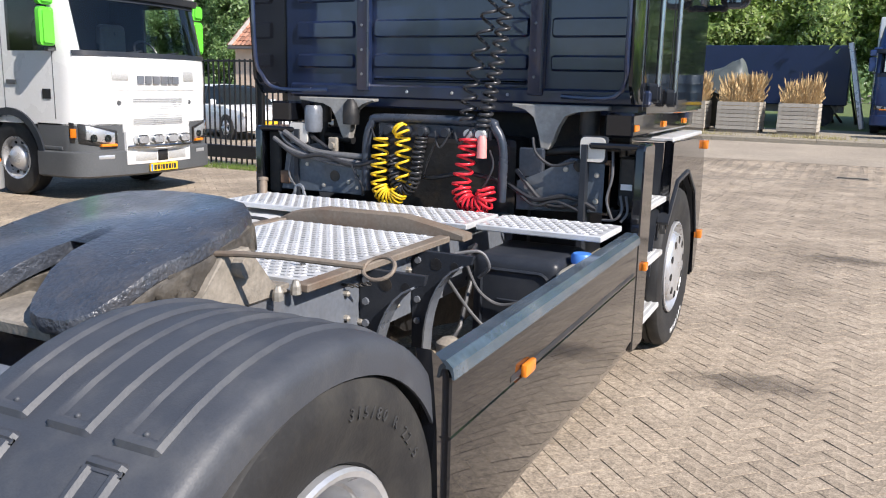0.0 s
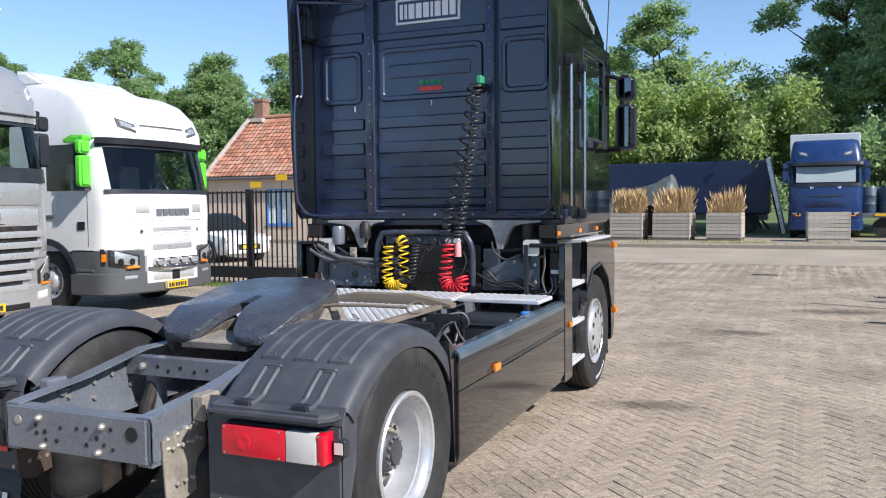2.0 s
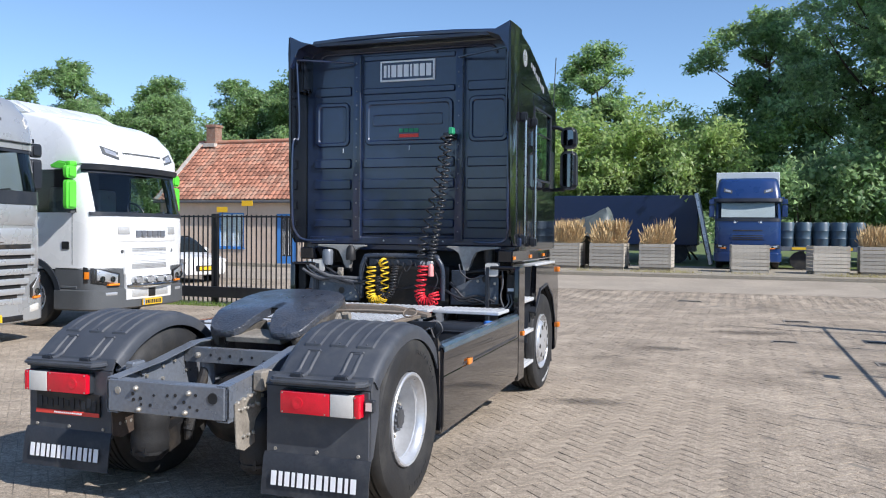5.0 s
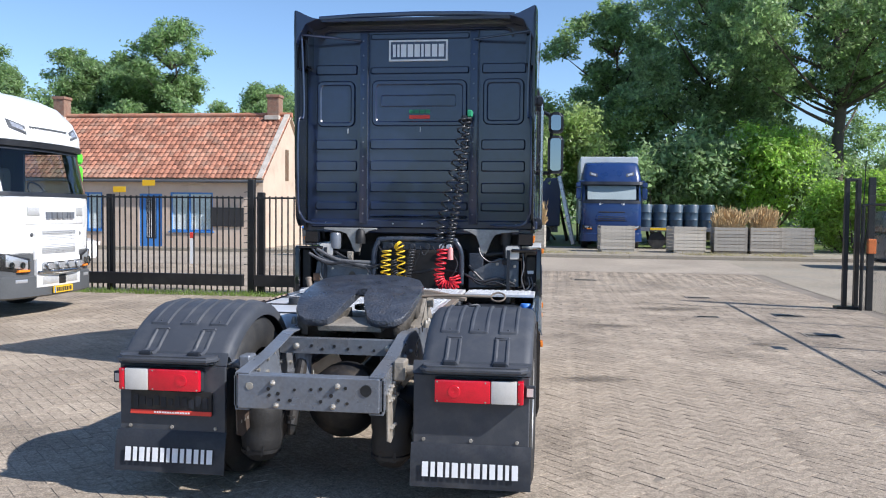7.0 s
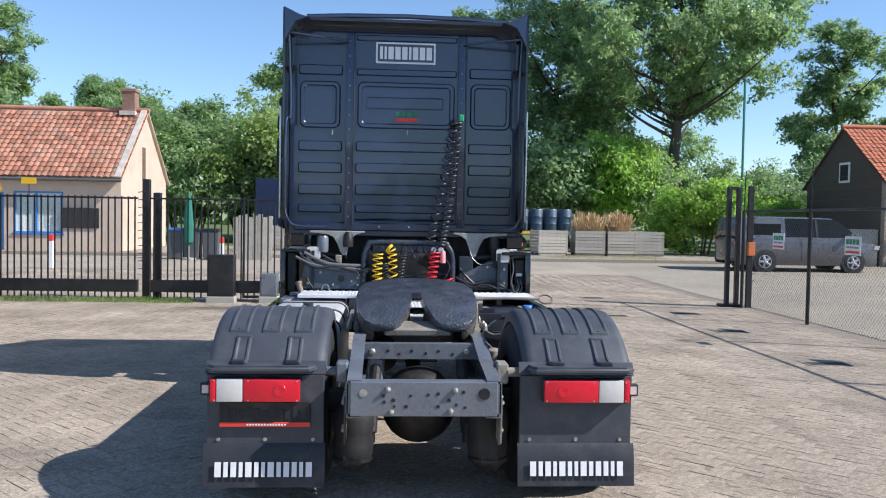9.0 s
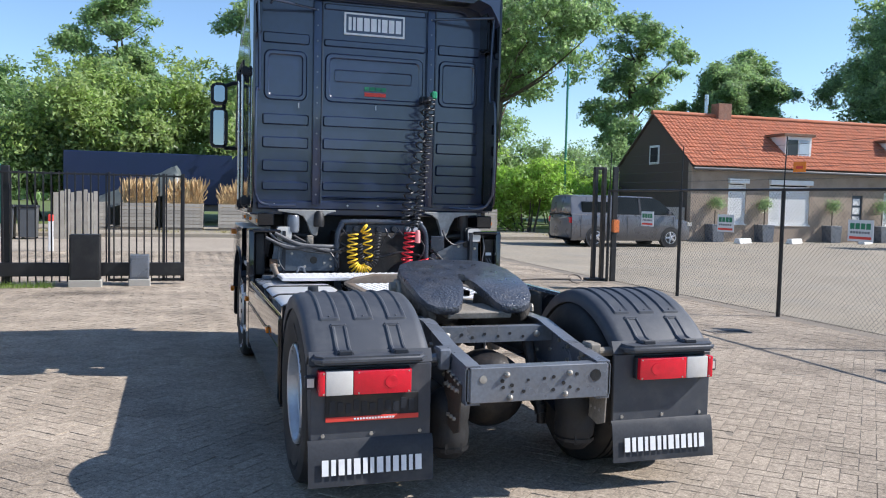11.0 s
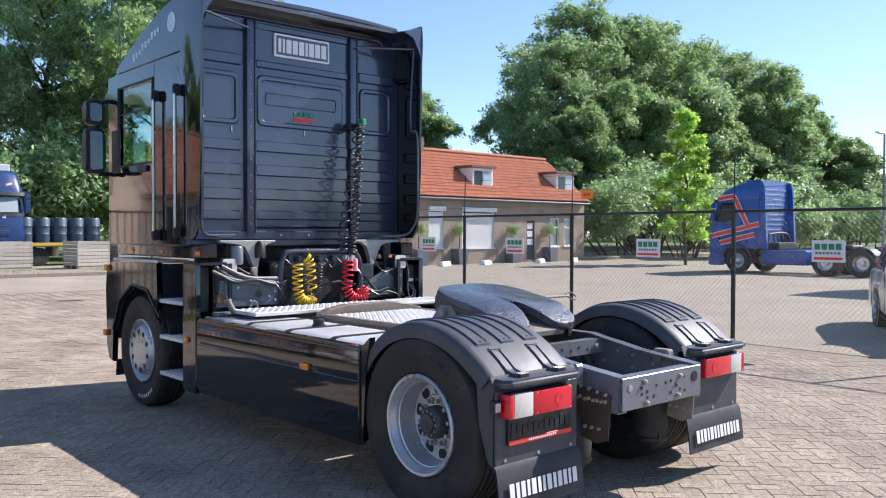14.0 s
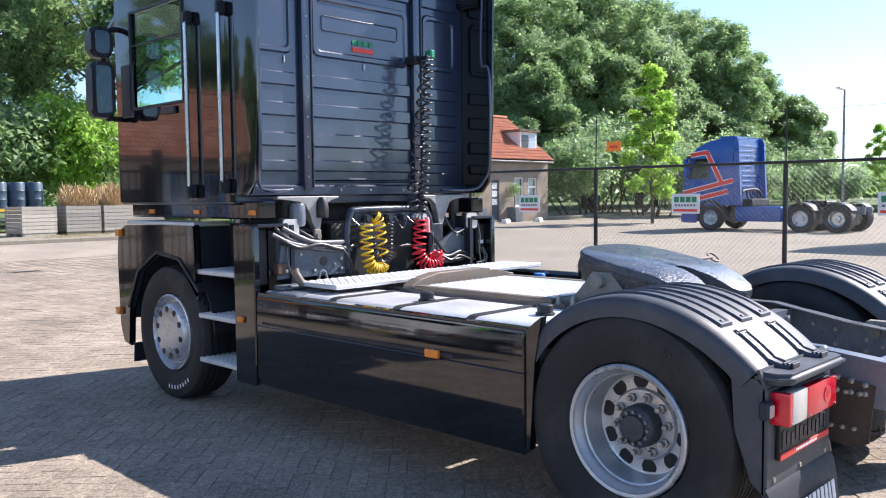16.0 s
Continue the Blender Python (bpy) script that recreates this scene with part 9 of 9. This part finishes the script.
def car(name, label, m, paint, length, width, belt, roof, hood, cab0, cab1, wheel_r=0.33, van=False, plate=False):
    """A car or van whose nose looks along -y, with 0 at the nose."""
    c = thing(name, label, "van" if van else "car", m)
    w = width / 2
    bm = B()
    st = [(0.0, 0.36, hood * 0.80, w * 0.72), (0.06, 0.26, hood * 0.90, w * 0.86), (0.30, 0.22, hood * 0.97, w * 0.96), (0.75, 0.22, hood, w), (cab0, 0.22, belt, w), ((cab0 + cab1) / 2, 0.22, belt, w), (cab1, 0.22, belt, w), (length - 0.25, 0.24, belt * 0.98, w * 0.97), (length - 0.04, 0.32, belt * 0.94, w * 0.90), (length, 0.42, belt * 0.86, w * 0.80)]
    def ring(y, z0, z1, hw):
        zm = z0 + (z1 - z0) * 0.62
        return [(-hw * 0.90, y, z0), (-hw * 0.99, y, z0 + 0.10), (-hw, y, zm), (-hw * 0.955, y, z1 - 0.03), (-hw * 0.90, y, z1), (0, y, z1 + 0.02), (hw * 0.90, y, z1), (hw * 0.955, y, z1 - 0.03), (hw, y, zm), (hw * 0.99, y, z0 + 0.10), (hw * 0.90, y, z0)]
    loft(bm, st, ring)
    part("body", bm, paint, c, "", 40)
    # glass house and roof
    rk = 0.85 if van else 0.80
    rr = 0.12 if van else 0.42
    span = cab1 - cab0
    tops = [(cab0 - 0.02, 0.02), (cab0 + rk * 0.35, 0.46), (cab0 + rk * 0.70, 0.83), (cab0 + rk, 0.975), (cab0 + rk + (span - rk - rr) * 0.35, 1.0), (cab1 - rr - 0.1, 0.985), (cab1 - rr * 0.55, 0.80 if not van else 0.96), (cab1 - rr * 0.2, 0.42 if not van else 0.90), (cab1 + 0.01, 0.02)]
    def house_ring(y, f, g, lo=0.0):
        zt = belt - 0.02 + (roof + 0.02 - belt) * f
        top = 0.90 - 0.15 * f
        return [(-w * 0.905 - g, y, belt - 0.03 + lo), (-w * (0.905 * 0.45 + top * 0.55) - g, y, belt + (zt - belt) * 0.55), (-w * top - g, y, zt - 0.035 * f), (-w * (top - 0.10), y, zt + g), (0, y, zt + 0.02 + g), (w * (top - 0.10), y, zt + g), (w * top + g, y, zt - 0.035 * f), (w * (0.905 * 0.45 + top * 0.55) + g, y, belt + (zt - belt) * 0.55), (w * 0.905 + g, y, belt - 0.03 + lo)]
    bm = B()
    loft(bm, [(y, f, 0.0) for y, f in tops], house_ring)
    part("glass_house", bm, DARKGLASS, c, "", 50)
    bm = B()
    rows = [[bm.verts.new(p) for p in house_ring(y, f, 0.008)[2:7]] for y, f in tops[3:6 if not van else 8]]
    for a, b in zip(rows, rows[1:]):
        for i in range(4):
            bm.faces.new((a[i], a[i + 1], b[i + 1], b[i]))
    part("roof", bm, paint, c, "", 60)
    if van:
        bm = B()
        rows = [[bm.verts.new(p) for p in house_ring(y, f, 0.006)] for y, f in ((cab0 + span * 0.60, 1.0), *tops[5:])]
        for a, b in zip(rows, rows[1:]):
            for i in range(8):
                bm.faces.new((a[i], a[i + 1], b[i + 1], b[i]))
        part("load_body", bm, paint, c, "", 50)
    for s in (-1, 1):
        for t in ((0.34,) if van else (0.44, 0.72)):
            y = cab0 + span * t
            bm = B()
            prism(bm, [(y - 0.04, belt - 0.02), (y + 0.04, belt - 0.02), (y + 0.06, roof - 0.02), (y - 0.02, roof - 0.02)], "x", 0.0, 0.016)
            lean = math.atan2(w * 0.15, roof - belt)
            m2 = Matrix.Translation((s * w * 0.905, 0, belt - 0.02)) @ Matrix.Rotation(-s * lean, 4, "Y") @ Matrix.Translation((-0.005 if s > 0 else -0.011, 0, -(belt - 0.02)))
            bmesh.ops.transform(bm, matrix=m2, verts=bm.verts)
            part("pillar", bm, PLASTIC, c)
        if van:
            bm = B()
            box(bm, *sorted((s * (w * 0.80), s * (w * 0.885))), cab0 + span * 0.64, cab0 + span * 0.90, belt + 0.05, roof - 0.22, 0.01)
            bmesh.ops.transform(bm, matrix=Matrix.Translation((s * 0.008, 0, 0)), verts=bm.verts)
            part("rear_side_window", bm, DARKGLASS, c)
        bm = B()
        box(bm, *sorted((s * (w + 0.0), s * (w + 0.17))), cab0 + 0.30, cab0 + 0.42, belt + 0.0, belt + 0.15, 0.03, 2)
        part("mirror", bm, paint, c, "", 40)
        bm = B()
        prism(bm, [(s * w * 0.55, hood * 0.72), (s * w * 0.92, hood * 0.76), (s * w * 0.94, hood * 0.90), (s * w * 0.62, hood * 0.82)], "y", 0.015, 0.20, 0.01)
        part("headlamp", bm, CLEAR, c, "", 40)
        bm = B()
        box(bm, *sorted((s * w * 0.70, s * w * 0.96)), length - 0.14, length - 0.01, belt * 0.72, belt * 0.90, 0.02)
        part("tail_lamp", bm, RED, c)
        for y in (cab0 + 0.1, (cab0 + cab1) / 2 - 0.1, cab1 - 0.35):
            bm = B()
            box(bm, *sorted((s * (w - 0.012), s * (w + 0.003))), y - 0.004, y + 0.004, 0.34, belt - 0.06)
            part("door_seam", bm, CABLE, c)
        for y in (0.85 if not van else 0.95, length - (0.95 if not van else 1.0)):
            wh = thing("wheel", "", "")
            wh.parent = c
            bm = B()
            lathe(bm, [(-0.20, 0.2), (-0.20, wheel_r + 0.055), (0.004, wheel_r + 0.055), (0.004, 0.2)], (s * w, y, wheel_r), "x", 28, s)
            part("arch", bm, CABLE, wh)
            bm = B()
            lathe(bm, [(-0.2, 0.2), (-0.2, wheel_r - 0.02), (-0.17, wheel_r), (-0.01, wheel_r), (0.012, wheel_r - 0.03), (0.012, wheel_r * 0.66), (0.0, wheel_r * 0.64)], (s * w, y, wheel_r), "x", 32, s)
            part("tyre", bm, RUBBER, wh, "", 35)
            bm = B()
            for k in range(5):
                a = k * 2 * math.pi / 5
                p = Vector((s * (w + 0.012), y, wheel_r))
                q = p + Vector((0, math.cos(a), math.sin(a))) * wheel_r * 0.62
                tube(bm, [p, q], [0.05, 0.04], 5)
            lathe(bm, [(0.0, wheel_r * 0.66), (0.012, wheel_r * 0.66), (0.012, wheel_r * 0.58), (0.0, wheel_r * 0.58)], (s * w, y, wheel_r), "x", 28, s)
            part("alloy_rim", bm, RIM, wh, "", 40)
    bm = B()
    box(bm, -w * 0.45, w * 0.45, -0.01, 0.10, 0.36, hood * 0.66, 0.02)
    part("front_grille", bm, GRIME, c)
    if plate:
        bm = B()
        box(bm, -0.26, 0.26, -0.03, -0.012, 0.40, 0.51, 0.004)
        part("number_plate", bm, PLATE_Y, c, "yellow number plate")
    return c


CAR_GREY = mat("dark_grey_car_paint", (0.14, 0.14, 0.15), 0.3, 0.3, var=0.08, scale=2, bump=0.005, coat=0.5)
CAR_SILVER = mat("silver_car_paint", (0.52, 0.53, 0.54), 0.28, 0.4, var=0.06, scale=2, bump=0.005, coat=0.5)
car("grey_van", "dark grey panel van parked on the road by the hedge", pose(16.35, 23.2, rise(23.2), 0, 0, 90), CAR_GREY, 5.0, 1.92, 1.16, 1.82, 1.02, 0.75, 4.95, 0.34, True)
car("white_car", "small white hatchback parked behind the gate", pose(-12.35, 17.8, rise(18), 0, 0, 70), LORRY_WHITE, 3.9, 1.75, 0.92, 1.45, 0.84, 1.05, 3.7, 0.31, False, True)
car("silver_estate", "silver estate car parked beyond the chain-link fence", pose(8.40, 0.30, 0.004, 0, 0, -61), CAR_SILVER, 4.55, 1.84, 0.98, 1.50, 0.92, 1.15, 4.45, 0.34)


# ---- bits near the cottage, lamps ----
def street_lamp(x, y, h, turn, label):
    sl = thing("street_lamp", label, "lamp", pose(x, y, ZF if y > 26 else 0, 0, 0, turn))
    bm = B()
    tube(bm, [(0, 0, 0), (0, 0, h * 0.5), (0, 0, h)], [0.09, 0.07, 0.05], 10)
    part("mast", bm, CHASSIS, sl)
    bm = B()
    tube(bm, [(0, 0, h), (0.8, 0, h + 0.06)], 0.03, 8)
    box(bm, 0.1, 1.0, -0.12, 0.12, h - 0.02, h + 0.08, 0.03)
    part("head", bm, WHITEPAINT, sl)


street_lamp(-28.7, 22.0, 9.9, 0, "tall street lamp with a flat white head")
street_lamp(42.1, 14.4, 6.8, 180, "tall street lamp by the road")
gp = thing("green_mast", "thin green steel mast by the hedge", "mast", pose(14.8, 29.9, ZF))
bm = B()
tube(bm, [(0, 0, 0), (0, 0, 7.5)], 0.05, 8)
part("mast", bm, mat("green_mast_paint", (0.03, 0.20, 0.13), 0.5), gp)
ps = thing("closed_parasol", "closed dark green garden parasol", "parasol", pose(-7.03, 24.5, rise(24.5)))
bm = B()
lathe(bm, [(0.5, 0.04), (0.6, 0.15), (1.2, 0.17), (2.0, 0.10), (2.35, 0.02)], (0, 0, 0), "z", 9)
part("canopy", bm, mat("green_canvas", (0.02, 0.16, 0.11), 0.8, var=0.2), ps)
bm = B()
rod(bm, (0, 0, 0), (0, 0, 0.6), 0.025, 8)
lathe(bm, [(0, 0.25), (0.06, 0.25), (0.08, 0.05)], (0, 0, 0), "z", 12)
part("foot", bm, CONCRETE, ps)
for x, mt in ((-7.47, BLUECAP), (-6.30, PLASTIC), (-6.95, PLASTIC)):
    bn = thing("wheelie_bin", "dark wheelie bin with a blue lid" if mt is BLUECAP else "dark plastic wheelie bin", "bin", pose(x, 24.8, rise(24.8)), "bins by the cottage")
    bm = B()
    prism(bm, [(-0.24, 0.06), (0.24, 0.06), (0.29, 1.0), (-0.29, 1.0)], "y", -0.28, 0.28, 0.02)
    part("bin_body", bm, GREYPLASTIC, bn)
    bm = B()
    prism(bm, [(-0.31, 1.0), (0.31, 1.0), (0.28, 1.08), (-0.28, 1.08)], "y", -0.31, 0.33, 0.01)
    part("lid", bm, mt, bn)
    for s in (-0.2, 0.2):
        bm = B()
        lathe(bm, [(-0.03, 0.02), (-0.03, 0.1), (0.03, 0.1), (0.03, 0.02)], (s, 0.28, 0.1), "x", 14)
        part("bin_wheel", bm, RUBBER, bn)
bs = thing("board_stack", "upright stack of weathered timber boards", "boards", pose(-4.9, 24.9, rise(24.9)))
for i in range(8):
    bm = B()
    box(bm, -0.68 + i * 0.17, -0.53 + i * 0.17, -0.05, 0.02, 0.0, 1.50 + 0.05 * (i % 3), 0.005)
    part("board", bm, CRATEWOOD, bs)
for x, y in ((-9.87, 20.0), (-5.03, 20.0)):
    mk = thing("marker_post", "white plastic marker post with a red top", "post", pose(x, y, rise(y)), "marker posts")
    bm = B()
    box(bm, -0.06, 0.06, -0.04, 0.04, 0.0, 0.80, 0.01)
    part("post", bm, WHITEPAINT, mk)
    bm = B()
    box(bm, -0.063, 0.063, -0.043, 0.043, 0.80, 0.98, 0.01)
    part("red_top", bm, REDPRINT, mk)

# ---- pavers: blocks of 21 x 10.5 cm in herringbone at 45 degrees ----
U, GAP = 0.105, 0.0022
X0, X1, Y0, Y1 = -13.0, 6.86, -7.0, 20.0
pavers = tagged(new("paving"), "grey-beige concrete block paving laid in herringbone", "paving", kind="structure")
c45 = math.cos(math.pi / 4)
span = int(40 / U)
ii, jj = np.meshgrid(np.arange(-span, span), np.arange(-span, span), indexing="ij")
kind = (ii - jj) % 4
rng = np.random.default_rng(12)


def blocks(mask, du, dv):
    u, v = (ii[mask] + du) * U, (jj[mask] + dv) * U
    x, y = c45 * (u - v), c45 * (u + v) + 6.5
    ok = (x > X0) & (x < X1) & (y > Y0) & (y < Y1)
    return x[ok], y[ok]


hx, hy = blocks(kind == 0, 1.0, 0.5)
vx, vy = blocks(kind == 3, 0.5, 1.0)
px, py = np.concatenate([hx, vx]), np.concatenate([hy, vy])
turn = np.concatenate([np.full(len(hx), math.pi / 4), np.full(len(vx), 3 * math.pi / 4)])
L2, W2, CH = U - GAP / 2, U / 2 - GAP / 2, 0.0028
shape = np.array([(-L2, -W2, -0.012), (L2, -W2, -0.012), (L2, W2, -0.012), (-L2, W2, -0.012), (-L2 + CH, -W2 + CH, 0), (L2 - CH, -W2 + CH, 0), (L2 - CH, W2 - CH, 0), (-L2 + CH, W2 - CH, 0)])
quad = np.array([(4, 5, 6, 7), (0, 1, 5, 4), (1, 2, 6, 5), (2, 3, 7, 6), (3, 0, 4, 7)])
near = (px > 1.55) & (px < 3.05) & (py > 0.6) & (py < 5.0)
near_ids = np.flatnonzero(near)[:290]
rest = np.ones(len(px), bool)
rest[near_ids] = False
rx, ry, rt = px[rest], py[rest], turn[rest]
n = len(rx)
tilt = rng.normal(0, 0.006, (n, 2))
lift = rng.normal(0, 0.0010, n) + np.array([rise(y) for y in ry])
local = np.repeat(shape[None], n, 0)
zz = local[:, :, 2] + local[:, :, 0] * tilt[:, :1] + local[:, :, 1] * tilt[:, 1:] + lift[:, None]
ct, sn = np.cos(rt)[:, None], np.sin(rt)[:, None]
verts = np.stack([local[:, :, 0] * ct - local[:, :, 1] * sn + rx[:, None], local[:, :, 0] * sn + local[:, :, 1] * ct + ry[:, None], zz], 2).reshape(-1, 3)
faces = (quad[None] + (np.arange(n) * 8)[:, None, None]).reshape(-1, 4)
me = bpy.data.meshes.new("paver_field")
me.from_pydata(verts, [], faces)
me.materials.append(PAVER)
o = new("paver_field", me)
o.parent = pavers
o["kind"] = "stuff"
me = bpy.data.meshes.new("paver")
me.from_pydata(shape, [], quad)
me.materials.append(PAVER)
for i in near_ids:
    o = new("paver", me)
    o.parent = pavers
    o.matrix_basis = pose(px[i], py[i], rng.normal(0, 0.001), rng.normal(0, 0.35), rng.normal(0, 0.35), math.degrees(turn[i]))
